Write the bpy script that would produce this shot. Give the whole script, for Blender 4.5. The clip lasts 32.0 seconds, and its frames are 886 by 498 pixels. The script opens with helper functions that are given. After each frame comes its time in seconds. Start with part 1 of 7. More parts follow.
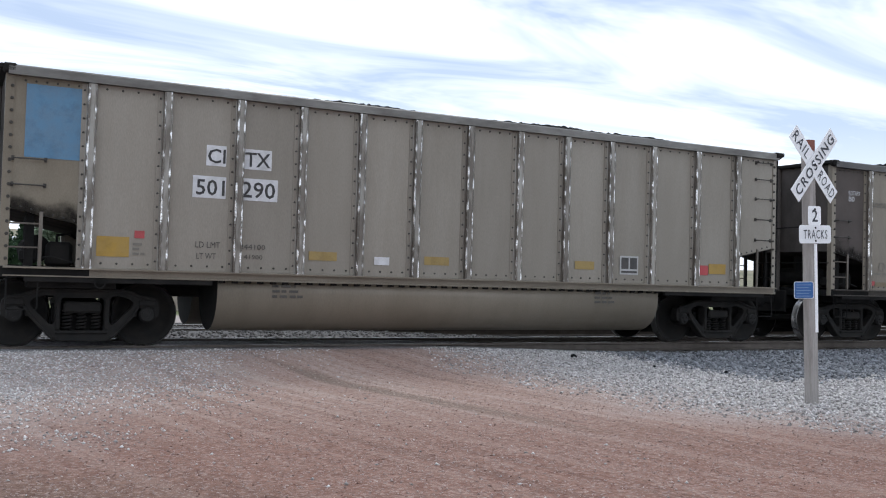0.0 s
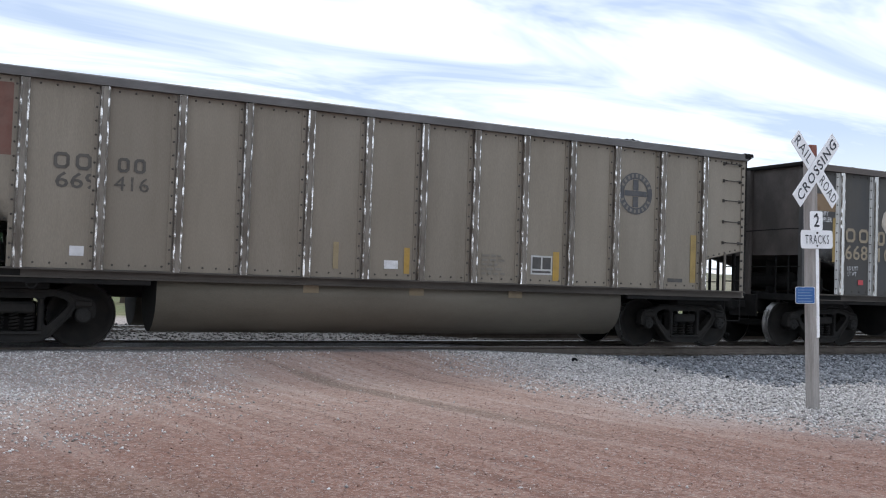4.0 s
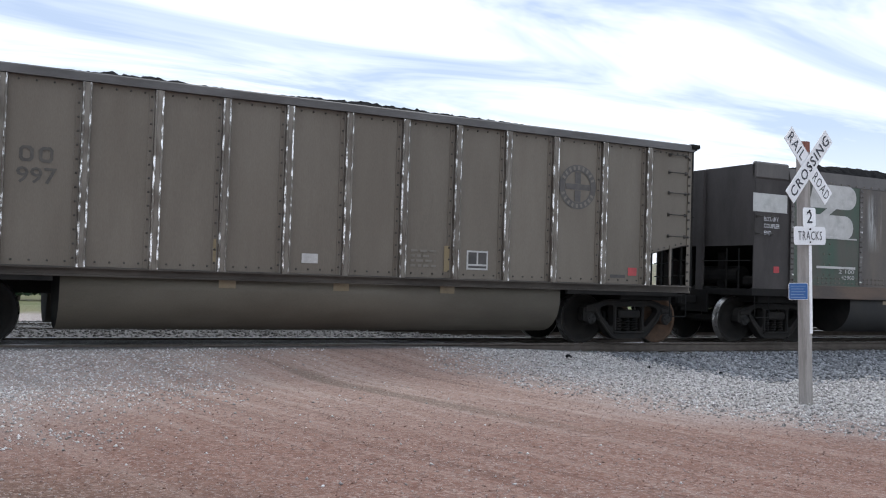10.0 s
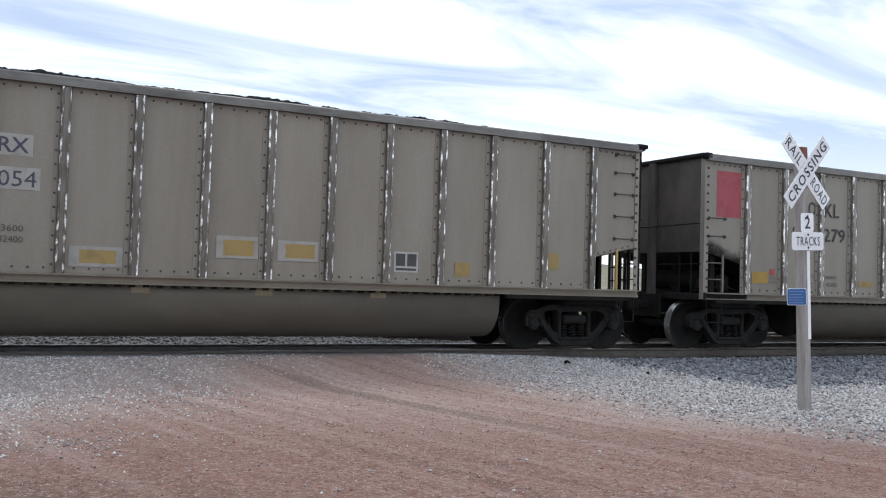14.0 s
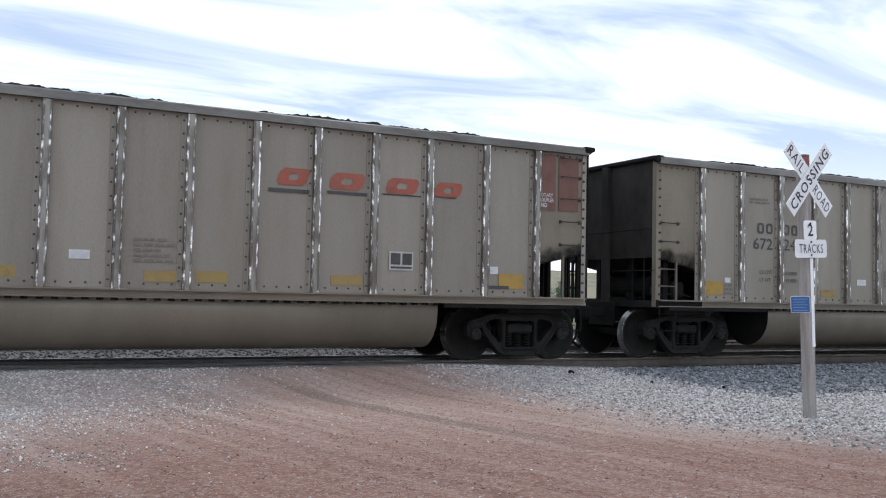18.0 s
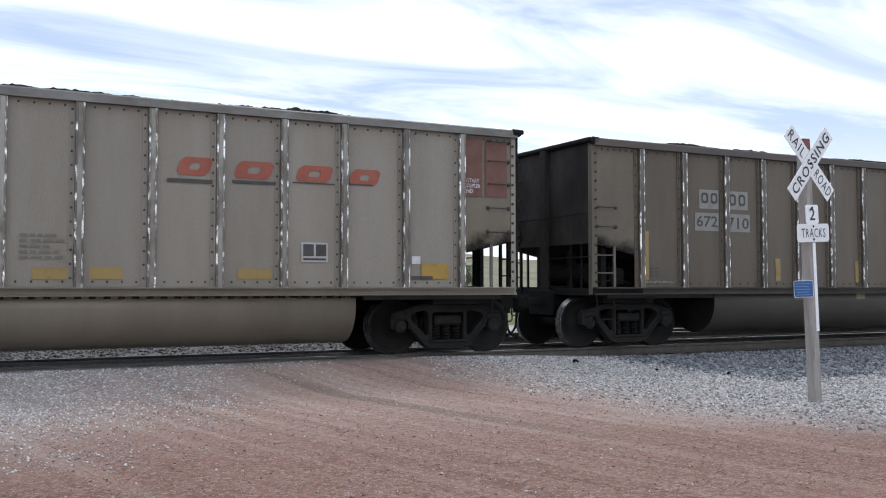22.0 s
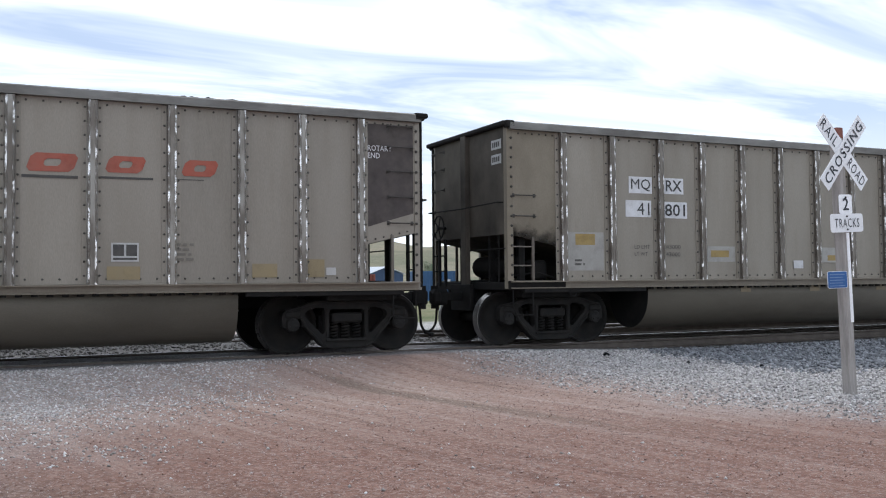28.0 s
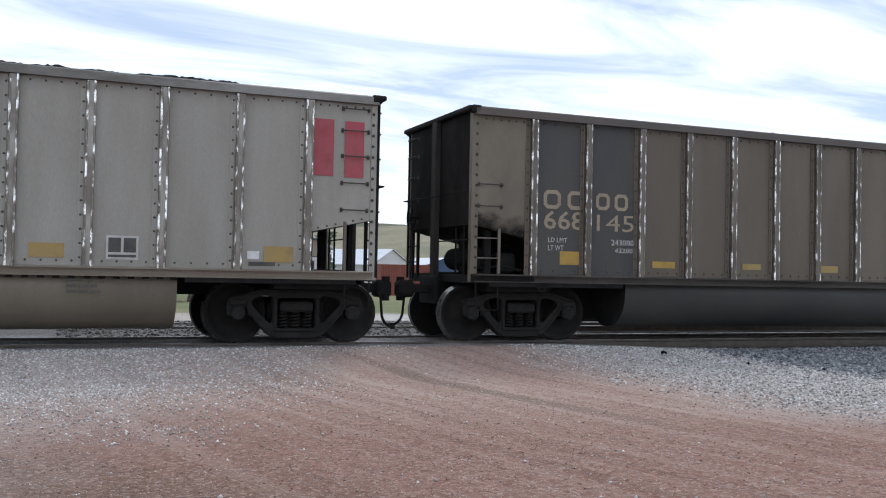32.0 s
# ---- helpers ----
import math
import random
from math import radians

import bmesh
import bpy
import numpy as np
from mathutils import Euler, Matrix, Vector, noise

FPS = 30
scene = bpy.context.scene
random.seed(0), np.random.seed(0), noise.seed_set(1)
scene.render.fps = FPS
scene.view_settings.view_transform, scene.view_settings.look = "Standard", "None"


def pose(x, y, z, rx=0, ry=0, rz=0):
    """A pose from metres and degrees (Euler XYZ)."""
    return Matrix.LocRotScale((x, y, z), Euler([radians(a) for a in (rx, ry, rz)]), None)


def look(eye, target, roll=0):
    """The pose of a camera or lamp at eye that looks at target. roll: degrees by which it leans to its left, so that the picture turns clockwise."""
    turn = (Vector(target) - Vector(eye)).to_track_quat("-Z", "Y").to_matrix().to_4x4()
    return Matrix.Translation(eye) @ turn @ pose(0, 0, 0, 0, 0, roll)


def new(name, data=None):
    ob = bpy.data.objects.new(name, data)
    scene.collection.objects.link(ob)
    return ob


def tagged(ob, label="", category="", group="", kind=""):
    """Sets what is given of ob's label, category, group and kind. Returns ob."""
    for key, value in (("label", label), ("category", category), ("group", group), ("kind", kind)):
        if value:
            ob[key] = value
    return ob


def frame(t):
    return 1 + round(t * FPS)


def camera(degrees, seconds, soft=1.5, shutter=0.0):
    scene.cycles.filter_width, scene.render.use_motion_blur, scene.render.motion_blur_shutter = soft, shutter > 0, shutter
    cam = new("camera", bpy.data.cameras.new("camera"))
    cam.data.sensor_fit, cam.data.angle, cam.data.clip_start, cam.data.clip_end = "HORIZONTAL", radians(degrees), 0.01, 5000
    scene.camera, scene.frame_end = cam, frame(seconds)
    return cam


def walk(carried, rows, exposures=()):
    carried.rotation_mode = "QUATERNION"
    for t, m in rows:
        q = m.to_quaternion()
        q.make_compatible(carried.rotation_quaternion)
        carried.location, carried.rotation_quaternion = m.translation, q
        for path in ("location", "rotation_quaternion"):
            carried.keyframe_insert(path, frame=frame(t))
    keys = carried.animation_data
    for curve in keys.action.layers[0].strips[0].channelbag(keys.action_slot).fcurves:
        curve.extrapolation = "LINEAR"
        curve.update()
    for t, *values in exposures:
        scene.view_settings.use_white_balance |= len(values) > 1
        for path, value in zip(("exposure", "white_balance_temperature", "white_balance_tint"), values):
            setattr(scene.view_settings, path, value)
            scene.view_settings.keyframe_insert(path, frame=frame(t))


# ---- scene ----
# The camera is held by hand at one spot: it turns and tilts a little, and swings at the end.
ZR = 0.50                 # railhead
EYE = (0.0, 0.0, 1.638)
cam = camera(50.00, 32.0, soft=1.1)
PATH = [
    (0, -27.24, 1.82, 1.60), (0.5, -27.19, 1.70, 1.64), (1, -27.04, 1.81, 1.75), (1.5, -26.97, 1.94, 1.62), (2, -27.18, 2.02, 1.94), (2.5, -27.47,
    1.98, 1.96), (4.5, -27.09, 2.01, 1.90), (5, -27.20, 2.01, 1.83), (5.5, -27.40, 1.82, 1.84), (6, -27.56, 1.60, 1.88), (6.5, -27.40, 1.67, 2.01),
    (7, -27.39, 2.00, 1.76), (7.5, -27.48, 2.18, 1.73), (8, -27.30, 2.14, 1.81), (8.5, -27.11, 2.14, 1.86), (9, -27.04, 2.08, 1.85), (9.5, -27.22,
    2.00, 1.75), (10, -27.52, 1.83, 1.80), (10.5, -27.69, 1.65, 1.83), (11, -27.62, 1.67, 1.90), (11.5, -27.39, 1.82, 1.85), (12, -27.37, 2.01, 1.72),
    (12.5, -27.60, 1.86, 1.85), (13, -27.78, 1.77, 1.73), (13.5, -27.69, 1.99, 1.81), (15.5, -27.22, 2.41, 1.22), (16, -27.16, 2.34, 1.35), (16.5,
    -27.36, 2.32, 1.13), (17, -27.39, 2.64, 1.32), (17.5, -27.28, 2.84, 1.19), (18, -27.43, 2.84, 1.20), (18.5, -27.38, 2.50, 1.33), (19, -27.50,
    2.46, 1.32), (19.5, -27.35, 2.48, 1.13), (20, -27.18, 2.47, 1.10), (20.5, -27.28, 2.39, 1.03), (21, -27.59, 2.39, 0.88), (21.5, -28.14, 2.56,
    0.82), (22, -27.31, 2.36, -0.01), (22.5, -26.89, 2.82, -0.82), (23, -27.36, 2.68, -0.96), (23.5, -27.17, 2.47, -0.47), (24, -26.50, 2.44, -0.66),
    (24.5, -26.38, 2.68, -0.58), (25, -26.25, 1.87, -0.45), (25.5, -26.46, 1.57, -0.26), (27.5, -25.38, 2.11, -0.35), (28, -25.56, 2.02, -0.52),
    (28.5, -25.27, 2.18, -0.33), (29, -25.34, 2.11, -0.38), (29.5, -25.46, 1.94, -0.33), (30, -25.56, 1.83, -0.46), (30.5, -25.55, 1.70, -0.42), (31,
    -25.73, 0.68, -0.45), (31.5, -25.73, 0.14, -0.01), (32, -22.05, 1.52, 1.11)
]
walk(cam, [(t, pose(*EYE, 0, 0, yaw) @ pose(0, 0, 0, 90 + pitch) @ pose(0, 0, 0, 0, 0, roll)) for t, yaw, pitch, roll in PATH],
     exposures=[(0.0, 0.30, 6330, 9), (32.0, 0.30, 6330, 9)])

# ---- light: thin bright overcast ----
SUN_ELEV, SUN_AZ = 52.0, 35.0      # azimuth from +y towards +x
world = bpy.data.worlds.new("world")
scene.world = world
world.use_nodes = True


def build_sky():
    nt = world.node_tree
    nt.nodes.clear()
    N, L = nt.nodes.new, nt.links.new
    out, bg = N("ShaderNodeOutputWorld"), N("ShaderNodeBackground")
    sky = N("ShaderNodeTexSky")
    sky.sky_type, sky.sun_disc = "NISHITA", False
    sky.sun_elevation, sky.sun_rotation = radians(SUN_ELEV), radians(SUN_AZ)
    dim = N("ShaderNodeVectorMath")
    dim.operation = "SCALE"
    dim.inputs["Scale"].default_value = 0.11
    L(sky.outputs[0], dim.inputs[0])
    tc = N("ShaderNodeTexCoord")
    sep = N("ShaderNodeSeparateXYZ")
    L(tc.outputs["Generated"], sep.inputs[0])
    # the cloud sheet: directions met with a level plane
    up = N("ShaderNodeMath")
    up.operation = "MAXIMUM"
    up.inputs[1].default_value = 0.0
    L(sep.outputs["Z"], up.inputs[0])
    lift = N("ShaderNodeMath")
    lift.operation = "ADD"
    lift.inputs[1].default_value = 0.10
    L(up.outputs[0], lift.inputs[0])
    comb = N("ShaderNodeCombineXYZ")
    for axis in "XY":
        div = N("ShaderNodeMath")
        div.operation = "DIVIDE"
        L(sep.outputs[axis], div.inputs[0])
        L(lift.outputs[0], div.inputs[1])
        L(div.outputs[0], comb.inputs[axis])
    mp = N("ShaderNodeMapping")
    mp.inputs["Rotation"].default_value = (0, 0, radians(62))
    mp.inputs["Scale"].default_value = (0.75, 1.9, 1)
    mp.inputs["Location"].default_value = (3.1, 1.7, 0)
    L(comb.outputs[0], mp.inputs[0])
    big = N("ShaderNodeTexNoise")
    big.inputs["Scale"].default_value, big.inputs["Detail"].default_value = 0.9, 5.0
    big.inputs["Roughness"].default_value, big.inputs["Distortion"].default_value = 0.60, 0.7
    L(mp.outputs[0], big.inputs["Vector"])
    ramp = N("ShaderNodeValToRGB")
    ramp.color_ramp.elements[0].position, ramp.color_ramp.elements[1].position = 0.385, 0.595
    ramp.color_ramp.elements[0].color, ramp.color_ramp.elements[1].color = (0, 0, 0, 1), (1, 1, 1, 1)
    L(big.outputs[0], ramp.inputs[0])
    # veil of high cloud, brighter towards the horizon
    veil = N("ShaderNodeMapRange")
    veil.inputs["From Min"].default_value, veil.inputs["From Max"].default_value = 0.16, 0.02
    L(up.outputs[0], veil.inputs["Value"])
    amount = N("ShaderNodeMath")
    amount.operation = "MAXIMUM"
    L(ramp.outputs[0], amount.inputs[0])
    L(veil.outputs[0], amount.inputs[1])
    grey = N("ShaderNodeMix")
    grey.data_type = "RGBA"
    grey.inputs["Factor"].default_value = 0.72
    L(dim.outputs[0], grey.inputs["A"])
    grey.inputs["B"].default_value = (0.49, 0.58, 0.76, 1)
    mix = N("ShaderNodeMix")
    mix.data_type = "RGBA"
    L(amount.outputs[0], mix.inputs["Factor"])
    L(grey.outputs["Result"], mix.inputs["A"])
    mix.inputs["B"].default_value = (0.985, 1.035, 1.11, 1)
    L(mix.outputs["Result"], bg.inputs["Color"])
    bg.inputs["Strength"].default_value = 1.0
    L(bg.outputs[0], out.inputs[0])


build_sky()
sun_data = bpy.data.lights.new("sun", "SUN")
sun_data.energy, sun_data.angle, sun_data.color = 0.9, radians(18), (1.0, 0.96, 0.90)
sun = new("sun", sun_data)
az, el = radians(SUN_AZ), radians(SUN_ELEV)
sun.matrix_world = look((40 * math.sin(az), 40 * math.cos(az), 40), (40 * math.sin(az) - math.sin(az) * math.cos(el),
                        40 * math.cos(az) - math.cos(az) * math.cos(el), 40 - math.sin(el)))


# ---- materials ----
MATS = {}


def surface(name, base, dirt=None, rough=0.7, metal=0.0, scale=1.5, fine=60.0, amount=0.5, stretch=(1, 1, 1), bump=0.15, spread=0.12,
            rough_var=0.15, vary=0.08, spec=0.5, bias=0.0, streak=0.0):
    """A painted, rusted or bare surface: two sizes of noise mix the base and the dirt, fine grain gives relief."""
    if name in MATS:
        return MATS[name]
    m = bpy.data.materials.new(name)
    m.use_nodes = True
    nt = m.node_tree
    N, L = nt.nodes.new, nt.links.new
    b = nt.nodes["Principled BSDF"]
    dirt = dirt or tuple(c * 0.55 for c in base)
    tc, info = N("ShaderNodeTexCoord"), N("ShaderNodeObjectInfo")
    mp = N("ShaderNodeMapping")
    mp.inputs["Scale"].default_value = stretch
    L(tc.outputs["Object"], mp.inputs["Vector"])
    off = N("ShaderNodeVectorMath")
    off.operation = "MULTIPLY_ADD"
    off.inputs[1].default_value = (37, 53, 71)
    L(info.outputs["Random"], off.inputs[0])
    L(mp.outputs[0], off.inputs[2])
    n1 = N("ShaderNodeTexNoise")
    n1.inputs["Scale"].default_value, n1.inputs["Detail"].default_value, n1.inputs["Roughness"].default_value = scale, 6.0, 0.62
    L(off.outputs[0], n1.inputs["Vector"])
    n2 = N("ShaderNodeTexNoise")
    n2.inputs["Scale"].default_value, n2.inputs["Detail"].default_value = fine, 3.0
    L(off.outputs[0], n2.inputs["Vector"])
    r = N("ShaderNodeMapRange")
    r.inputs["From Min"].default_value, r.inputs["From Max"].default_value = 0.5 + bias - spread, 0.5 + bias + spread
    r.inputs["To Max"].default_value = amount
    L(n1.outputs[0], r.inputs["Value"])
    mix = N("ShaderNodeMix")
    mix.data_type = "RGBA"
    mix.inputs["A"].default_value, mix.inputs["B"].default_value = (*base, 1), (*dirt, 1)
    L(r.outputs[0], mix.inputs["Factor"])
    hsv = N("ShaderNodeHueSaturation")
    g = N("ShaderNodeMapRange")
    g.inputs["To Min"].default_value, g.inputs["To Max"].default_value = 0.80, 1.20
    L(n2.outputs[0], g.inputs["Value"])
    v = N("ShaderNodeMath")
    v.operation = "MULTIPLY_ADD"
    v.inputs[1].default_value, v.inputs[2].default_value = vary * 2, 1 - vary
    L(info.outputs["Random"], v.inputs[0])
    mul = N("ShaderNodeMath")
    mul.operation = "MULTIPLY"
    L(g.outputs[0], mul.inputs[0])
    L(v.outputs[0], mul.inputs[1])
    L(mul.outputs[0], hsv.inputs["Value"])
    tint = mix.outputs["Result"]
    if streak:                                # rust-brown runs down the sheet
        mp2, n3, r3, mix3 = N("ShaderNodeMapping"), N("ShaderNodeTexNoise"), N("ShaderNodeMapRange"), N("ShaderNodeMix")
        mp2.inputs["Scale"].default_value = (4.2, 4.2, 0.45)
        L(tc.outputs["Object"], mp2.inputs["Vector"])
        off3 = N("ShaderNodeVectorMath")
        off3.operation = "MULTIPLY_ADD"
        off3.inputs[1].default_value = (91, 17, 43)
        L(info.outputs["Random"], off3.inputs[0])
        L(mp2.outputs[0], off3.inputs[2])
        n3.inputs["Scale"].default_value, n3.inputs["Detail"].default_value, n3.inputs["Roughness"].default_value = 1.0, 6.0, 0.65
        L(off3.outputs[0], n3.inputs["Vector"])
        r3.inputs["From Min"].default_value, r3.inputs["From Max"].default_value, r3.inputs["To Max"].default_value = 0.50, 0.72, streak
        L(n3.outputs[0], r3.inputs["Value"])
        mix3.data_type = "RGBA"
        L(r3.outputs[0], mix3.inputs["Factor"])
        L(tint, mix3.inputs["A"])
        mix3.inputs["B"].default_value = (dirt[0] * 0.55, dirt[1] * 0.46, dirt[2] * 0.38, 1)
        tint = mix3.outputs["Result"]
    L(tint, hsv.inputs["Color"])
    L(hsv.outputs[0], b.inputs["Base Color"])
    rr = N("ShaderNodeMapRange")
    rr.inputs["To Min"].default_value, rr.inputs["To Max"].default_value = max(0.05, rough - rough_var), min(1, rough + rough_var)
    L(n1.outputs[0], rr.inputs["Value"])
    L(rr.outputs[0], b.inputs["Roughness"])
    b.inputs["Metallic"].default_value = metal
    b.inputs["Specular IOR Level"].default_value = spec
    bp = N("ShaderNodeBump")
    bp.inputs["Strength"].default_value, bp.inputs["Distance"].default_value = bump, 0.01
    L(n2.outputs[0], bp.inputs["Height"])
    L(bp.outputs[0], b.inputs["Normal"])
    MATS[name] = m
    return m

ALU = surface("weathered_aluminium", (0.279, 0.251, 0.212), (0.219, 0.193, 0.157), rough=0.47, spec=0.5, metal=0.15, scale=0.9, stretch=(1.6, 1.6, 0.35), amount=0.5, streak=0.13)
ALU_LIGHT = surface("grey_aluminium", (0.278, 0.249, 0.207), (0.221, 0.194, 0.156), rough=0.47, spec=0.5, metal=0.15, scale=0.9, stretch=(1.6, 1.6, 0.35), amount=0.6, streak=0.13)
ALU_PALE = surface("pale_aluminium", (0.324, 0.309, 0.280), (0.261, 0.243, 0.214), rough=0.47, spec=0.5, metal=0.15, scale=0.9, stretch=(1.6, 1.6, 0.35), amount=0.6, streak=0.13)
ALU_MID = surface("tan_aluminium", (0.226, 0.196, 0.156), (0.177, 0.150, 0.115), rough=0.47, spec=0.5, metal=0.15, scale=0.9, stretch=(1.6, 1.6, 0.35), amount=0.5, streak=0.13)
ALU_DIM = surface("grimy_tan_aluminium", (0.158, 0.136, 0.109), (0.121, 0.101, 0.079), rough=0.47, spec=0.5, metal=0.12, scale=0.9, stretch=(1.6, 1.6, 0.35), amount=0.5, streak=0.13)
ALU_BROWN = surface("dusty_brown_aluminium", (0.127, 0.102, 0.076), (0.092, 0.072, 0.053), rough=0.47, spec=0.5, metal=0.1, scale=0.9, stretch=(1.6, 1.6, 0.35), amount=0.5, streak=0.13)
ALU_WARM = surface("tan_brown_aluminium", (0.214, 0.183, 0.142), (0.162, 0.135, 0.100), rough=0.47, spec=0.5, metal=0.12, scale=0.9, stretch=(1.6, 1.6, 0.35), amount=0.5, streak=0.13)
STEEL_DARK = surface("grimy_dark_steel", (0.098, 0.087, 0.082), (0.060, 0.054, 0.052), rough=0.55, scale=1.5, stretch=(1.4, 1.4, 0.4), amount=0.6)
ALU_RUST = surface("rust_brown_aluminium", (0.160, 0.116, 0.084), (0.112, 0.079, 0.057), rough=0.47, spec=0.5, metal=0.1, scale=0.9, stretch=(1.6, 1.6, 0.35), amount=0.6, streak=0.2)
STEEL_SOOT = surface("sooty_steel", (0.078, 0.070, 0.068), (0.045, 0.041, 0.040), rough=0.8, spec=0.3, scale=0.9, stretch=(1.4, 1.4, 0.5), amount=0.8)
RIB_WORN = surface("rubbed_rib_metal", (0.30, 0.283, 0.255), (0.145, 0.126, 0.106), rough=0.36, metal=0.5, scale=1.6, fine=9, stretch=(2, 2, 0.7), amount=0.9, spread=0.07, rough_var=0.15, bump=0.3)
RIB = surface("bare_rib_metal", (0.205, 0.185, 0.160), (0.100, 0.084, 0.068), rough=0.40, metal=0.45, scale=2.6, fine=9, stretch=(2, 2, 0.8), amount=0.9, rough_var=0.15, bump=0.3)
CHORD = surface("worn_chord_metal", (0.20, 0.193, 0.180), (0.105, 0.097, 0.088), rough=0.42, metal=0.45, scale=1.2, fine=9, stretch=(0.7, 2, 2), amount=0.8, bump=0.3)
RIB_DARK = surface("dull_rib_metal", (0.165, 0.145, 0.122), (0.085, 0.070, 0.058), rough=0.42, metal=0.4, scale=1.2, fine=9, stretch=(2, 2, 0.5), amount=0.85, bump=0.3)
CHORD_DARK = surface("dark_chord_metal", (0.125, 0.120, 0.120), (0.075, 0.070, 0.068), rough=0.45, metal=0.3, scale=1.2, fine=9, stretch=(0.7, 2, 2), amount=0.8, bump=0.2)
SILL_METAL = surface("grimy_sill_metal", (0.088, 0.076, 0.065), (0.050, 0.043, 0.038), rough=0.66, metal=0.1, scale=1.2, fine=9, stretch=(0.7, 2, 2), amount=0.8, bump=0.2, spec=0.35)
# Sky glints are painted here as broken near-white patches on the rib edges.
GLINT = surface("rib_edge_glint", (0.13, 0.115, 0.10), (0.95, 0.94, 0.92), rough=0.20, metal=0.8, scale=2.3, fine=11, stretch=(5, 1, 2.5), amount=0.92, spread=0.05, bias=0.052, rough_var=0.10, bump=0.6, vary=0.2)
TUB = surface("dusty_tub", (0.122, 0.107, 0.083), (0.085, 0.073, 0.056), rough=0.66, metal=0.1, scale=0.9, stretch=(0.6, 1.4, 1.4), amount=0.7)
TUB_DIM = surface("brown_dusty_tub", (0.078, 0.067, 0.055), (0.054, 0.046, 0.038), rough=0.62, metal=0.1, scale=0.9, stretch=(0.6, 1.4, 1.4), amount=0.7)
BOLT = surface("bolt_heads", (0.060, 0.053, 0.045), (0.035, 0.031, 0.027), rough=0.7, scale=8, amount=0.6)
GRAB = surface("grab_paint", (0.055, 0.049, 0.043), (0.035, 0.032, 0.029), rough=0.7, scale=8, amount=0.6)
GRIME = surface("black_grime", (0.011, 0.011, 0.011), (0.025, 0.023, 0.0215), rough=0.88, spec=0.15, scale=3, amount=0.7)
TRUCK = surface("truck_casting", (0.015, 0.0147, 0.0145), (0.031, 0.028, 0.025), rough=0.82, spec=0.2, scale=4, amount=0.7)
WHEEL = surface("wheel_steel", (0.013, 0.0127, 0.0125), (0.026, 0.023, 0.020), rough=0.82, spec=0.2, scale=5, amount=0.7)
TREAD = surface("polished_tread", (0.36, 0.35, 0.34), (0.16, 0.15, 0.14), rough=0.3, metal=0.9, scale=8, amount=0.5)
RUST = surface("fresh_rust", (0.080, 0.041, 0.020), (0.042, 0.025, 0.015), rough=0.8, scale=6, amount=0.7)
COAL = surface("coal", (0.010, 0.010, 0.011), (0.018, 0.018, 0.019), rough=1.0, spec=0.04, scale=9, fine=45, amount=0.8, bump=0.8)
BEARING_CAP = surface("bearing_cap", (0.024, 0.023, 0.022), (0.014, 0.0135, 0.013), rough=0.75, spec=0.25, scale=9, amount=0.7)


# ---- small helpers ----
def mesh_from(name, verts, faces, mat, smooth=False):
    me = bpy.data.meshes.new(name)
    me.from_pydata([tuple(v) for v in verts], [], faces)
    me.update()
    if mat:
        me.materials.append(mat)
    if smooth:
        me.polygons.foreach_set("use_smooth", [True] * len(me.polygons))
    return me


def finish(name, bm, mat, smooth=False):
    bmesh.ops.recalc_face_normals(bm, faces=bm.faces)
    me = bpy.data.meshes.new(name)
    bm.to_mesh(me)
    bm.free()
    if mat:
        me.materials.append(mat)
    if smooth:
        me.polygons.foreach_set("use_smooth", [True] * len(me.polygons))
    return me


def add_box(bm, x0, x1, y0, y1, z0, z1, bevel=0.0, m=None):
    r = bmesh.ops.create_cube(bm, size=1.0)
    vs = r["verts"]
    for v in vs:
        v.co = Vector((x0 + (v.co.x + 0.5) * (x1 - x0), y0 + (v.co.y + 0.5) * (y1 - y0), z0 + (v.co.z + 0.5) * (z1 - z0)))
    if bevel:
        es = list({e for v in vs for e in v.link_edges})
        r = bmesh.ops.bevel(bm, geom=es, offset=bevel, segments=1, profile=0.5, affect="EDGES")
        vs = list({v for f in r["faces"] for v in f.verts} | {v for v in vs if v.is_valid})
    if m is not None:
        for v in vs:
            v.co = m @ v.co
    return vs


def box_mesh(name, x0, x1, y0, y1, z0, z1, mat, bevel=0.0):
    bm = bmesh.new()
    add_box(bm, x0, x1, y0, y1, z0, z1, bevel)
    return finish(name, bm, mat)


def add_cyl(bm, p, q, r, seg=10, r2=None):
    p, q = Vector(p), Vector(q)
    d = q - p
    m = Matrix.Translation((p + q) / 2) @ d.to_track_quat("Z", "Y").to_matrix().to_4x4()
    return bmesh.ops.create_cone(bm, cap_ends=True, segments=seg, radius1=r, radius2=r if r2 is None else r2, depth=d.length, matrix=m)["verts"]


def add_tube(bm, pts, r, seg=6):
    """A bent round bar through the points."""
    pts = [Vector(p) for p in pts]
    rings = []
    for i, p in enumerate(pts):
        d = (pts[min(i + 1, len(pts) - 1)] - pts[max(i - 1, 0)]).normalized()
        a = d.orthogonal().normalized() if i == 0 else (rings_axis - d * rings_axis.dot(d)).normalized()
        rings_axis = a
        b = d.cross(a)
        rings.append([bm.verts.new(p + r * (math.cos(2 * math.pi * k / seg) * a + math.sin(2 * math.pi * k / seg) * b)) for k in range(seg)])
    for u, v in zip(rings, rings[1:]):
        for k in range(seg):
            bm.faces.new((u[k], u[(k + 1) % seg], v[(k + 1) % seg], v[k]))
    bm.faces.new(rings[0][::-1])
    bm.faces.new(rings[-1])


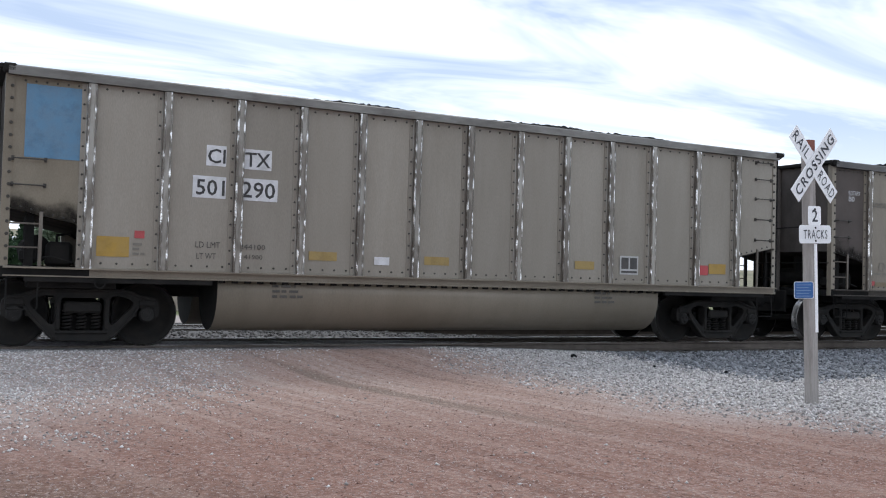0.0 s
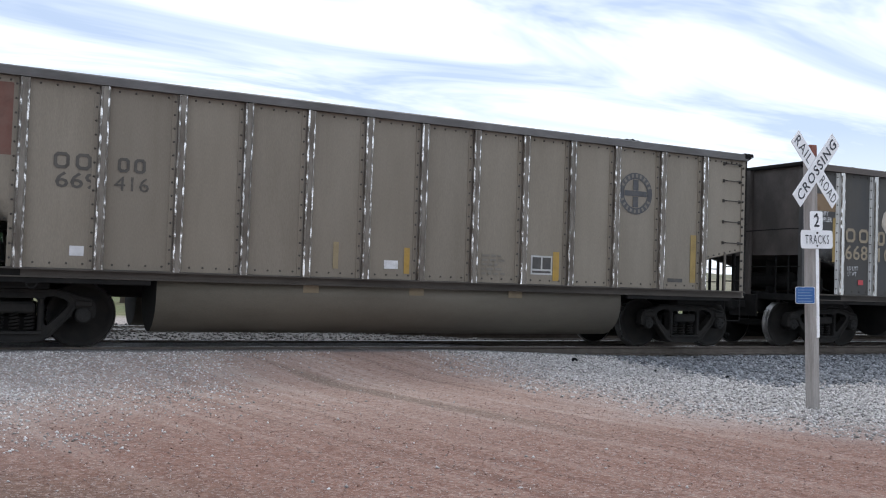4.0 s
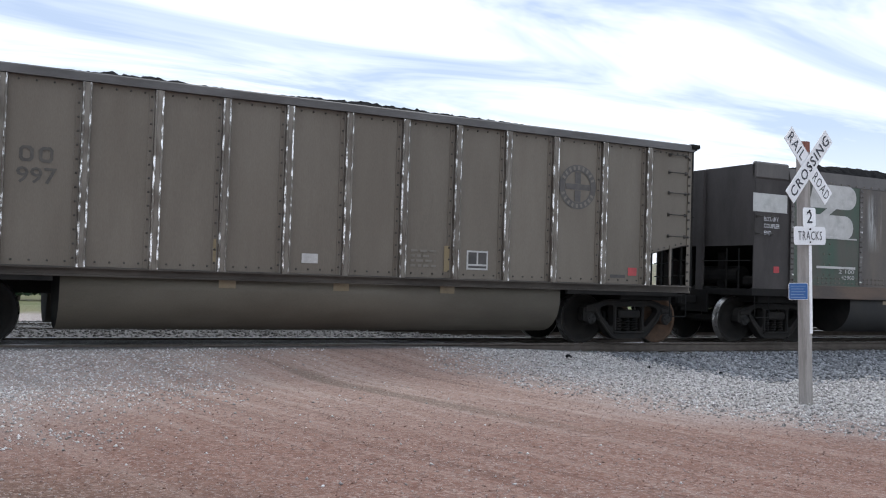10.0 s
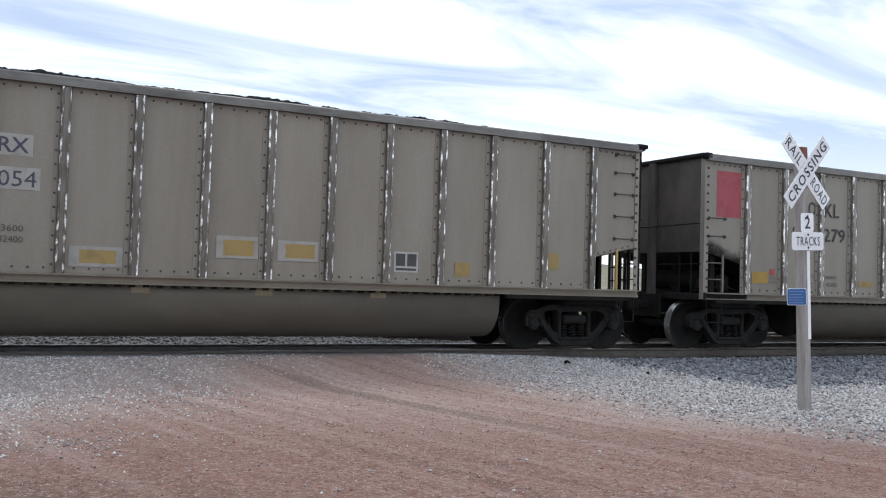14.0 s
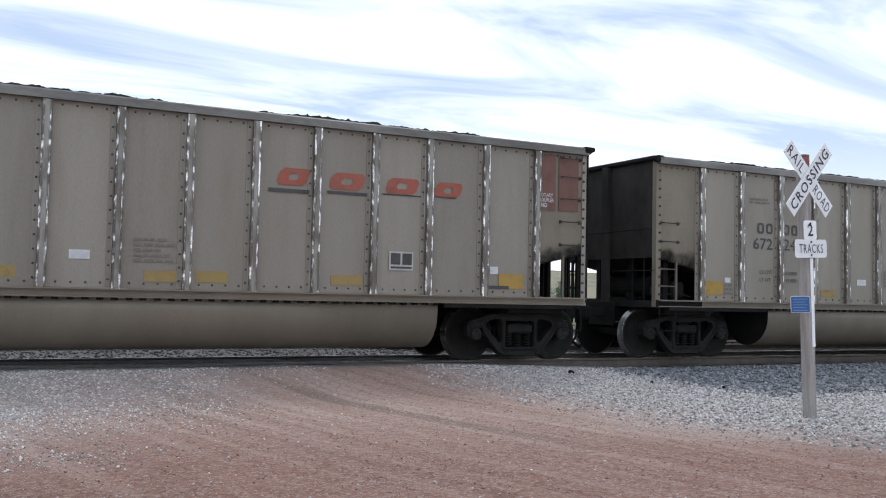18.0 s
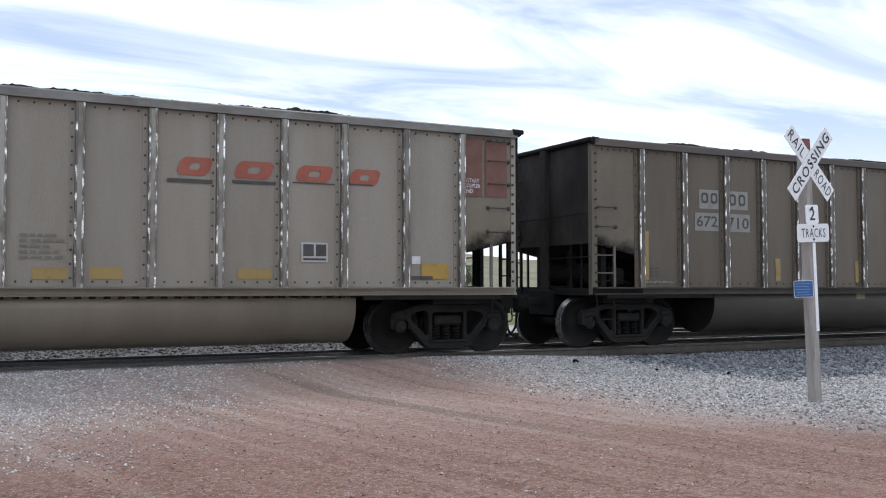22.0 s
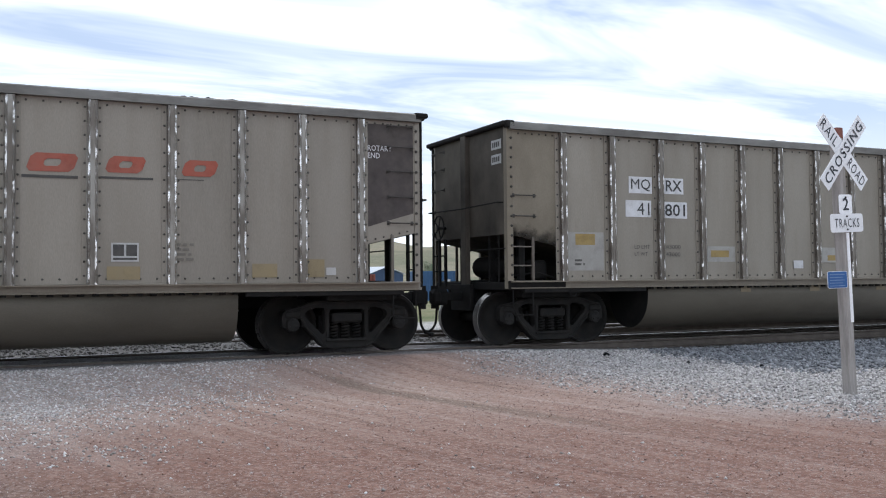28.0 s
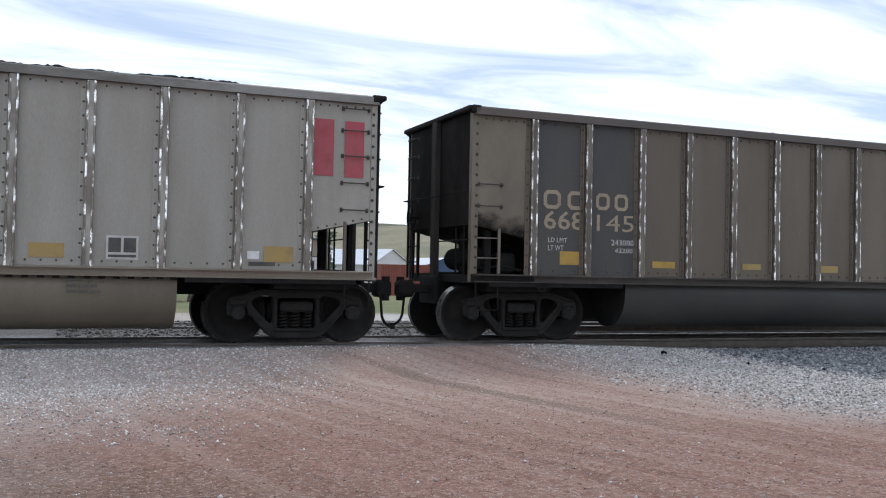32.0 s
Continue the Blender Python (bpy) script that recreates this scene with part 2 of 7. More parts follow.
def extrude_profile(bm, prof, x0, x1):
    """A profile in (y, z), closed, drawn along x."""
    a = [bm.verts.new((x0, y, z)) for y, z in prof]
    b = [bm.verts.new((x1, y, z)) for y, z in prof]
    n = len(prof)
    for i in range(n):
        bm.faces.new((a[i], a[(i + 1) % n], b[(i + 1) % n], b[i]))
    bm.faces.new(a[::-1])
    bm.faces.new(b)


def part(name, data, parent, m=None, label=""):
    ob = new(name, data)
    ob.parent = parent
    if m is not None:
        ob.matrix_basis = m
    if label:
        ob["label"] = label
    return ob


CACHE = {}


def cached(key, make):
    if key not in CACHE:
        CACHE[key] = make()
    return CACHE[key]


def thing(name, m=None):
    ob = new(name)
    if m is not None:
        ob.matrix_basis = m
    return ob


HALF = Matrix.Rotation(math.pi, 4, "Z")     # the other side of a car

# ---- ground ----
YT = 15.81             # middle of the near track
YT2 = YT + 4.35        # middle of the far track


def smooth(a, b, x):
    t = min(1.0, max(0.0, (x - a) / (b - a)))
    return t * t * (3 - 2 * t)


def ground_z(x, y):
    z = 0.16 + 0.10 * smooth(4, 11, y)
    cross = 1 - smooth(7.0, 12.5, x)                      # the road climbs to the rails
    near = smooth(11.5, 14.4, y) * (1 - smooth(YT2 + 1.6, YT2 + 4.5, y))
    z += near * (0.05 + 0.15 * cross)
    z += 0.03 * noise.noise((x * 0.35, y * 0.35, 0)) * (1 - near) + 0.012 * noise.noise((x * 1.7, y * 1.7, 3))
    if y > 30:
        z -= 0.5 * smooth(30, 60, y)
        hill = smooth(240, 620, y)
        z += hill * (24 + 13 * math.exp(-((x - 192) / 42) ** 2) + 3.5 * math.exp(-((x - 295) / 40) ** 2) - 5 * smooth(320, 430, x) + 5 * noise.noise((x * 0.011, 5.0, 1)) + 1.2 * noise.noise((x * 0.05, y * 0.02, 1)))
    return z


def graded(stops):
    out = []
    for a, b, step in stops:
        n = max(1, round((b - a) / step))
        out += [a + (b - a) * i / n for i in range(n)]
    return out + [stops[-1][1]]

def ground_material():
    m = bpy.data.materials.new("ground")
    m.use_nodes = True
    nt = m.node_tree
    N, L = nt.nodes.new, nt.links.new
    b = nt.nodes["Principled BSDF"]
    tc = N("ShaderNodeTexCoord")
    sep = N("ShaderNodeSeparateXYZ")
    L(tc.outputs["Object"], sep.inputs[0])

    def noise_tex(scale, detail=5.0, rough=0.6, kind="ShaderNodeTexNoise"):
        n = N(kind)
        n.inputs["Scale"].default_value = scale
        if kind == "ShaderNodeTexNoise":
            n.inputs["Detail"].default_value, n.inputs["Roughness"].default_value = detail, rough
        L(tc.outputs["Object"], n.inputs["Vector"])
        return n.outputs[0]

    def maths(op, a, c, d=None):
        n = N("ShaderNodeMath")
        n.operation = op
        for i, q in enumerate((a, c, d)):
            if q is None:
                continue
            if isinstance(q, (int, float)):
                n.inputs[i].default_value = q
            else:
                L(q, n.inputs[i])
        return n.outputs[0]

    def span(v, a, c):
        n = N("ShaderNodeMapRange")
        n.interpolation_type = "SMOOTHSTEP"
        n.inputs["From Min"].default_value, n.inputs["From Max"].default_value = a, c
        L(v, n.inputs["Value"])
        return n.outputs[0]

    def mixed(f, a, c):
        n = N("ShaderNodeMix")
        n.data_type = "RGBA"
        L(f, n.inputs["Factor"])
        for s, q in (("A", a), ("B", c)):
            if isinstance(q, tuple):
                n.inputs[s].default_value = (*q, 1)
            else:
                L(q, n.inputs[s])
        return n.outputs["Result"]

    x, y = sep.outputs["X"], sep.outputs["Y"]
    wob = maths("MULTIPLY_ADD", noise_tex(0.7, 6, 0.65), 3.0, -1.5)
    fine, mid, big = noise_tex(75, 3), noise_tex(11, 6, 0.7), noise_tex(0.8, 5)
    # crushed red clinker, trodden paler where wheels run; the lanes lie along the road, which heads for the rails
    bend = maths("ADD", x, maths("ADD", maths("MULTIPLY", y, 0.40), maths("MULTIPLY", maths("MULTIPLY", y, y), -0.008)))
    lane = N("ShaderNodeCombineXYZ")
    L(maths("MULTIPLY", bend, 3.4), lane.inputs["X"])
    L(maths("MULTIPLY", y, 0.10), lane.inputs["Y"])
    ruts = N("ShaderNodeTexNoise")
    ruts.inputs["Scale"].default_value, ruts.inputs["Detail"].default_value, ruts.inputs["Roughness"].default_value = 1.0, 5.0, 0.62
    L(lane.outputs[0], ruts.inputs["Vector"])
    red = mixed(span(mid, 0.35, 0.66), (0.305, 0.189, 0.148), (0.41, 0.294, 0.247))
    red = mixed(maths("MULTIPLY", span(ruts.outputs[0], 0.49, 0.60), 0.85), red, (0.45, 0.345, 0.292))
    red = mixed(maths("MULTIPLY", span(ruts.outputs[0], 0.47, 0.37), 0.55), red, (0.200, 0.136, 0.108))
    # a dark damp wheel track across the road
    band = maths("ABSOLUTE", maths("ADD", maths("SUBTRACT", bend, 8.10), maths("MULTIPLY", wob, 0.10)), 0.0)
    band = maths("MULTIPLY", span(band, 0.26, 0.06), maths("MULTIPLY", span(y, 13.6, 12.0), span(y, 6.2, 8.6)))
    red = mixed(maths("MULTIPLY", band, 0.8), red, (0.215, 0.165, 0.130))
    near_red = mixed(span(mid, 0.35, 0.66), (0.172, 0.080, 0.058), (0.265, 0.143, 0.107))
    near_red = mixed(maths("MULTIPLY", span(ruts.outputs[0], 0.50, 0.62), 0.42), near_red, (0.335, 0.222, 0.180))
    near_red = mixed(maths("MULTIPLY", span(ruts.outputs[0], 0.46, 0.37), 0.40), near_red, (0.130, 0.070, 0.054))
    # nearer the camera the clinker is redder
    red = mixed(maths("MULTIPLY", span(maths("ADD", maths("ADD", y, maths("MULTIPLY", x, 0.35)), maths("MULTIPLY", wob, 0.6)), 12.0, 8.0), 0.85), red, near_red)
    # darker brown at the near left
    brown_corner = maths("MULTIPLY", span(maths("ADD", maths("ADD", y, maths("MULTIPLY", x, 0.9)), maths("MULTIPLY", wob, 0.5)), 8.6, 6.6), 0.75)
    red = mixed(brown_corner, red, mixed(span(mid, 0.35, 0.66), (0.098, 0.060, 0.042), (0.170, 0.110, 0.080)))
    vor = N("ShaderNodeTexVoronoi")
    vor.inputs["Scale"].default_value = 33
    L(tc.outputs["Object"], vor.inputs["Vector"])
    tone = N("ShaderNodeSeparateColor")
    L(vor.outputs["Color"], tone.inputs[0])
    grey = mixed(tone.outputs[0], (0.255, 0.238, 0.226), (0.60, 0.575, 0.55))
    grey = mixed(maths("MULTIPLY", span(mid, 0.50, 0.75), 0.7), grey, (0.30, 0.25, 0.225))
    grit = mixed(tone.outputs[1], (0.125, 0.066, 0.050), (0.43, 0.32, 0.275))
    red = mixed(maths("MULTIPLY", span(tone.outputs[2], 0.35, 0.9), 0.55), red, grit)
    dark = mixed(tone.outputs[0], (0.070, 0.075, 0.083), (0.30, 0.305, 0.32))
    # gravel on both sides of the road and dark ballast at the track's foot
    edge = maths("ADD", maths("SUBTRACT", x, maths("MULTIPLY", maths("MAXIMUM", maths("SUBTRACT", 8.4, y), 0.0), 0.7)), maths("MULTIPLY", wob, 0.8))
    right = span(edge, 5.9, 9.8)
    left = maths("MULTIPLY", span(maths("ADD", maths("SUBTRACT", maths("MULTIPLY", y, 0.72), x), maths("MULTIPLY", wob, 1.3)), 4.2, 9.2), 0.62)
    speck = span(noise_tex(38, 2), 0.60, 0.65)
    f = maths("MAXIMUM", maths("MAXIMUM", right, left), maths("MULTIPLY", speck, 0.45))
    col = mixed(f, red, grey)
    bal = maths("MULTIPLY", span(maths("ADD", x, maths("MULTIPLY", wob, 0.5)), 10.3, 11.4), span(maths("ADD", maths("ADD", y, maths("MULTIPLY", x, -0.05)), maths("MULTIPLY", wob, 0.3)), 9.7, 10.7))
    under = span(maths("ADD", y, maths("MULTIPLY", wob, 0.15)), 14.2, 14.7)
    bal = maths("MAXIMUM", bal, maths("MULTIPLY", under, 0.75))
    bal = maths("MULTIPLY", bal, span(y, 18.3, 17.4))
    col = mixed(bal, col, dark)
    bed = maths("MULTIPLY", span(y, 17.0, 18.0), span(y, 27.0, 24.5))
    col = mixed(bed, col, mixed(tone.outputs[0], (0.075, 0.072, 0.07), (0.19, 0.183, 0.175)))
    # fields beyond the tracks
    grass = mixed(span(noise_tex(0.05, 6, 0.7), 0.38, 0.62), (0.105, 0.135, 0.055), (0.235, 0.21, 0.125))
    grass = mixed(span(noise_tex(0.7, 6, 0.7), 0.4, 0.7), grass, (0.14, 0.15, 0.06))
    col = mixed(span(maths("ADD", y, wob), 29.0, 32.0), col, grass)
    col = mixed(span(y, 120.0, 260.0), col, mixed(span(noise_tex(0.03, 6, 0.7), 0.35, 0.65), (0.165, 0.165, 0.105), (0.255, 0.225, 0.155)))
    # juniper scrub along the crest
    crest = maths("MULTIPLY", span(maths("ADD", sep.outputs["Z"], maths("MULTIPLY", noise_tex(0.05, 4), 8.0)), 31.0, 33.5), 0.8)
    col = mixed(crest, col, (0.060, 0.066, 0.038))
    hsv = N("ShaderNodeHueSaturation")
    g = N("ShaderNodeMapRange")
    g.inputs["To Min"].default_value, g.inputs["To Max"].default_value = 0.42, 1.68
    L(fine, g.inputs["Value"])
    L(g.outputs[0], hsv.inputs["Value"])
    L(col, hsv.inputs["Color"])
    L(hsv.outputs[0], b.inputs["Base Color"])
    b.inputs["Roughness"].default_value = 0.92
    b.inputs["Specular IOR Level"].default_value = 0.25
    bp = N("ShaderNodeBump")
    bp.inputs["Strength"].default_value, bp.inputs["Distance"].default_value = 0.8, 0.03
    L(maths("ADD", mid, maths("MULTIPLY", fine, 0.5)), bp.inputs["Height"])
    L(bp.outputs[0], b.inputs["Normal"])
    return m


def build_ground():
    xs = graded([(-2500, -400, 300), (-400, -60, 30), (-60, -8, 4), (-8, 26, 0.34), (26, 80, 3), (80, 500, 30), (500, 2600, 300)])
    ys = graded([(-600, -60, 90), (-60, -4, 8), (-4, 4, 1), (4, 24, 0.30), (24, 60, 2), (60, 260, 20), (260, 640, 24), (640, 3000, 300)])
    verts = [(x, y, ground_z(x, y)) for y in ys for x in xs]
    w = len(xs)
    faces = [(j * w + i, j * w + i + 1, (j + 1) * w + i + 1, (j + 1) * w + i) for j in range(len(ys) - 1) for i in range(w - 1)]
    ob = new("ground", mesh_from("ground", verts, faces, ground_material(), True))
    tagged(ob, "red clinker road and grey gravel before grassy fields and hills", "ground", kind="structure")


build_ground()

# ---- tracks ----
RAILM = surface("rail_side", (0.115, 0.095, 0.080), (0.07, 0.058, 0.05), rough=0.75, scale=5, amount=0.7)
TIE = surface("old_tie", (0.075, 0.066, 0.058), (0.11, 0.098, 0.085), rough=0.9, scale=3, stretch=(1, 6, 1), amount=0.7, vary=0.25)


def rail_mesh():
    bm = bmesh.new()
    p = [(-0.07, -0.17), (0.07, -0.17), (0.07, -0.155), (0.012, -0.13), (0.010, -0.05), (0.036, -0.035), (0.036, -0.006), (0.028, 0.0),
         (-0.028, 0.0), (-0.036, -0.006), (-0.036, -0.035), (-0.010, -0.05), (-0.012, -0.13), (-0.07, -0.155)]
    extrude_profile(bm, p, -400, 400)
    me = finish("rail", bm, RAILM)
    me.materials.append(TREAD)
    for f in me.polygons:
        if f.normal.z > 0.9 and f.center.z > -0.01:
            f.material_index = 1
    return me


def build_track(name, yt, label):
    t = thing(name, pose(0, yt, ZR))
    tagged(t, label, "railway track", kind="structure")
    rail = cached("rail", rail_mesh)
    for sy in (-0.755, 0.755):
        part("rail", rail, t, pose(0, sy, 0))
    tie = cached("tie", lambda: box_mesh("tie", -0.115, 0.115, -1.3, 1.3, -0.36, -0.172, TIE, 0.012))
    for i in range(150):
        part("tie", tie, t, pose(-14 + i * 0.53, random.uniform(-0.03, 0.03), random.uniform(-0.008, 0), 0, 0, random.uniform(-1, 1)))


build_track("track_1", YT, "near railway track on dark ballast under the train")
build_track("track_2", YT2, "far railway track on pale ballast behind the train")

# ---- coal cars ----
CAR = 16.18                 # coupler to coupler
TOP, SILL, LEN = 3.92, 1.16, 7.22
RIBX = [-6.15, -5.097, -4.002, -3.0, -2.0, -1.003, 0.0, 1.003, 2.0, 3.0, 4.002, 5.097, 6.15]
RIBX_WIDE = [-6.14, -5.2, -4.24, -3.22, -2.15, -1.08, 0.0, 1.08, 2.15, 3.25, 4.28, 5.24, 6.2]    # the cars with twin-flanged ribs
SHEET = 1.50                # half width to the side sheets
AXLE = 0.914               # half the wheelbase
WR = 0.483                  # wheel radius
TC = 6.12                   # truck centre


def rib_mesh(mat, flange, twin=False):
    """A box-section stake with one bolted flange, or two, and rounded edges, standing out from the sheet along -y."""
    bm = bmesh.new()
    d, h = 0.095, 0.066
    prof = [(-0.138, 0.0), (-0.138, -0.012), (-h - 0.012, -0.012), (-h, -0.022), (-h, -d + 0.018), (-h + 0.005, -d + 0.005), (-h + 0.018, -d), (-h + 0.032, -d), (-h + 0.040, -d + 0.007),
            (h - 0.040, -d + 0.007), (h - 0.032, -d), (h - 0.018, -d), (h - 0.005, -d + 0.005), (h, -d + 0.018)]
    prof += [(h, -0.022), (h + 0.012, -0.012), (0.138, -0.012), (0.138, 0.0)] if twin else [(h, 0.0)]
    a = [bm.verts.new((x, y, SILL - 0.01)) for x, y in prof]
    b = [bm.verts.new((x, y, TOP - 0.145)) for x, y in prof]
    n = len(prof)
    for i in range(n):
        bm.faces.new((a[i], a[(i + 1) % n], b[(i + 1) % n], b[i]))
    bm.faces.new(a[::-1])
    bm.faces.new(b)
    me = finish("rib", bm, mat)
    me.materials.append(flange)
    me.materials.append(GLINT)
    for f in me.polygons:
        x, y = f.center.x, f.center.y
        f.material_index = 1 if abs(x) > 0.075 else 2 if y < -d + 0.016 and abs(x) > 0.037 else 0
    return me


def stud_row(pts, r=0.018, h=0.014):
    """Low six-sided bolt heads on the sheet, all joined."""
    verts, faces = [], []
    for x, y, z in pts:
        o = len(verts)
        for k in range(6):
            a = math.pi / 3 * k
            verts.append((x + r * math.cos(a), y, z + r * math.sin(a)))
        for k in range(6):
            a = math.pi / 3 * k
            verts.append((x + 0.75 * r * math.cos(a), y - h, z + 0.75 * r * math.sin(a)))
        faces += [(o + k, o + (k + 1) % 6, o + 6 + (k + 1) % 6, o + 6 + k) for k in range(6)]
        faces.append(tuple(o + 6 + k for k in range(6)))
    return verts, faces


def bolt_heads(ribs, sides):
    """All bolt heads of a car's sides: beside the ribs and along the sheets' edges."""
    pts = [(x + sx, -SHEET - 0.012, SILL + 0.12 + i * 0.2) for x in ribs for sx in sides for i in range(13)]
    for a, b in zip(ribs, ribs[1:]):
        for i in range(4):
            x = a + 0.2 + (b - a - 0.4) * i / 3
            pts += [(x, -SHEET, SILL + 0.07), (x, -SHEET, TOP - 0.19)]
    for s in (-1, 1):
        for i in range(6):
            pts += [(s * (6.33 + 0.14 * i), -SHEET, TOP - 0.19), (s * (6.33 + 0.14 * i), -SHEET, 1.82 + 0.032 * i)]
    v, f = stud_row(pts)
    n = len(v)
    v2 = v + [(-x, -y, z) for x, y, z in v]
    return mesh_from("riveting", v2, f + [tuple(i + n for i in q) for q in f], BOLT)


def tub_clips():
    """Small dark clips where the tub meets the sill."""
    bm = bmesh.new()
    for i in range(43):
        for s in (-1, 1):
            add_box(bm, -4.24 + 0.2 * i, -4.15 + 0.2 * i, s * 1.475 - 0.025, s * 1.475 + 0.025, 0.985, 1.035)
    for s in (-1, 1):
        add_box(bm, -4.25, 4.25, s * 1.475 - 0.02, s * 1.475 + 0.02, 1.022, 1.034)
    return finish("toothed_strip", bm, GRIME)


def panel_mesh(x0, x1, mat, end=0):
    """One side sheet between two ribs; an end sheet is cut off slantwise below."""
    y0, y1 = -SHEET, -SHEET + 0.012
    zt = TOP - 0.13
    if end == 0:
        zb0 = zb1 = SILL
    elif end < 0:
        zb0, zb1 = 1.97, 1.74
    else:
        zb0, zb1 = 1.74, 1.97
    c = [(x0, zb0), (x1, zb1), (x1, zt), (x0, zt)]
    v = [(x, y, z) for y in (y0, y1) for x, z in c]
    return mesh_from("side_panel", v, [(0, 1, 2, 3), (7, 6, 5, 4), (0, 4, 5, 1), (1, 5, 6, 2), (2, 6, 7, 3), (3, 7, 4, 0)], mat)


def tub_mesh(mat, x1=4.25):
    """The trough that hangs between the trucks on one side of the centre sill."""
    bm = bmesh.new()
    n = 14
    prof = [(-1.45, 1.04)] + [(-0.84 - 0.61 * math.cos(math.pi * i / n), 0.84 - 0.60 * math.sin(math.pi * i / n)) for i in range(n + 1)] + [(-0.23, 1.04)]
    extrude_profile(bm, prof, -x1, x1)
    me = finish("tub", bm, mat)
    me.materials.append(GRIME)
    # The two end faces take the near-black material instead of the trough's.
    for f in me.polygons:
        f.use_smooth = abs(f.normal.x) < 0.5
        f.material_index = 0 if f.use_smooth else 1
    return me


def coal_mesh(seed, top=TOP, heap=0.0, sag=0.0):
    """A heaped load: long flat loaf with rough lumps, sunk at its ends."""
    rnd = random.Random(seed)
    nx, ny = 270, 26
    ox = rnd.uniform(0, 50)
    verts = []
    s0, s1 = rnd.uniform(0.9, 2.2), rnd.uniform(0.8, 1.8)
    s1 += sag
    for j in range(ny + 1):
        y = -1.46 + 2.92 * j / ny
        for i in range(nx + 1):
            x = -7.04 + 14.08 * i / nx
            u = smooth(-7.04, -7.04 + s0 * 1.7, x) * (1 - smooth(7.04 - s1 * 1.7, 7.04, x))
            loaf = 1 - smooth(0.2, 1.46, abs(y))
            z = top - 0.30 + (0.20 + (0.315 + heap) * loaf) * u
            z += u * 0.06 * noise.noise((x * 0.5 + ox, y * 0.5, 0)) + 0.03 * noise.noise((x * 3 + ox, y * 3, 1)) + 0.022 * noise.noise((x * 7 + ox, y * 7, 1)) + 0.036 * noise.noise((x * 17 + ox, y * 15, 2))
            verts.append((x, y, z))
    w = nx + 1
    faces = [(j * w + i, j * w + i + 1, (j + 1) * w + i + 1, (j + 1) * w + i) for j in range(ny) for i in range(nx)]
    return mesh_from("coal_load", verts, faces, COAL)


def side_frame_mesh():
    """A one-piece truck side casting: top member, sloping arms down to the spring seat, pedestal jaws and rounded windows."""
    bm = bmesh.new()
    y0, y1 = -1.09, -0.93
    half = [(0.0, 0.85), (0.50, 0.85), (0.66, 0.82), (0.80, 0.76), (1.00, 0.73), (1.07, 0.68), (1.09, 0.58), (1.08, 0.46), (1.02, 0.43), (1.01, 0.56),
            (0.96, 0.61), (0.82, 0.61), (0.77, 0.56), (0.76, 0.45), (0.71, 0.45), (0.47, 0.17), (0.40, 0.115), (0.34, 0.10), (0.0, 0.10)]
    outer = half + [(-x, z) for x, z in half[::-1] if x > 0]
    tri = [(0.40, 0.33), (0.375, 0.37), (0.375, 0.70), (0.40, 0.745), (0.52, 0.75), (0.66, 0.71), (0.71, 0.66), (0.70, 0.60), (0.65, 0.545), (0.44, 0.335)]
    mid = [(-0.29, 0.24), (-0.30, 0.27), (-0.30, 0.68), (-0.27, 0.72), (0.27, 0.72), (0.30, 0.68), (0.30, 0.27), (0.29, 0.24)]
    edges = []
    for loop in (outer, tri, [(-x, z) for x, z in tri], mid):
        vs = [bm.verts.new((x, y0, z)) for x, z in loop]
        edges += [bm.edges.new((vs[i], vs[(i + 1) % len(vs)])) for i in range(len(vs))]
    bmesh.ops.triangle_fill(bm, use_beauty=True, edges=edges)
    r = bmesh.ops.extrude_face_region(bm, geom=list(bm.faces))
    for v in r["geom"]:
        if isinstance(v, bmesh.types.BMVert):
            v.co.y = y1
    # thick rims that stand proud along the arms and the top
    for s in (-1, 1):
        for pts in ([(0.0, 0.835), (0.52, 0.835), (0.68, 0.80), (0.82, 0.745), (1.02, 0.71)], [(0.34, 0.12), (0.44, 0.17), (0.70, 0.46), (0.78, 0.60)]):
            add_tube(bm, [(s * x, y0 - 0.004, z) for x, z in pts], 0.026, 6)
        add_box(bm, s * 0.335 - 0.03, s * 0.335 + 0.03, y0 - 0.022, y0, 0.26, 0.72, 0.012)
        add_box(bm, s * AXLE - 0.13, s * AXLE + 0.13, y0 - 0.03, y1 + 0.02, 0.60, 0.70, 0.02)
    add_box(bm, -0.36, 0.36, y0 - 0.035, y1 + 0.03, 0.20, 0.245, 0.01)
    return finish("side_frame", bm, TRUCK)


def spring_mesh():
    bm = bmesh.new()
    n = 34
    pts = [(0.058 * math.cos(i * 0.95), 0.058 * math.sin(i * 0.95), 0.255 * i / n) for i in range(n)]
    add_tube(bm, pts, 0.019, 5)
    return finish("spring", bm, WHEEL, True)


def bolster_mesh():
    bm = bmesh.new()
    add_box(bm, -0.26, 0.26, -1.13, 1.13, 0.50, 0.66, 0.03)
    add_box(bm, -0.28, 0.28, -0.6, 0.6, 0.42, 0.70, 0.04)
    add_cyl(bm, (0, 0, 0.68), (0, 0, 0.80), 0.2, 16)
    return finish("bolster", bm, TRUCK)


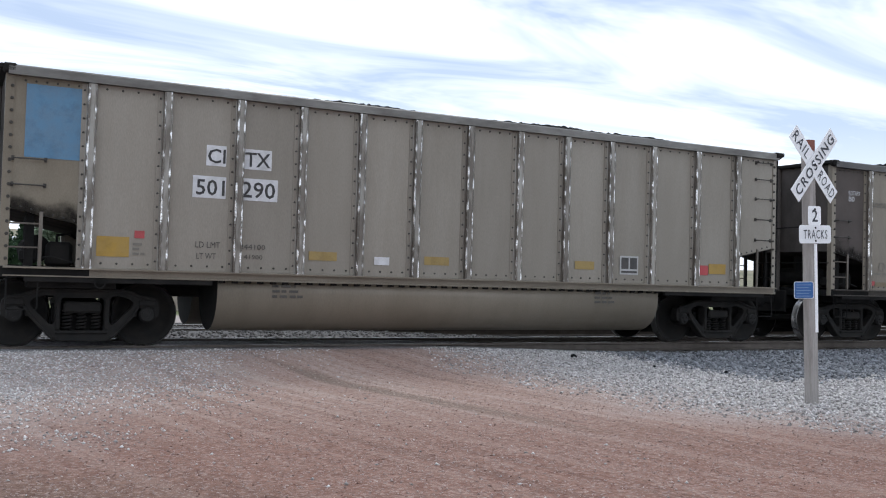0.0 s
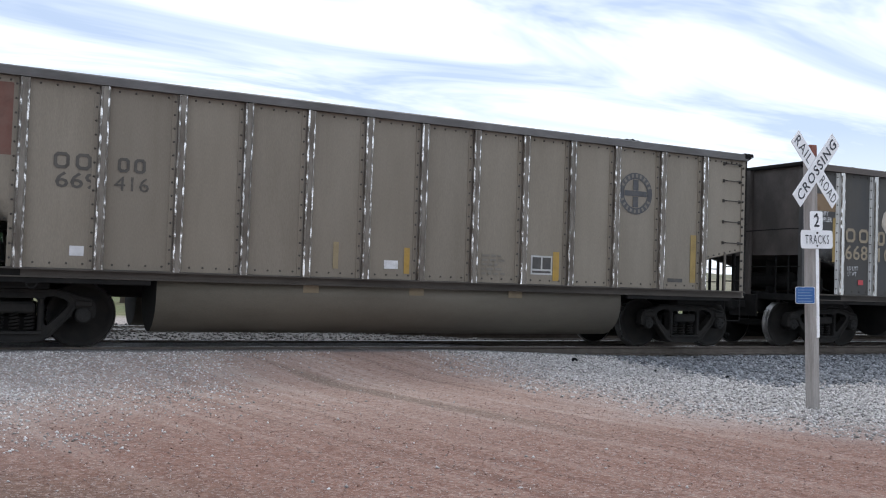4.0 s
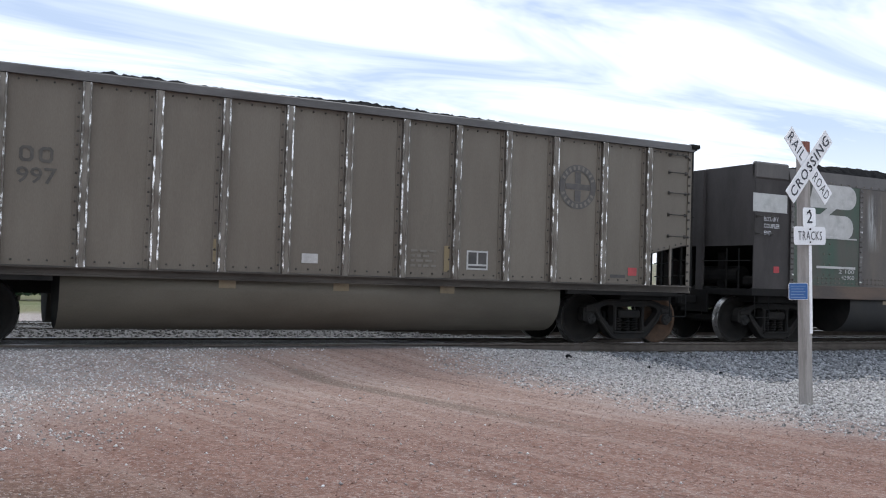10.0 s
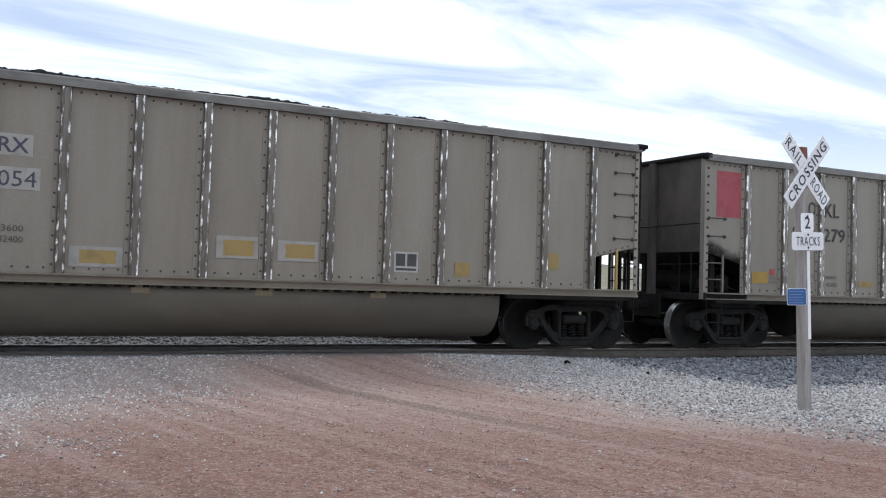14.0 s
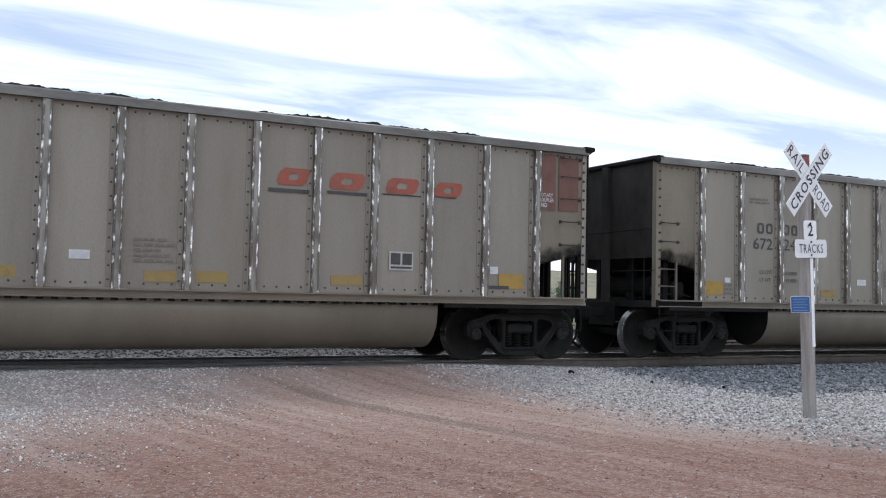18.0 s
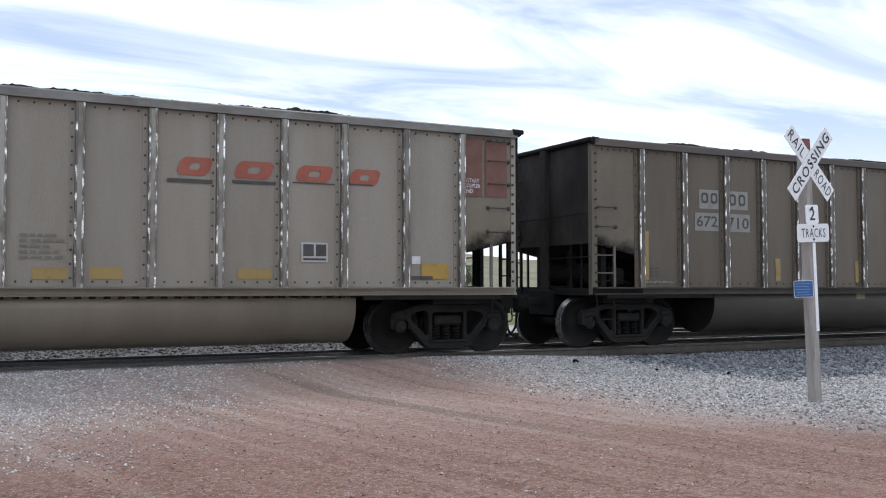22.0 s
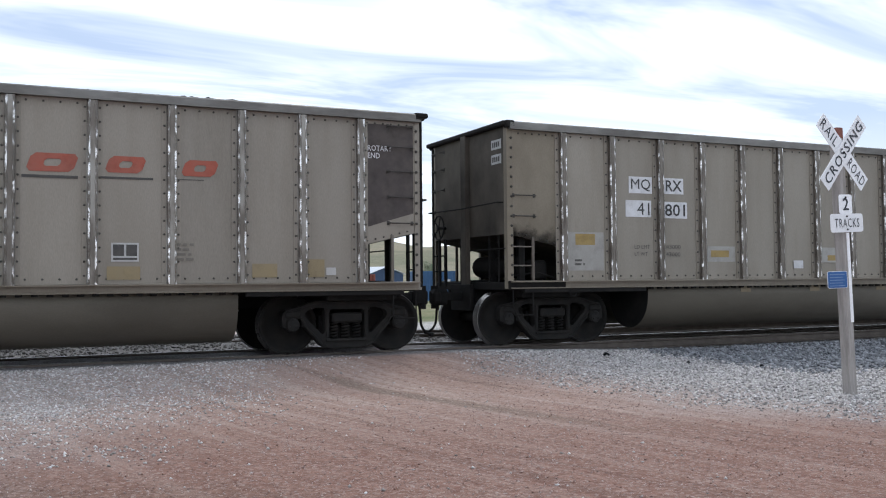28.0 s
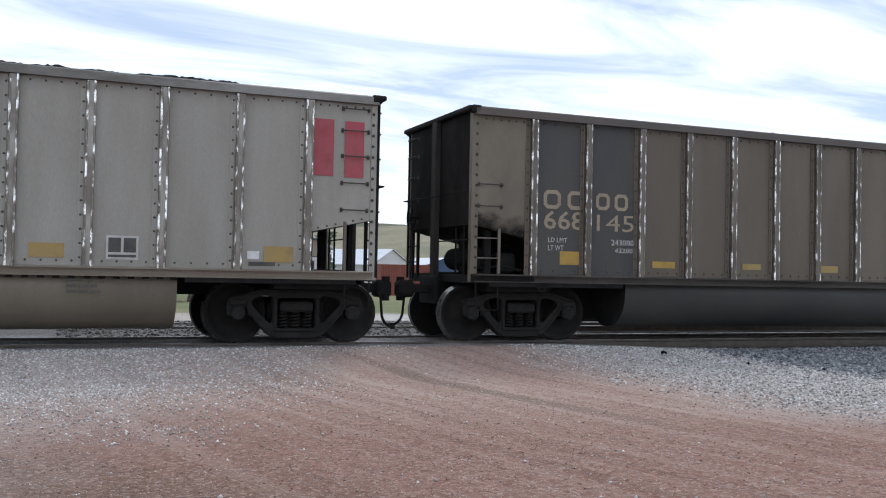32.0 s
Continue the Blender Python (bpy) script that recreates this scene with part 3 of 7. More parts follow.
def wheelset_mesh(face, tread):
    """Axle, two flanged dished wheels and the bearing caps at the axle's ends."""
    bm = bmesh.new()
    seg = 36

    def lathe(prof, flip):
        rings = []
        for y, r in prof:
            rings.append([bm.verts.new((r * math.sin(2 * math.pi * k / seg), y * flip, r * math.cos(2 * math.pi * k / seg))) for k in range(seg)])
        for u, v in zip(rings, rings[1:]):
            for k in range(seg):
                bm.faces.new((u[k], u[(k + 1) % seg], v[(k + 1) % seg], v[k]))
        return rings

    for f in (-1, 1):
        lathe([(0.80, 0.09), (0.80, 0.13), (0.765, 0.17), (0.735, 0.25), (0.745, 0.36), (0.79, 0.40), (0.815, 0.43), (0.815, WR - 0.006), (0.808, WR - 0.001),
               (0.715, WR + 0.003), (0.703, WR + 0.026), (0.690, WR + 0.026), (0.685, WR), (0.685, 0.42), (0.70, 0.38), (0.70, 0.15), (0.67, 0.09)], f)
        lathe([(0.60, 0.085), (0.80, 0.085), (0.88, 0.078), (0.88, 0.115), (1.10, 0.115), (1.12, 0.095), (1.135, 0.095), (1.14, 0.0)], f)
        for k in range(3):
            a = 2 * math.pi * k / 3
            add_cyl(bm, (0.055 * math.cos(a), f * 1.13, 0.055 * math.sin(a)), (0.055 * math.cos(a), f * 1.165, 0.055 * math.sin(a)), 0.015, 6)
    add_cyl(bm, (0, -0.62, 0), (0, 0.62, 0), 0.08, 14)
    me = finish("wheelset", bm, face)
    me.materials.append(tread)
    me.materials.append(BEARING_CAP)
    for p in me.polygons:
        r = math.hypot(p.center.x, p.center.z)
        p.use_smooth = abs(p.center.y) < 1.09
        if r > WR - 0.012:
            p.material_index = 1
        elif abs(p.center.y) > 1.09:
            p.material_index = 2
    return me


def brake_beam_mesh():
    """Beams and shoes between the wheels, and the spring plank across the truck."""
    bm = bmesh.new()
    for q in (-1, 1):
        add_box(bm, q * 0.33 - 0.05, q * 0.33 + 0.05, -0.86, 0.86, 0.30, 0.42, 0.01)
        for y in (-0.76, 0.76):
            add_box(bm, q * 0.37 - 0.03, q * 0.37 + 0.04, y - 0.06, y + 0.06, 0.28, 0.62, 0.01)
    add_box(bm, -0.30, 0.30, -0.92, 0.92, 0.20, 0.48, 0.02)
    return finish("brake_beam", bm, GRIME)


WHEELSETS = []          # (object, place in its truck)


def build_truck(car, x, rusty=()):
    tr = part("truck", cached("bolster", bolster_mesh), car, pose(x, 0, 0), "grimy cast three-piece truck")
    part("side_frame", cached("side_frame", side_frame_mesh), tr)
    part("brake_beam", cached("brake_beam", brake_beam_mesh), tr)
    part("side_frame", cached("side_frame", side_frame_mesh), tr, HALF)
    for sy in (-1.01, 1.01):
        for sx in (-0.20, 0.0, 0.20):
            part("spring", cached("spring", spring_mesh), tr, pose(sx, sy, 0.25))
        for sx in (-AXLE, AXLE):
            part("bearing_adapter", cached("adapter", lambda: box_mesh("bearing_adapter", -0.13, 0.13, -0.09, 0.09, 0.09, 0.20, TRUCK, 0.02)), tr, pose(sx, sy, WR))
    for i, sx in enumerate((-AXLE, AXLE)):
        rust = i in rusty
        me = cached("wheelset%d" % rust, lambda: wheelset_mesh(RUST if rust else WHEEL, TREAD))
        w = part("wheelset", me, tr, pose(sx, 0, WR), "rust-coloured wheels" if rust else "")
        WHEELSETS.append((w, sx))
    return tr


def grab_mesh(w=0.42):
    bm = bmesh.new()
    add_tube(bm, [(-w / 2, 0, 0), (-w / 2, -0.07, 0), (-w / 2 + 0.02, -0.085, 0), (w / 2 - 0.02, -0.085, 0), (w / 2, -0.07, 0), (w / 2, 0, 0)], 0.011)
    for s in (-1, 1):
        add_box(bm, s * w / 2 - 0.02, s * w / 2 + 0.02, -0.02, 0, -0.03, 0.035)
    return finish("grab_iron", bm, GRAB)


def coupler_mesh():
    """Draft gear, shank and knuckle, reaching to the pulling face."""
    bm = bmesh.new()
    add_box(bm, -1.2, 0.18, -0.22, 0.22, 0.70, 1.06, 0.02)
    add_box(bm, 0.1, 0.55, -0.10, 0.10, 0.80, 0.96, 0.02)
    add_box(bm, 0.50, 0.80, -0.17, 0.12, 0.72, 1.02, 0.05)
    add_box(bm, 0.68, 0.86, 0.05, 0.20, 0.76, 0.98, 0.04)
    add_cyl(bm, (0.70, -0.1, 0.66), (0.70, -0.1, 1.08), 0.07, 10)
    add_box(bm, 0.15, 0.22, -0.4, 0.4, 0.62, 1.10, 0.01)
    return finish("coupler", bm, GRIME)


def hose_mesh():
    bm = bmesh.new()
    pts = [(0.50, -0.36, 0.78), (0.53, -0.36, 0.70)] + [(0.79 - 0.24 * math.cos(a), -0.36, 0.46 - 0.25 * math.sin(a)) for a in [i * math.pi / 2 / 7 for i in range(8)]]
    add_tube(bm, pts, 0.024, 8)
    add_box(bm, 0.72, 0.788, -0.40, -0.32, 0.18, 0.25, 0.01)
    return finish("air_hose", bm, GRIME, False)


def brake_wheel_mesh():
    bm = bmesh.new()
    n = 24
    pts = [(0.0, 0.23 * math.cos(2 * math.pi * i / n), 0.23 * math.sin(2 * math.pi * i / n)) for i in range(n + 1)]
    add_tube(bm, pts, 0.016)
    for k in range(5):
        a = 2 * math.pi * k / 5
        add_cyl(bm, (0, 0, 0), (0, 0.22 * math.cos(a), 0.22 * math.sin(a)), 0.012, 6)
    add_cyl(bm, (-0.18, 0, 0), (0.03, 0, 0), 0.03, 10)
    add_box(bm, -0.30, -0.16, -0.16, 0.16, -0.2, 0.2, 0.02)
    return finish("brake_wheel", bm, GRIME)


def corner_post_mesh(mat):
    bm = bmesh.new()
    add_box(bm, -0.06, 0.056, -0.014, 0.0, SILL - 0.14, TOP - 0.02)
    add_box(bm, 0.044, 0.056, 0.0, 0.10, SILL - 0.14, TOP - 0.02)
    v, f = stud_row([(-0.03, -0.014, SILL + 0.1 + 0.17 * i) for i in range(16)], 0.026, 0.02)
    o = [bm.verts.new(p) for p in v]
    for q in f:
        bm.faces.new([o[i] for i in q]).material_index = 1
    me = finish("corner_post", bm, mat)
    me.materials.append(BOLT)
    return me


def chord_mesh(mat):
    bm = bmesh.new()
    y = -SHEET
    prof = [(y - 0.105, TOP - 0.135), (y + 0.04, TOP - 0.135), (y + 0.04, TOP), (y - 0.085, TOP), (y - 0.105, TOP - 0.02)]
    extrude_profile(bm, prof, -LEN - 0.03, LEN + 0.03)
    return finish("top_chord", bm, mat)


def sill_mesh(mat):
    bm = bmesh.new()
    y = -SHEET
    prof = [(y - 0.11, SILL - 0.03), (y - 0.11, SILL - 0.012), (y - 0.012, SILL), (y + 0.05, SILL), (y + 0.05, SILL - 0.14), (y - 0.05, SILL - 0.14),
            (y - 0.05, SILL - 0.125), (y - 0.02, SILL - 0.12), (y - 0.02, SILL - 0.03)]
    extrude_profile(bm, prof, -LEN, LEN)
    return finish("side_sill", bm, mat)


def end_sheet_mesh(mat):
    """The vertical end, set a little out from the corner posts, and the floor that slopes down and inward from it."""
    bm = bmesh.new()
    e = -LEN - 0.05
    v = [bm.verts.new(p) for p in [(e, -SHEET + 0.02, 3.86), (e, SHEET + 0.03, 3.86), (e, SHEET + 0.03, 1.97), (e, -SHEET + 0.02, 1.97),
                                   (-6.16, -SHEET, 1.72), (-6.16, SHEET, 1.72), (-4.3, SHEET, 1.10), (-4.3, -SHEET, 1.10)]]
    for q in ((0, 1, 2, 3), (3, 2, 5, 4), (4, 5, 6, 7)):
        bm.faces.new([v[i] for i in q])
    bmesh.ops.solidify(bm, geom=list(bm.faces), thickness=0.02)
    return finish("end_sheet", bm, mat)


def end_chord_mesh():
    """The dark cap along the end's top, with worn corners that stand out past the side chords."""
    bm = bmesh.new()
    add_box(bm, -LEN - 0.15, -LEN + 0.06, -SHEET - 0.06, SHEET + 0.13, TOP - 0.07, TOP + 0.012, 0.02)
    for y in (-SHEET - 0.03, SHEET + 0.05):
        add_box(bm, -LEN - 0.10, -LEN + 0.08, y - 0.075, y + 0.065, TOP - 0.11, TOP + 0.018, 0.025)
    return finish("end_chord", bm, GRIME)


def end_stake_mesh(mat):
    return box_mesh("end_stake", -LEN - 0.15, -LEN - 0.045, -0.10, 0.10, 0.98, TOP - 0.05, mat, 0.015)


def end_rail_mesh():
    """Long hand rail across the end."""
    bm = bmesh.new()
    x = -LEN - 0.2
    add_tube(bm, [(x + 0.12, -1.42, 2.52), (x, -1.40, 2.52), (x, 0.0, 2.50), (x, 1.40, 2.52), (x + 0.12, 1.42, 2.52)], 0.013)
    return finish("end_rail", bm, GRIME)


def platform_mesh(mat):
    bm = bmesh.new()
    add_box(bm, -LEN - 0.05, -6.1, -SHEET - 0.03, -SHEET + 0.03, SILL - 0.16, SILL - 0.005, 0.01)
    add_box(bm, -LEN - 0.05, -LEN + 0.05, -SHEET, SHEET, SILL - 0.16, SILL - 0.02, 0.01)
    add_box(bm, -LEN, -6.2, -SHEET, SHEET, SILL - 0.14, SILL - 0.10)
    add_box(bm, -6.9, -5.7, -1.35, 1.35, 0.86, SILL - 0.04, 0.02)          # body bolster
    add_box(bm, -LEN - 0.03, -4.2, -0.25, 0.25, 0.74, SILL + 0.02, 0.02)   # centre sill
    return finish("end_platform", bm, mat)


def step_mesh():
    """Stirrup step below the corner."""
    bm = bmesh.new()
    add_tube(bm, [(-0.2, 0, 0.0), (-0.2, -0.02, -0.42), (-0.18, -0.02, -0.45), (0.18, -0.02, -0.45), (0.2, -0.02, -0.42), (0.2, 0, 0.0)], 0.012)
    return finish("stirrup_step", bm, GRIME)


def air_gear_mesh():
    """Reservoir, valve and pipes on the end platform."""
    bm = bmesh.new()
    add_cyl(bm, (-6.75, -0.75, 1.42), (-6.75, 0.45, 1.42), 0.20, 16)
    add_box(bm, -6.65, -6.30, -1.25, -0.90, 1.16, 1.52, 0.05)
    add_box(bm, -7.0, -6.75, -1.2, -0.95, 1.2, 1.42, 0.05)
    add_tube(bm, [(-6.5, -1.0, 1.5), (-6.5, -1.0, 1.62), (-6.3, -0.9, 1.66), (-6.2, -0.5, 1.6)], 0.02)
    add_tube(bm, [(-7.0, -1.3, 1.25), (-6.6, -1.38, 1.3), (-6.3, -1.38, 1.22)], 0.016)
    return finish("brake_reservoir", bm, GRIME)


def end_braces():
    """The posts and rods under and beside the overhanging end, one mesh each."""
    boxes = [(-6.95, -6.83, -1.35, -1.25, SILL - 0.1, 1.93), (-6.9, -6.8, -0.35, -0.15, SILL - 0.1, 1.93), (-LEN + 0.02, -LEN + 0.10, 0.35, 0.47, SILL - 0.1, 1.96)]
    boxes += [(-LEN - 0.08, -LEN - 0.03, y - 0.03, y + 0.03, SILL - 0.1, z) for y, z in ((1.49, TOP - 0.1), (1.22, 1.98), (0.95, 1.98))]
    out = [("end_post", box_mesh("end_post", *q, GRIME, 0.006)) for q in boxes]
    rods = [((-LEN - 0.06, 0.95, z), (-LEN - 0.06, 1.49, z), 0.012) for z in (1.36, 1.66)]
    rods += [((-LEN, y, SILL - 0.1), (-LEN, y, 1.98), 0.018) for y in (-0.75, -1.1)] + [((-LEN - 0.06, -1.45, 1.72), (-LEN - 0.06, -0.1, 1.72), 0.012)]
    for p, q, r in rods:
        bm = bmesh.new()
        add_cyl(bm, p, q, r, 6)
        out.append(("end_rod", finish("end_rod", bm, GRIME)))
    return out

INKS = {
    "WHITE": (0.68, 0.68, 0.70), "WHITE2": (0.52, 0.51, 0.50), "WHITE3": (0.50, 0.50, 0.49), "INK": (0.022, 0.022, 0.026), "INK2": (0.05, 0.048, 0.047),
    "GREY": (0.065, 0.060, 0.054), "FAINT": (0.17, 0.155, 0.13), "YEL": (0.40, 0.245, 0.04), "YELB": (0.60, 0.36, 0.012), "YEL2": (0.34, 0.235, 0.075),
    "YEL3": (0.27, 0.21, 0.115), "RED": (0.46, 0.055, 0.065), "RED2": (0.36, 0.055, 0.075), "LRED": (0.36, 0.085, 0.052), "DULLRED": (0.20, 0.066, 0.045), "BLUSH": (0.35, 0.30, 0.255), "YEL4": (0.19, 0.145, 0.085), "BRICK": (0.155, 0.062, 0.045),
    "BLUE": (0.10, 0.225, 0.36), "SLATE2": (0.082, 0.076, 0.074), "SLATE": (0.065, 0.067, 0.075), "DARK": (0.048, 0.036, 0.034), "TAN": (0.20, 0.125, 0.062), "CREAM": (0.30, 0.245, 0.17), "CREAM2": (0.47, 0.42, 0.36),
    "PALEW": (0.36, 0.345, 0.32), "UMBER": (0.060, 0.055, 0.053), "DULL": (0.27, 0.26, 0.245), "NAVY": (0.045, 0.055, 0.085), "TEAL2": (0.06, 0.15, 0.115), "PINK": (0.52, 0.33, 0.32), "RUSTY": (0.15, 0.09, 0.06)}


def ink(code):
    c = INKS[code]
    worn = tuple(0.75 * q + 0.25 * w for q, w in zip(c, (0.20, 0.18, 0.15)))
    name = "paint_" + code.lower()
    if name in MATS:
        return MATS[name]
    m = surface(name, c, worn, rough=0.6, scale=5, fine=90, amount=0.75, bump=0.05, vary=0.04)
    # thin and rubbed through in places
    nt = m.node_tree
    tc, n, r = nt.nodes.new("ShaderNodeTexCoord"), nt.nodes.new("ShaderNodeTexNoise"), nt.nodes.new("ShaderNodeMapRange")
    n.inputs["Scale"].default_value, n.inputs["Detail"].default_value, n.inputs["Roughness"].default_value = 4.0, 6.0, 0.6
    r.inputs["From Min"].default_value, r.inputs["From Max"].default_value, r.inputs["To Min"].default_value = 0.34, 0.50, 0.82
    nt.links.new(tc.outputs["Object"], n.inputs["Vector"])
    nt.links.new(n.outputs[0], r.inputs["Value"])
    nt.links.new(r.outputs[0], nt.nodes["Principled BSDF"].inputs["Alpha"])
    return m


def lettering(text, mat, gap=1.0):
    """The letters as a flat mesh, one unit high and wide, facing -y."""
    cu = bpy.data.curves.new("letters", "FONT")
    cu.body, cu.resolution_u, cu.extrude, cu.offset = text, 2, 0.0, 0.0 if any(c in text for c in "MWA4") else 0.012
    cu.space_character = gap
    ob = bpy.data.objects.new("letters", cu)
    me = bpy.data.meshes.new_from_object(ob)
    bpy.data.objects.remove(ob)
    n = len(me.vertices)
    co = np.empty(n * 3)
    me.vertices.foreach_get("co", co)
    co = co.reshape(-1, 3)
    lo, hi = co.min(0), co.max(0)
    flat = np.zeros_like(co)
    flat[:, 0] = (co[:, 0] - lo[0]) / (hi[0] - lo[0])
    flat[:, 2] = (co[:, 1] - lo[1]) / (hi[1] - lo[1])
    me.vertices.foreach_set("co", flat.ravel())
    me.update()
    me.materials.clear()
    me.materials.append(mat)
    return me


def plate(name, polys, mat, t=0.0025):
    """Flat shapes in (x, z) of a little thickness, facing -y."""
    verts, faces = [], []
    for p in polys:
        n, o = len(p), len(verts)
        verts += [(x, -t, z) for x, z in p] + [(x, 0, z) for x, z in p]
        faces.append(tuple(o + i for i in range(n)))
        faces += [(o + i, o + n + i, o + n + (i + 1) % n, o + (i + 1) % n) for i in range(n)]
    return mesh_from(name, verts, faces, mat)


def quad(x0, z0, x1, z1):
    return [(x0, z0), (x1, z0), (x1, z1), (x0, z1)]


def clipped(x0, z0, x1, z1, c):
    """A rectangle with its corners cut off."""
    return [(x0 + c, z0), (x1 - c, z0), (x1, z0 + c), (x1, z1 - c), (x1 - c, z1), (x0 + c, z1), (x0, z1 - c), (x0, z0 + c)]


def hollow(x0, z0, x1, z1, w, v=None, sh=0.0):
    """A hollow upright shape with strokes w wide and v high, in one piece; sh slants it."""
    v = v or w
    c = 0.22 * min(x1 - x0, z1 - z0)
    return [[(x + sh * (z - z0), z) for x, z in q] for q in (clipped(x0, z0, x1, z1, c), clipped(x0 + w, z0 + v, x1 - w, z1 - v, c * 0.5))]


def hollow_plate(name, rings, mat, t=0.0025):
    (o, i) = rings
    verts = [(x, y, z) for y in (-t, 0.0) for x, z in o + i]
    faces = []
    for k in range(8):
        n = (k + 1) % 8
        faces += [(k, n, 8 + n, 8 + k), (16 + k, 16 + n, n, k), (8 + k, 8 + n, 24 + n, 24 + k)]
    return mesh_from(name, verts, faces, mat)


def add_mark(car, kind, code, text, x0, z0, x1, z1, y=-SHEET, lift=0.0):
    w, h = x1 - x0, z1 - z0
    y -= lift
    place = pose(0, y - (0.009 if kind in ("text", "lines") else 0.004), 0)
    mat = ink(code)
    if kind == "text":
        me = cached(("text", text, code), lambda: lettering(text, mat))
        part("stencil", me, car, place @ pose(x0, 0, z0) @ Matrix.Diagonal((w, 1, h, 1)))
        return
    name = "paint_patch"
    if kind == "patch":
        polys = [quad(x0, z0, x1, z1)]
    elif kind == "bay":                       # paint that follows the slanted lower edge
        polys = [[(x0, z0), (x1, z0 + 0.24), (x1, z1), (x0, z1)]]
    elif kind == "block":                     # two plain upright shapes
        g, s = w * 0.08, min(w, h) * 0.2
        for q0, q1 in ((x0, x0 + w / 2 - g), (x0 + w / 2 + g, x1)):
            part("mark", hollow_plate("mark", hollow(q0, z0, q1, z1, s), mat), car, pose(0, y - 0.009, 0))
        return
    elif kind == "bold":
        part("mark", hollow_plate("mark", hollow(x0, z0, x1, z1, w * 0.33, h * 0.22), mat), car, place)
        return
    elif kind == "slant":
        part("mark", hollow_plate("mark", hollow(x0 - 0.03, z0, x1 - 0.08, z1, w * 0.30, h * 0.30, 0.35), mat), car, place)
        return
    elif kind == "lines":
        name, n = "mark", max(2, round(h / 0.075))
        polys, rnd = [], random.Random(round(x0 * 100) + round(z0 * 10))
        for i in range(n):                    # rows of short bars with gaps
            x, e = x0, x1 - w * 0.12 * ((i * 7) % 3)
            while x < e - 0.03:
                q = min(e, x + rnd.uniform(0.06, 0.16))
                polys.append(quad(x, z0 + h * (i + 0.22) / n, q, z0 + h * (i + 0.72) / n))
                x = q + rnd.uniform(0.025, 0.05)
    elif kind == "placard":
        name, b = "placard", min(w, h) * 0.09
        polys = [quad(x0, z0, x1, z1)]
        part(name, plate(name, polys, ink("WHITE3" if code != "WHITE" else "WHITE2")), car, place)
        polys = [quad(x0 + b, z0 + h * 0.30, x0 + w * 0.46, z1 - b), quad(x0 + w * 0.54, z0 + h * 0.30, x1 - b, z1 - b),
                 quad(x0 + b, z0 + b, x1 - b, z0 + h * 0.2)]
        for q in polys:
            part("mark", plate("mark", [q], ink("INK2")), car, pose(0, y - 0.009, 0))
        return
    elif kind == "disc":
        cx, cz, r, n = (x0 + x1) / 2, (z0 + z1) / 2, h / 2, 28
        name, polys = "emblem", []
        for i in range(n):
            a, b = 2 * math.pi * i / n, 2 * math.pi * (i + 1) / n
            polys.append([(cx + q * math.cos(c), cz + q * math.sin(c)) for q, c in ((r * 0.70, a), (r, a), (r, b), (r * 0.70, b))])
        polys += [quad(cx - r * 0.16, cz - r * 0.66, cx + r * 0.16, cz - r * 0.15), quad(cx - r * 0.16, cz + r * 0.15, cx + r * 0.16, cz + r * 0.66),
                  quad(cx - r * 0.66, cz - r * 0.13, cx + r * 0.66, cz + r * 0.13)]
        bars = []
        for i in range(22):
            a = 2 * math.pi * i / 22 + 0.1
            if abs(math.sin(a)) < 0.25:
                continue
            c, q = math.cos(a), math.sin(a)
            bars.append([(cx + u * c - v * q, cz + u * q + v * c) for u, v in ((0.77 * r, -0.055 * r), (0.94 * r, -0.055 * r), (0.94 * r, 0.055 * r), (0.77 * r, 0.055 * r))])
        part("mark", plate("mark", bars, ink("FAINT")), car, pose(0, y - 0.009, 0))["kind"] = "stuff"
    elif kind == "ring":
        cx, cz, r, n = (x0 + x1) / 2, (z0 + z1) / 2, h / 2, 20
        name, polys = "emblem", []
        for i in range(n):
            a, b = 2 * math.pi * i / n, 2 * math.pi * (i + 1) / n
            polys.append([(cx + q * math.cos(c), cz + q * math.sin(c)) for q, c in ((r * 0.82, a), (r, a), (r, b), (r * 0.82, b))])
    elif kind == "blob":                      # bare patch where paint has peeled
        cx, cz = (x0 + x1) / 2, z0 + h * 0.62
        pts = []
        for i in range(26):
            a = 2 * math.pi * i / 26
            k = 1 + 0.12 * noise.noise((3 * math.cos(a), 3 * math.sin(a), 4)) + (0.75 if abs(a - 5.45) < 0.2 else 0)
            pts.append((min(x1, cx + 0.5 * w * k * math.cos(a)), cz + 0.38 * h * k * math.sin(a)))
        name, polys = "bare_patch", [pts]
    elif kind == "logo":                      # two plain bars with a round end and a slanted link
        name, polys = "emblem", []
        for q0, q1, sl in ((z0 + 0.56 * h, z1, 0.30), (z0, z0 + 0.44 * h, 0.12)):
            hh = q1 - q0
            e = x1 - hh * 0.5 - (0.0 if sl == 0.30 else 0.05 * w)
            pts = [(x0 + (0.16 if sl == 0.30 else 0.0) * w, q0), (e, q0)]
            pts += [(e + hh * 0.5 * math.sin(a), (q0 + q1) / 2 - hh * 0.5 * math.cos(a)) for a in [math.pi * i / 10 for i in range(1, 10)]]
            pts += [(e, q1), (x0 + (0.24 if sl == 0.30 else 0.08) * w, q1)]
            polys.append(pts)
        polys.append([(x0 + 0.36 * w, z0 + 0.44 * h), (x0 + 0.52 * w, z0 + 0.44 * h), (x0 + 0.64 * w, z0 + 0.56 * h), (x0 + 0.48 * w, z0 + 0.56 * h)])
    elif kind == "scrawl":                    # loose sprayed loops
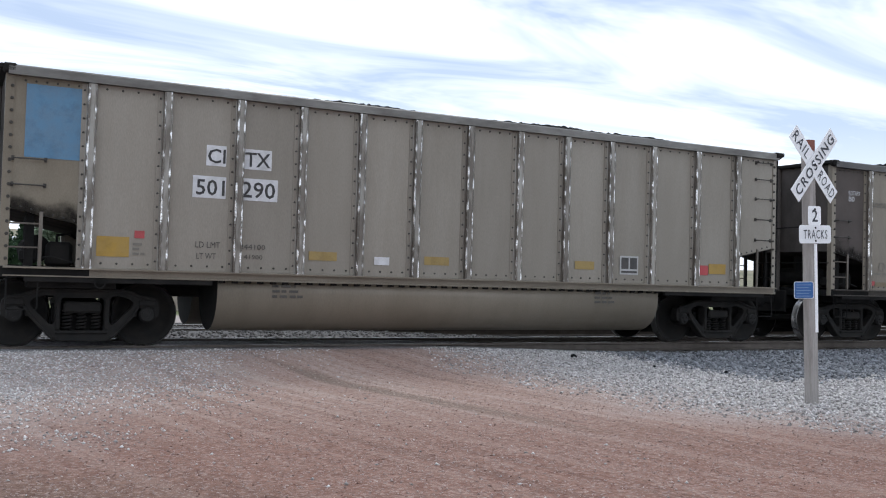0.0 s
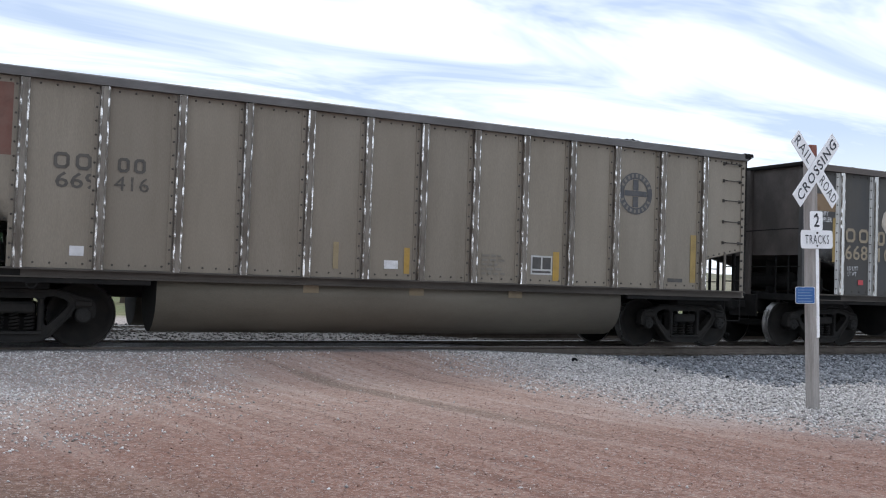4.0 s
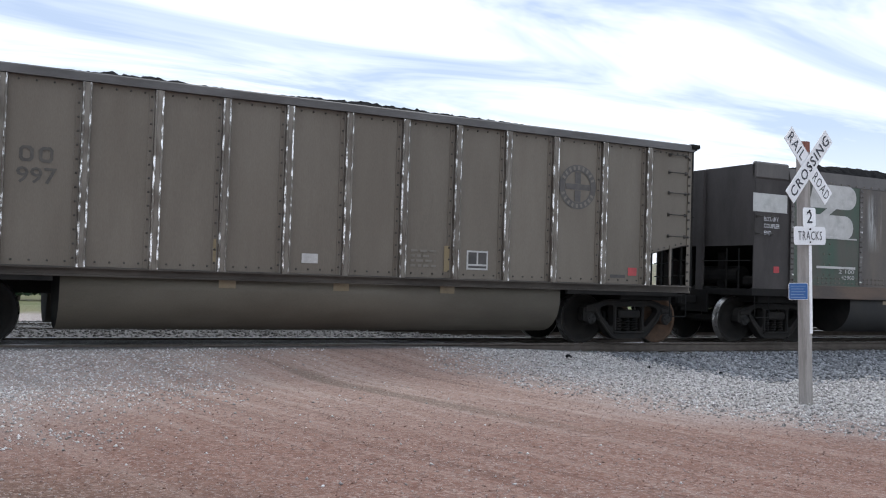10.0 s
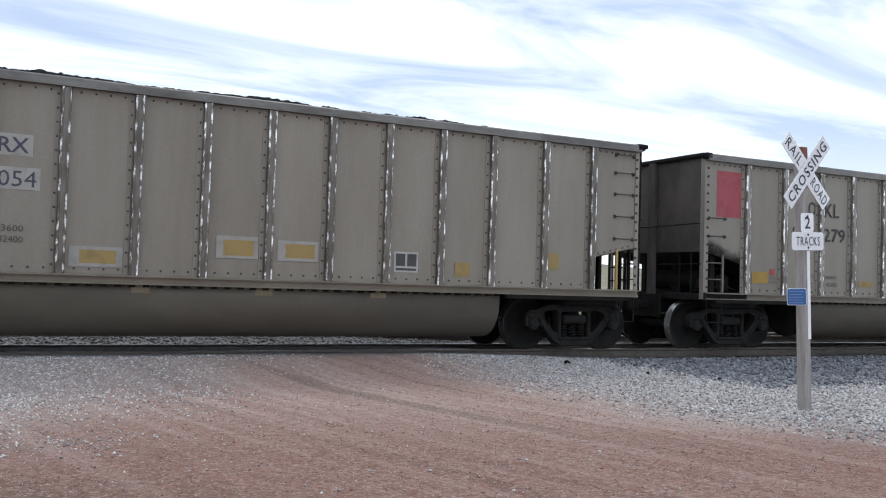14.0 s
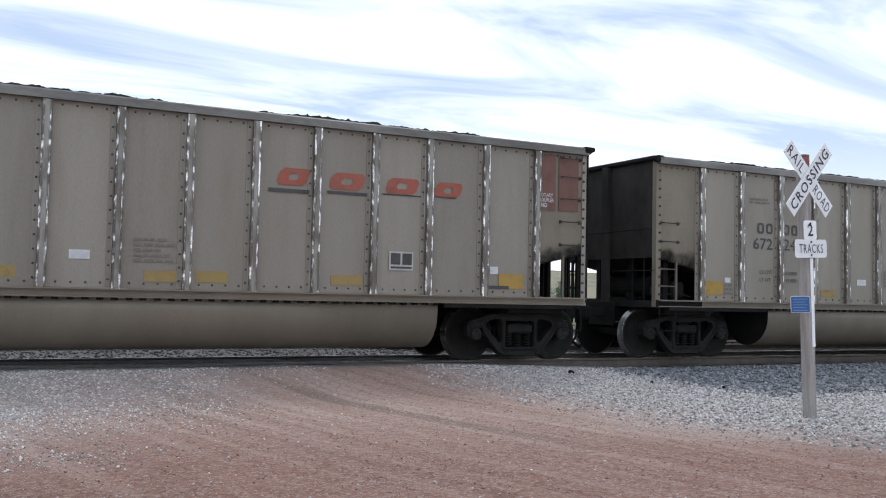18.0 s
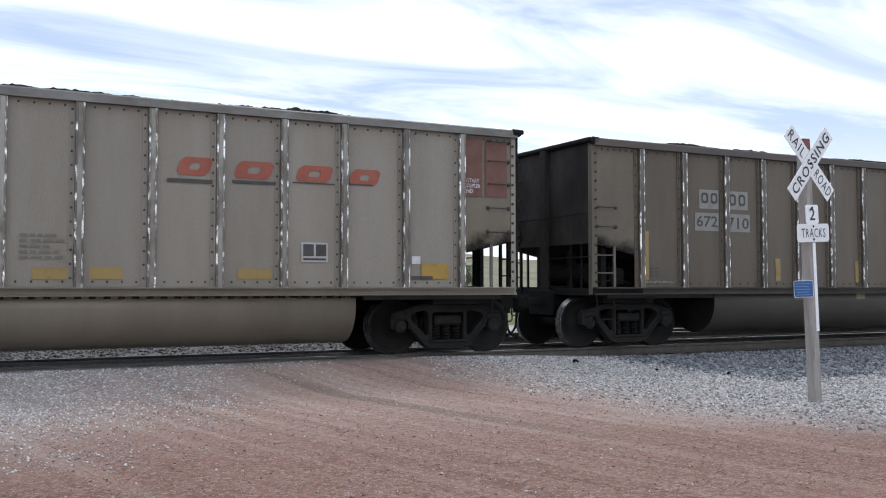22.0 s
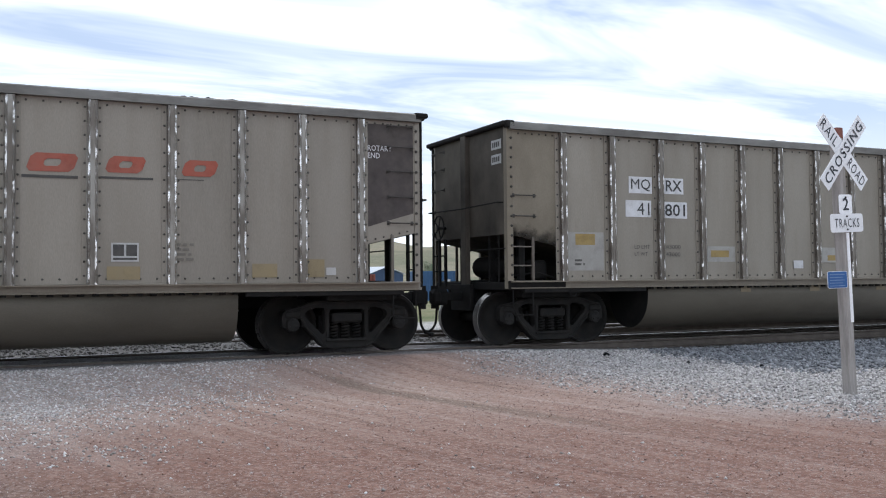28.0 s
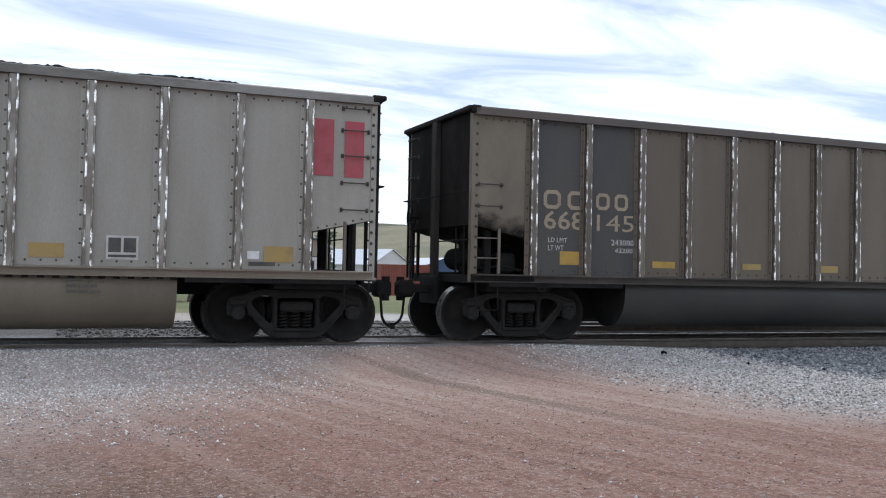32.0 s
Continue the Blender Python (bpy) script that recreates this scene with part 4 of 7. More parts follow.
        for k in range(5):
            bm = bmesh.new()
            pts = [(x0 + w * (0.16 + 0.17 * k + 0.16 * math.cos(a * (1.1 + 0.3 * (k % 3)) + k)), -0.003, z0 + h * (0.48 + (0.28 + 0.05 * (k % 3)) * math.sin(a + 1.7 * k))) for a in [i * 0.3 for i in range(26)]]
            add_tube(bm, pts, 0.006, 4)
            part("sprayed_line", finish("sprayed_line", bm, mat), car, place)
        return
    me = plate(name, polys, mat)
    if kind in ("disc", "ring"):
        bm = bmesh.new()
        bm.from_mesh(me)
        bmesh.ops.remove_doubles(bm, verts=bm.verts, dist=0.0005)
        bm.to_mesh(me)
        bm.free()
    ob = part(name, me, car, place)
    if kind == "lines":
        ob["kind"] = "stuff"


MARKS_0 = [
    ("patch", "BLUE", "", -7.01, 2.67, -6.27, 3.69), ("patch", "WHITE", "", -4.5, 2.75, -4.2, 3.06), ("patch", "WHITE", "", -3.94, 2.74, -3.49, 3.05),
    ("patch", "WHITE", "", -4.69, 2.26, -4.19, 2.59), ("patch", "WHITE", "", -3.99, 2.26, -3.38, 2.6), ("text", "INK", "CI", -4.48, 2.79, -4.21, 3.01),
    ("text", "INK", "TX", -3.91, 2.78, -3.51, 3.0), ("text", "INK", "501", -4.64, 2.3, -4.21, 2.54), ("text", "INK", "290", -3.95, 2.3, -3.42, 2.55),
    ("patch", "YEL", "", -6.02, 1.33, -5.57, 1.62), ("patch", "RED", "", -5.5, 1.61, -5.36, 1.72), ("lines", "FAINT", "", -5.52, 1.35, -5.35, 1.56),
    ("text", "GREY", "LD LMT", -4.62, 1.51, -4.25, 1.6), ("text", "GREY", "LT WT", -4.6, 1.34, -4.31, 1.43),
    ("text", "GREY", "244100", -3.95, 1.51, -3.55, 1.59), ("text", "GREY", "41900", -3.88, 1.36, -3.59, 1.43), ("patch", "YEL2", "", -2.84, 1.38, -2.37, 1.52),
    ("patch", "YEL2", "", -0.81, 1.37, -0.34, 1.51), ("patch", "YEL2", "", 2.25, 1.39, 2.68, 1.54), ("patch", "YEL", "", 5.46, 1.39, 5.9, 1.59),
    ("patch", "WHITE", "", -1.72, 1.34, -1.45, 1.47), ("placard", "INK", "", 3.27, 1.32, 3.7, 1.67), ("patch", "RED", "", 5.23, 1.36, 5.44, 1.55),
]
MARKS_1 = [
    ("text", "WHITE", "ROTARY", -6.75, 3.21, -6.39, 3.31), ("text", "WHITE", "END", -6.75, 3.08, -6.57, 3.18), ("block", "INK2", "", -4.82, 2.26, -4.43, 2.53),
    ("block", "INK2", "", -4, 2.28, -3.62, 2.51), ("text", "INK2", "670", -4.9, 1.95, -4.44, 2.18), ("text", "INK2", "776", -3.97, 1.96, -3.52, 2.19),
    ("text", "GREY", "LD LMT", -4.82, 1.56, -4.48, 1.64), ("text", "GREY", "LT WT", -4.79, 1.42, -4.51, 1.49),
    ("text", "GREY", "243400", -4.01, 1.58, -3.65, 1.65), ("text", "GREY", "42000", -3.96, 1.43, -3.67, 1.5), ("slant", "DULLRED", "", 0.31, 2.67, 0.93, 2.93),
    ("slant", "DULLRED", "", 1.23, 2.64, 1.97, 2.96), ("slant", "DULLRED", "", 2.29, 2.64, 3.07, 2.95), ("slant", "DULLRED", "", 3.42, 2.67, 4.04, 2.93),
    ("patch", "INK2", "", 0.19, 2.55, 0.93, 2.64), ("patch", "INK2", "", 1.21, 2.59, 1.99, 2.67), ("patch", "INK2", "", 2.26, 2.63, 3.07, 2.67),
    ("patch", "INK2", "", 3.36, 2.65, 3.84, 2.67), ("patch", "RED", "", -6.06, 1.26, -5.90, 1.36), ("patch", "YEL4", "", -5.88, 1.24, -5.38, 1.34), ("patch", "YEL4", "", -5.0, 1.25, -4.52, 1.35), ("lines", "FAINT", "", -5.98, 2.98, -5.28, 3.12), ("ring", "FAINT", "", -5.80, 1.58, -5.54, 1.78), ("lines", "FAINT", "", -5.98, 1.50, -5.32, 1.55), ("lines", "FAINT", "", -0.98, 1.45, -0.30, 1.56), ("lines", "FAINT", "", 0.28, 1.50, 0.82, 1.56), ("disc", "FAINT", "", 2.58, 1.84, 2.82, 2.06), ("lines", "FAINT", "", 3.42, 1.46, 3.92, 1.72), ("patch", "YEL4", "", -2.99, 1.25, -2.53, 1.38),
    ("patch", "YEL4", "", -0.8, 1.3, -0.29, 1.42), ("patch", "YEL4", "", 0.25, 1.31, 0.79, 1.44), ("patch", "YEL4", "", 2.49, 1.21, 2.86, 1.34),
    ("patch", "GREY", "", 2.49, 1.50, 2.68, 1.76), ("patch", "GREY", "", 2.70, 1.50, 2.89, 1.76), ("patch", "RED", "", 5.67, 1.31, 5.88, 1.45),
]
MARKS_2 = [
    ("patch", "BRICK", "", -6.96, 2.69, -6.21, 3.69), ("lines", "WHITE", "", -6.77, 2.76, -6.45, 3.01), ("block", "GREY", "", -5.74, 2.56, -5.24, 2.79),
    ("block", "GREY", "", -4.88, 2.57, -4.49, 2.78), ("text", "GREY", "669", -5.71, 2.29, -5.14, 2.52), ("text", "GREY", "416", -4.92, 2.3, -4.43, 2.51),
    ("patch", "WHITE", "", -5.48, 1.34, -5.29, 1.48), ("disc", "SLATE", "", 4.08, 2.54, 4.89, 3.33), ("patch", "YEL2", "", 5.86, 1.29, 6, 2.22),
    ("patch", "YEL", "", 2.66, 1.23, 2.79, 1.75), ("patch", "YEL", "", -0.29, 1.26, -0.19, 1.69), ("patch", "YEL3", "", -1.54, 1.3, -1.45, 1.73),
    ("patch", "WHITE", "", -0.65, 1.33, -0.4, 1.47), ("placard", "INK", "", 2.19, 1.33, 2.64, 1.67), ("lines", "FAINT", "", 1.18, 1.28, 1.69, 1.67),
    ("patch", "INK2", "", 5.3, 1.29, 5.67, 1.36),
]
MARKS_3 = [
    ("patch", "TAN", "", -7.09, 2.93, -6.25, 3.29), ("text", "WHITE", "ROTARY", -6.93, 2.83, -6.51, 2.93), ("text", "WHITE", "COUPLER", -6.93, 2.7, -6.4, 2.8),
    ("text", "WHITE", "END", -6.92, 2.56, -6.71, 2.66), ("patch", "YEL2", "", -6.37, 1.85, -6.27, 2.8), ("block", "CREAM", "", -5.97, 2.3, -5.26, 2.6),
    ("block", "CREAM", "", -4.96, 2.27, -4.41, 2.58), ("text", "CREAM", "668", -5.98, 1.92, -5.27, 2.24), ("text", "CREAM", "104", -4.93, 1.9, -4.22, 2.22),
    ("text", "WHITE", "LD LMT", -5.9, 1.69, -5.57, 1.78), ("text", "WHITE", "LT WT", -5.89, 1.57, -5.62, 1.66),
    ("text", "WHITE", "343500", -4.67, 1.68, -4.24, 1.77), ("text", "WHITE", "42500", -4.61, 1.55, -4.25, 1.63),
    ("blob", "CREAM2", "", -4.83, 2.29, -4.14, 3.11), ("patch", "RED", "", -5.56, 1.38, -5.4, 1.49), ("patch", "YEL", "", -2.8, 1.31, -2.33, 1.43),
    ("patch", "UMBER", "", 2.08, 2.78, 2.93, 3.72), ("patch", "UMBER", "", 3.08, 2.77, 3.93, 3.72), ("patch", "UMBER", "", 4.08, 2.78, 5.02, 3.72),
    ("patch", "UMBER", "", 5.17, 2.78, 6.07, 3.71), ("patch", "YEL", "", 0.28, 1.3, 0.76, 1.42), ("patch", "YEL", "", 3.28, 1.66, 3.76, 1.78), ("bold", "WHITE", "", 2.27, 2.94, 2.81, 3.59),
    ("bold", "WHITE", "", 3.1, 2.93, 3.86, 3.6), ("bold", "WHITE", "", 4.33, 2.93, 4.77, 3.57), ("bold", "WHITE", "", 5.34, 2.93, 5.78, 3.56),
    ("placard", "WHITE", "", 2.28, 1.36, 2.78, 1.73), ("lines", "WHITE2", "", 2.23, 1.83, 2.86, 1.97), ("patch", "WHITE2", "", 3.44, 1.47, 3.56, 1.56),
    ("patch", "WHITE2", "", 5.67, 1.39, 5.85, 1.53), ("patch", "YEL", "", 6.25, 1.98, 6.35, 2.92), ("lines", "WHITE2", "", 6.43, 3.42, 6.97, 3.6),
]
MARKS_4 = [
    ("text", "INK", "FU", -4.52, 2.8, -4.25, 3.0), ("text", "INK", "RX", -3.91, 2.79, -3.55, 2.99), ("text", "INK", "960", -4.73, 2.35, -4.23, 2.56),
    ("text", "INK", "242", -3.92, 2.32, -3.43, 2.55), ("patch", "YELB", "", -6.05, 1.52, -5.61, 1.75), ("patch", "YELB", "", -3.99, 1.33, -3.52, 1.44),
    ("patch", "YELB", "", -1.71, 1.32, -1.25, 1.44), ("patch", "YELB", "", 1.1, 1.31, 1.57, 1.44), ("patch", "YELB", "", 3.32, 1.33, 3.81, 1.46),
    ("patch", "YELB", "", 5.43, 1.51, 5.85, 1.74), ("text", "GREY", "LD LMT", -4.61, 1.71, -4.27, 1.79), ("text", "GREY", "LT WT", -4.61, 1.57, -4.34, 1.64),
    ("text", "GREY", "243700", -3.94, 1.72, -3.56, 1.79), ("text", "GREY", "42300", -3.86, 1.57, -3.6, 1.64), ("placard", "INK", "", 2.23, 1.34, 2.67, 1.68),
    ("lines", "WHITE2", "", 2.11, 1.79, 2.72, 1.92), ("patch", "WHITE2", "", -0.68, 1.36, -0.44, 1.45), ("lines", "FAINT", "", -5.92, 1.35, -5.74, 1.5),
]
MARKS_5 = [
    ("patch", "BRICK", "", -7.03, 2.75, -6.3, 3.76), ("lines", "WHITE2", "", -6.84, 2.76, -6.53, 3.05), ("block", "GREY", "", -5.8, 2.6, -5.22, 2.82),
    ("block", "GREY", "", -4.85, 2.59, -4.41, 2.81), ("text", "GREY", "668", -5.76, 2.27, -5.22, 2.51), ("text", "GREY", "997", -4.88, 2.29, -4.35, 2.52),
    ("patch", "RED", "", -5.52, 1.31, -5.34, 1.47), ("lines", "WHITE2", "", -5.82, 1.29, -5.56, 1.49), ("disc", "SLATE2", "", 4.11, 2.5, 4.96, 3.32),
    ("patch", "WHITE2", "", -0.72, 1.33, -0.45, 1.48), ("placard", "INK", "", 2.25, 1.32, 2.67, 1.65), ("lines", "FAINT", "", 1.18, 1.32, 1.72, 1.65),
    ("patch", "YEL3", "", -2.12, 1.27, -2.02, 1.64), ("patch", "YEL3", "", 1.81, 1.27, 1.91, 1.71), ("patch", "RED", "", 5.74, 1.32, 5.94, 1.47),
    ("patch", "INK2", "", 5.32, 1.27, 5.67, 1.33),
]
MARKS_6 = [
    ("logo", "WHITE2", "", -6, 2.27, -4.24, 3.43), ("patch", "WHITE3", "", -7.26, 2.74, -6.29, 3.12), ("text", "WHITE", "ROTARY", -6.95, 2.55, -6.54, 2.64),
    ("text", "WHITE", "COUPLER", -6.95, 2.41, -6.5, 2.5), ("text", "WHITE", "END", -6.94, 2.27, -6.74, 2.35), ("patch", "RED", "", -6.65, 1.49, -6.49, 1.62),
    ("patch", "WHITE2", "", -5.98, 2.3, -4.8, 2.33), ("patch", "WHITE2", "", -4.54, 2.27, -4.21, 2.3), ("patch", "WHITE2", "", -5.45, 1.63, -4.24, 1.68),
    ("text", "WHITE2", "D LMT", -5.97, 1.52, -5.62, 1.61), ("text", "WHITE2", "T WT", -5.96, 1.4, -5.7, 1.47),
    ("text", "WHITE2", "2 100", -4.77, 1.53, -4.28, 1.62), ("text", "WHITE2", "42900", -4.69, 1.4, -4.28, 1.49),
    ("placard", "WHITE", "", 3.35, 1.32, 3.86, 1.69), ("patch", "WHITE", "", 3.68, 1.65, 3.85, 1.78), ("patch", "CREAM", "", -3.21, 0.88, -2.97, 0.96),
    ("patch", "CREAM", "", -1.17, 0.88, -0.92, 0.96), ("patch", "CREAM", "", 0.97, 0.88, 1.22, 0.96), ("patch", "CREAM", "", 3.07, 0.88, 3.32, 0.96),
    ("lines", "WHITE2", "", 6.37, 3.24, 6.95, 3.43), ("patch", "RED2", "", 6.51, 1.50, 6.62, 1.60), ("lines", "WHITE2", "", 6.28, 1.1, 6.73, 1.17),
]
MARKS_7 = [
    ("patch", "PALEW", "", -4.67, 2.77, -4.17, 3.07), ("patch", "PALEW", "", -3.89, 2.76, -3.4, 3.06), ("patch", "PALEW", "", -4.74, 2.3, -4.15, 2.62),
    ("patch", "PALEW", "", -3.88, 2.29, -3.29, 2.6), ("text", "NAVY", "WF", -4.55, 2.82, -4.21, 3.02), ("text", "NAVY", "RX", -3.84, 2.8, -3.45, 3.01),
    ("text", "NAVY", "972", -4.68, 2.35, -4.19, 2.57), ("text", "NAVY", "054", -3.83, 2.33, -3.34, 2.55), ("patch", "YEL2", "", -5.91, 1.58, -5.48, 1.78),
    ("lines", "GREY", "", -5.92, 1.35, -5.69, 1.51), ("patch", "PALEW", "", -2.88, 1.26, -2.15, 1.55), ("patch", "YEL2", "", -2.74, 1.31, -2.24, 1.5),
    ("patch", "PALEW", "", -0.8, 1.46, -0.15, 1.8), ("patch", "YEL2", "", -0.69, 1.5, -0.22, 1.74), ("patch", "PALEW", "", 0.16, 1.45, 0.83, 1.77),
    ("patch", "YEL2", "", 0.29, 1.5, 0.77, 1.72), ("placard", "INK", "", 2.16, 1.34, 2.6, 1.68), ("patch", "YEL2", "", 3.31, 1.3, 3.6, 1.54),
    ("patch", "YEL2", "", 5.09, 1.49, 5.44, 1.78), ("text", "GREY", "LD LMT", -4.61, 1.72, -4.17, 1.81), ("text", "GREY", "LT WT", -4.51, 1.56, -4.17, 1.65),
    ("text", "GREY", "243600", -3.91, 1.71, -3.48, 1.8), ("text", "GREY", "42400", -3.8, 1.56, -3.48, 1.65),
]
MARKS_8 = [
    ("patch", "RED2", "", -6.94, 2.68, -6.21, 3.61), ("patch", "RED2", "", 6.29, 2.69, 6.63, 3.63), ("patch", "RED2", "", 6.76, 2.69, 7.11, 3.63), ("text", "INK", "NO", -4.58, 2.86, -4.12, 3.16),
    ("text", "INK", "KL", -3.85, 2.85, -3.4, 3.15), ("text", "INK", "964", -4.82, 2.32, -4.14, 2.61), ("text", "INK", "279", -3.88, 2.32, -3.21, 2.61),
    ("patch", "YEL", "", -5.96, 1.38, -5.5, 1.61), ("patch", "RED", "", -5.46, 1.55, -5.33, 1.68), ("patch", "YEL2", "", -2.75, 1.37, -2.3, 1.5),
    ("patch", "YEL2", "", -0.72, 1.37, -0.24, 1.5), ("patch", "YEL2", "", 2.29, 1.37, 2.8, 1.49), ("patch", "YEL", "", 5.51, 1.39, 5.98, 1.61),
    ("text", "GREY", "LD LMT", -4.5, 1.52, -4.14, 1.6), ("text", "GREY", "LT WT", -4.5, 1.34, -4.2, 1.42),
    ("text", "GREY", "243800", -3.86, 1.52, -3.47, 1.59), ("text", "GREY", "42200", -3.79, 1.36, -3.46, 1.44), ("patch", "WHITE", "", -1.64, 1.34, -1.38, 1.48),
    ("placard", "INK", "", 3.34, 1.34, 3.77, 1.68), ("patch", "RED", "", 5.34, 1.58, 5.51, 1.73), ("lines", "FAINT", "", -5.46, 1.37, -5.21, 1.53),
]
MARKS_12 = [
    ("patch", "DULL", "", -4.67, 2.71, -4.17, 3.09), ("patch", "DULL", "", -3.94, 2.72, -3.38, 3.09), ("patch", "DULL", "", -4.79, 2.27, -4.17, 2.63),
    ("patch", "DULL", "", -3.98, 2.27, -3.33, 2.63), ("block", "INK2", "", -4.62, 2.82, -4.2, 3.03), ("block", "INK2", "", -3.89, 2.8, -3.45, 3.03),
    ("text", "INK2", "672", -4.75, 2.35, -4.2, 2.57), ("text", "INK2", "710", -3.94, 2.33, -3.36, 2.56), ("patch", "YEL2", "", -6.09, 1.3, -5.95, 2.23),
    ("patch", "YEL2", "", -2.63, 1.29, -2.49, 1.75), ("patch", "YEL2", "", -0.24, 1.26, -0.13, 1.73), ("patch", "YEL2", "", 2.72, 1.27, 2.89, 1.71),
    ("placard", "INK", "", 2.25, 1.35, 2.7, 1.67), ("lines", "DULL", "", -6.03, 1.23, -5.31, 1.28), ("lines", "GREY", "", -5.92, 1.35, -5.66, 1.55),
    ("patch", "DULL", "", 3.27, 1.66, 3.48, 1.73),
]
MARKS_13 = [
    ("logo", "BLUSH", "", -5.9, 2.58, -4.14, 3.77), ("patch", "DULL", "", -5.99, 2.45, -5.24, 2.47), ("patch", "DULL", "", -4.97, 2.46, -4.17, 2.49),
    ("patch", "DULL", "", -5.96, 1.88, -5.26, 1.91), ("patch", "DULL", "", -5.01, 1.88, -4.17, 1.9), ("patch", "DULL", "", -5.01, 1.32, -4.15, 1.35),
    ("text", "WHITE2", "LD LMT", -5.86, 1.7, -5.5, 1.78), ("text", "WHITE2", "LT WT", -5.85, 1.57, -5.55, 1.65),
    ("text", "WHITE2", "219600", -4.69, 1.71, -4.35, 1.79), ("text", "WHITE2", "43400", -4.67, 1.57, -4.36, 1.65), ("lines", "TAN", "", -5.91, 1.96, -5.33, 2.1),
    ("lines", "TAN", "", -4.85, 1.98, -4.31, 2.14), ("patch", "TEAL2", "", -3.91, 1.86, -3.32, 2.14),
    ("patch", "PINK", "", -3.91, 1.44, -3.74, 1.56), ("patch", "YEL3", "", -3.59, 1.31, -3.46, 1.77), ("patch", "YEL3", "", 0.46, 1.33, 0.6, 1.78),
    ("patch", "YEL3", "", 2.89, 1.32, 3.04, 1.8), ("placard", "WHITE2", "", 3.26, 1.34, 3.81, 1.68), ("patch", "PINK", "", 3.59, 1.63, 3.77, 1.77),
    ("ring", "WHITE2", "", 4.42, 1.84, 4.68, 2.12), ("scrawl", "BLUSH", "", -2.87, 1.3, -2.21, 2.21), ("scrawl", "BLUSH", "", -1.86, 1.29, -1.14, 1.95),
    ("patch", "DULL", "", 6.28, 2.99, 7.13, 3.39), ("lines", "WHITE2", "", 6.44, 2.63, 6.92, 2.87),
]
MARKS_14 = [
    ("block", "GREY", "", -4.26, 2.28, -3.89, 2.49), ("text", "GREY", "522", -4.29, 1.91, -3.81, 2.12), ("patch", "WHITE2", "", -6, 1.26, -5.87, 1.37),
    ("lines", "FAINT", "", -5.88, 1.61, -5.6, 1.77), ("text", "GREY", "671", -5.05, 1.95, -4.62, 2.16), ("block", "GREY", "", -5, 2.31, -4.63, 2.52),
    ("text", "WHITE", "ROTARY", 6.34, 3.28, 6.76, 3.37), ("text", "WHITE", "END", 6.34, 3.16, 6.55, 3.25), ("slant", "LRED", "", 1.3, 2.74, 1.97, 3.0),
    ("slant", "LRED", "", 2.34, 2.76, 2.9, 3.0), ("slant", "LRED", "", 3.41, 2.75, 3.95, 2.99), ("patch", "INK2", "", 1.23, 2.65, 1.96, 2.69),
    ("patch", "INK2", "", 2.25, 2.67, 2.99, 2.7), ("patch", "INK2", "", 3.27, 2.69, 3.72, 2.7), ("placard", "GREY", "", 2.41, 1.48, 2.79, 1.75),
    ("patch", "YEL3", "", 2.35, 1.22, 2.81, 1.41), ("patch", "YEL3", "", 4.45, 1.24, 4.84, 1.45), ("patch", "YEL3", "", 5.19, 1.24, 5.6, 1.52),
    ("patch", "WHITE2", "", 5.63, 1.27, 5.79, 1.39), ("lines", "FAINT", "", 3.31, 1.48, 3.57, 1.77),
]
MARKS_15 = [
    ("patch", "WHITE", "", -4.69, 2.76, -4.16, 3.07), ("patch", "WHITE", "", -3.89, 2.77, -3.42, 3.07), ("patch", "WHITE", "", -4.77, 2.32, -4.19, 2.63),
    ("patch", "WHITE", "", -3.92, 2.31, -3.34, 2.62), ("text", "INK", "MQ", -4.64, 2.8, -4.2, 3.03), ("text", "INK", "RX", -3.84, 2.82, -3.46, 3.03),
    ("text", "INK", "41", -4.51, 2.36, -4.23, 2.59), ("text", "INK", "801", -3.87, 2.35, -3.39, 2.58), ("patch", "PALEW", "", -6.05, 1.33, -5.27, 2.02),
    ("patch", "YEL2", "", -5.88, 1.79, -5.46, 1.99), ("lines", "GREY", "", -5.9, 1.41, -5.69, 1.55), ("patch", "PALEW", "", -2.92, 1.49, -2.18, 1.79),
    ("patch", "YEL2", "", -2.78, 1.58, -2.33, 1.71), ("patch", "PALEW", "", 0.11, 1.48, 0.87, 1.79), ("patch", "YEL2", "", 0.31, 1.52, 0.73, 1.63),
    ("patch", "PALEW", "", 3.15, 1.5, 3.84, 1.78), ("patch", "YEL2", "", 3.33, 1.52, 3.81, 1.65), ("patch", "PALEW", "", 5.17, 1.48, 5.87, 1.93),
    ("patch", "YEL2", "", 5.38, 1.75, 5.81, 1.93), ("placard", "INK", "", 2.29, 1.36, 2.74, 1.74), ("patch", "WHITE", "", -0.64, 1.36, -0.38, 1.52),
    ("text", "GREY", "LD LMT", -4.59, 1.73, -4.24, 1.8), ("text", "GREY", "LT WT", -4.59, 1.6, -4.29, 1.67),
    ("text", "GREY", "243000", -3.93, 1.73, -3.52, 1.81), ("text", "GREY", "43000", -3.87, 1.59, -3.53, 1.67),
]
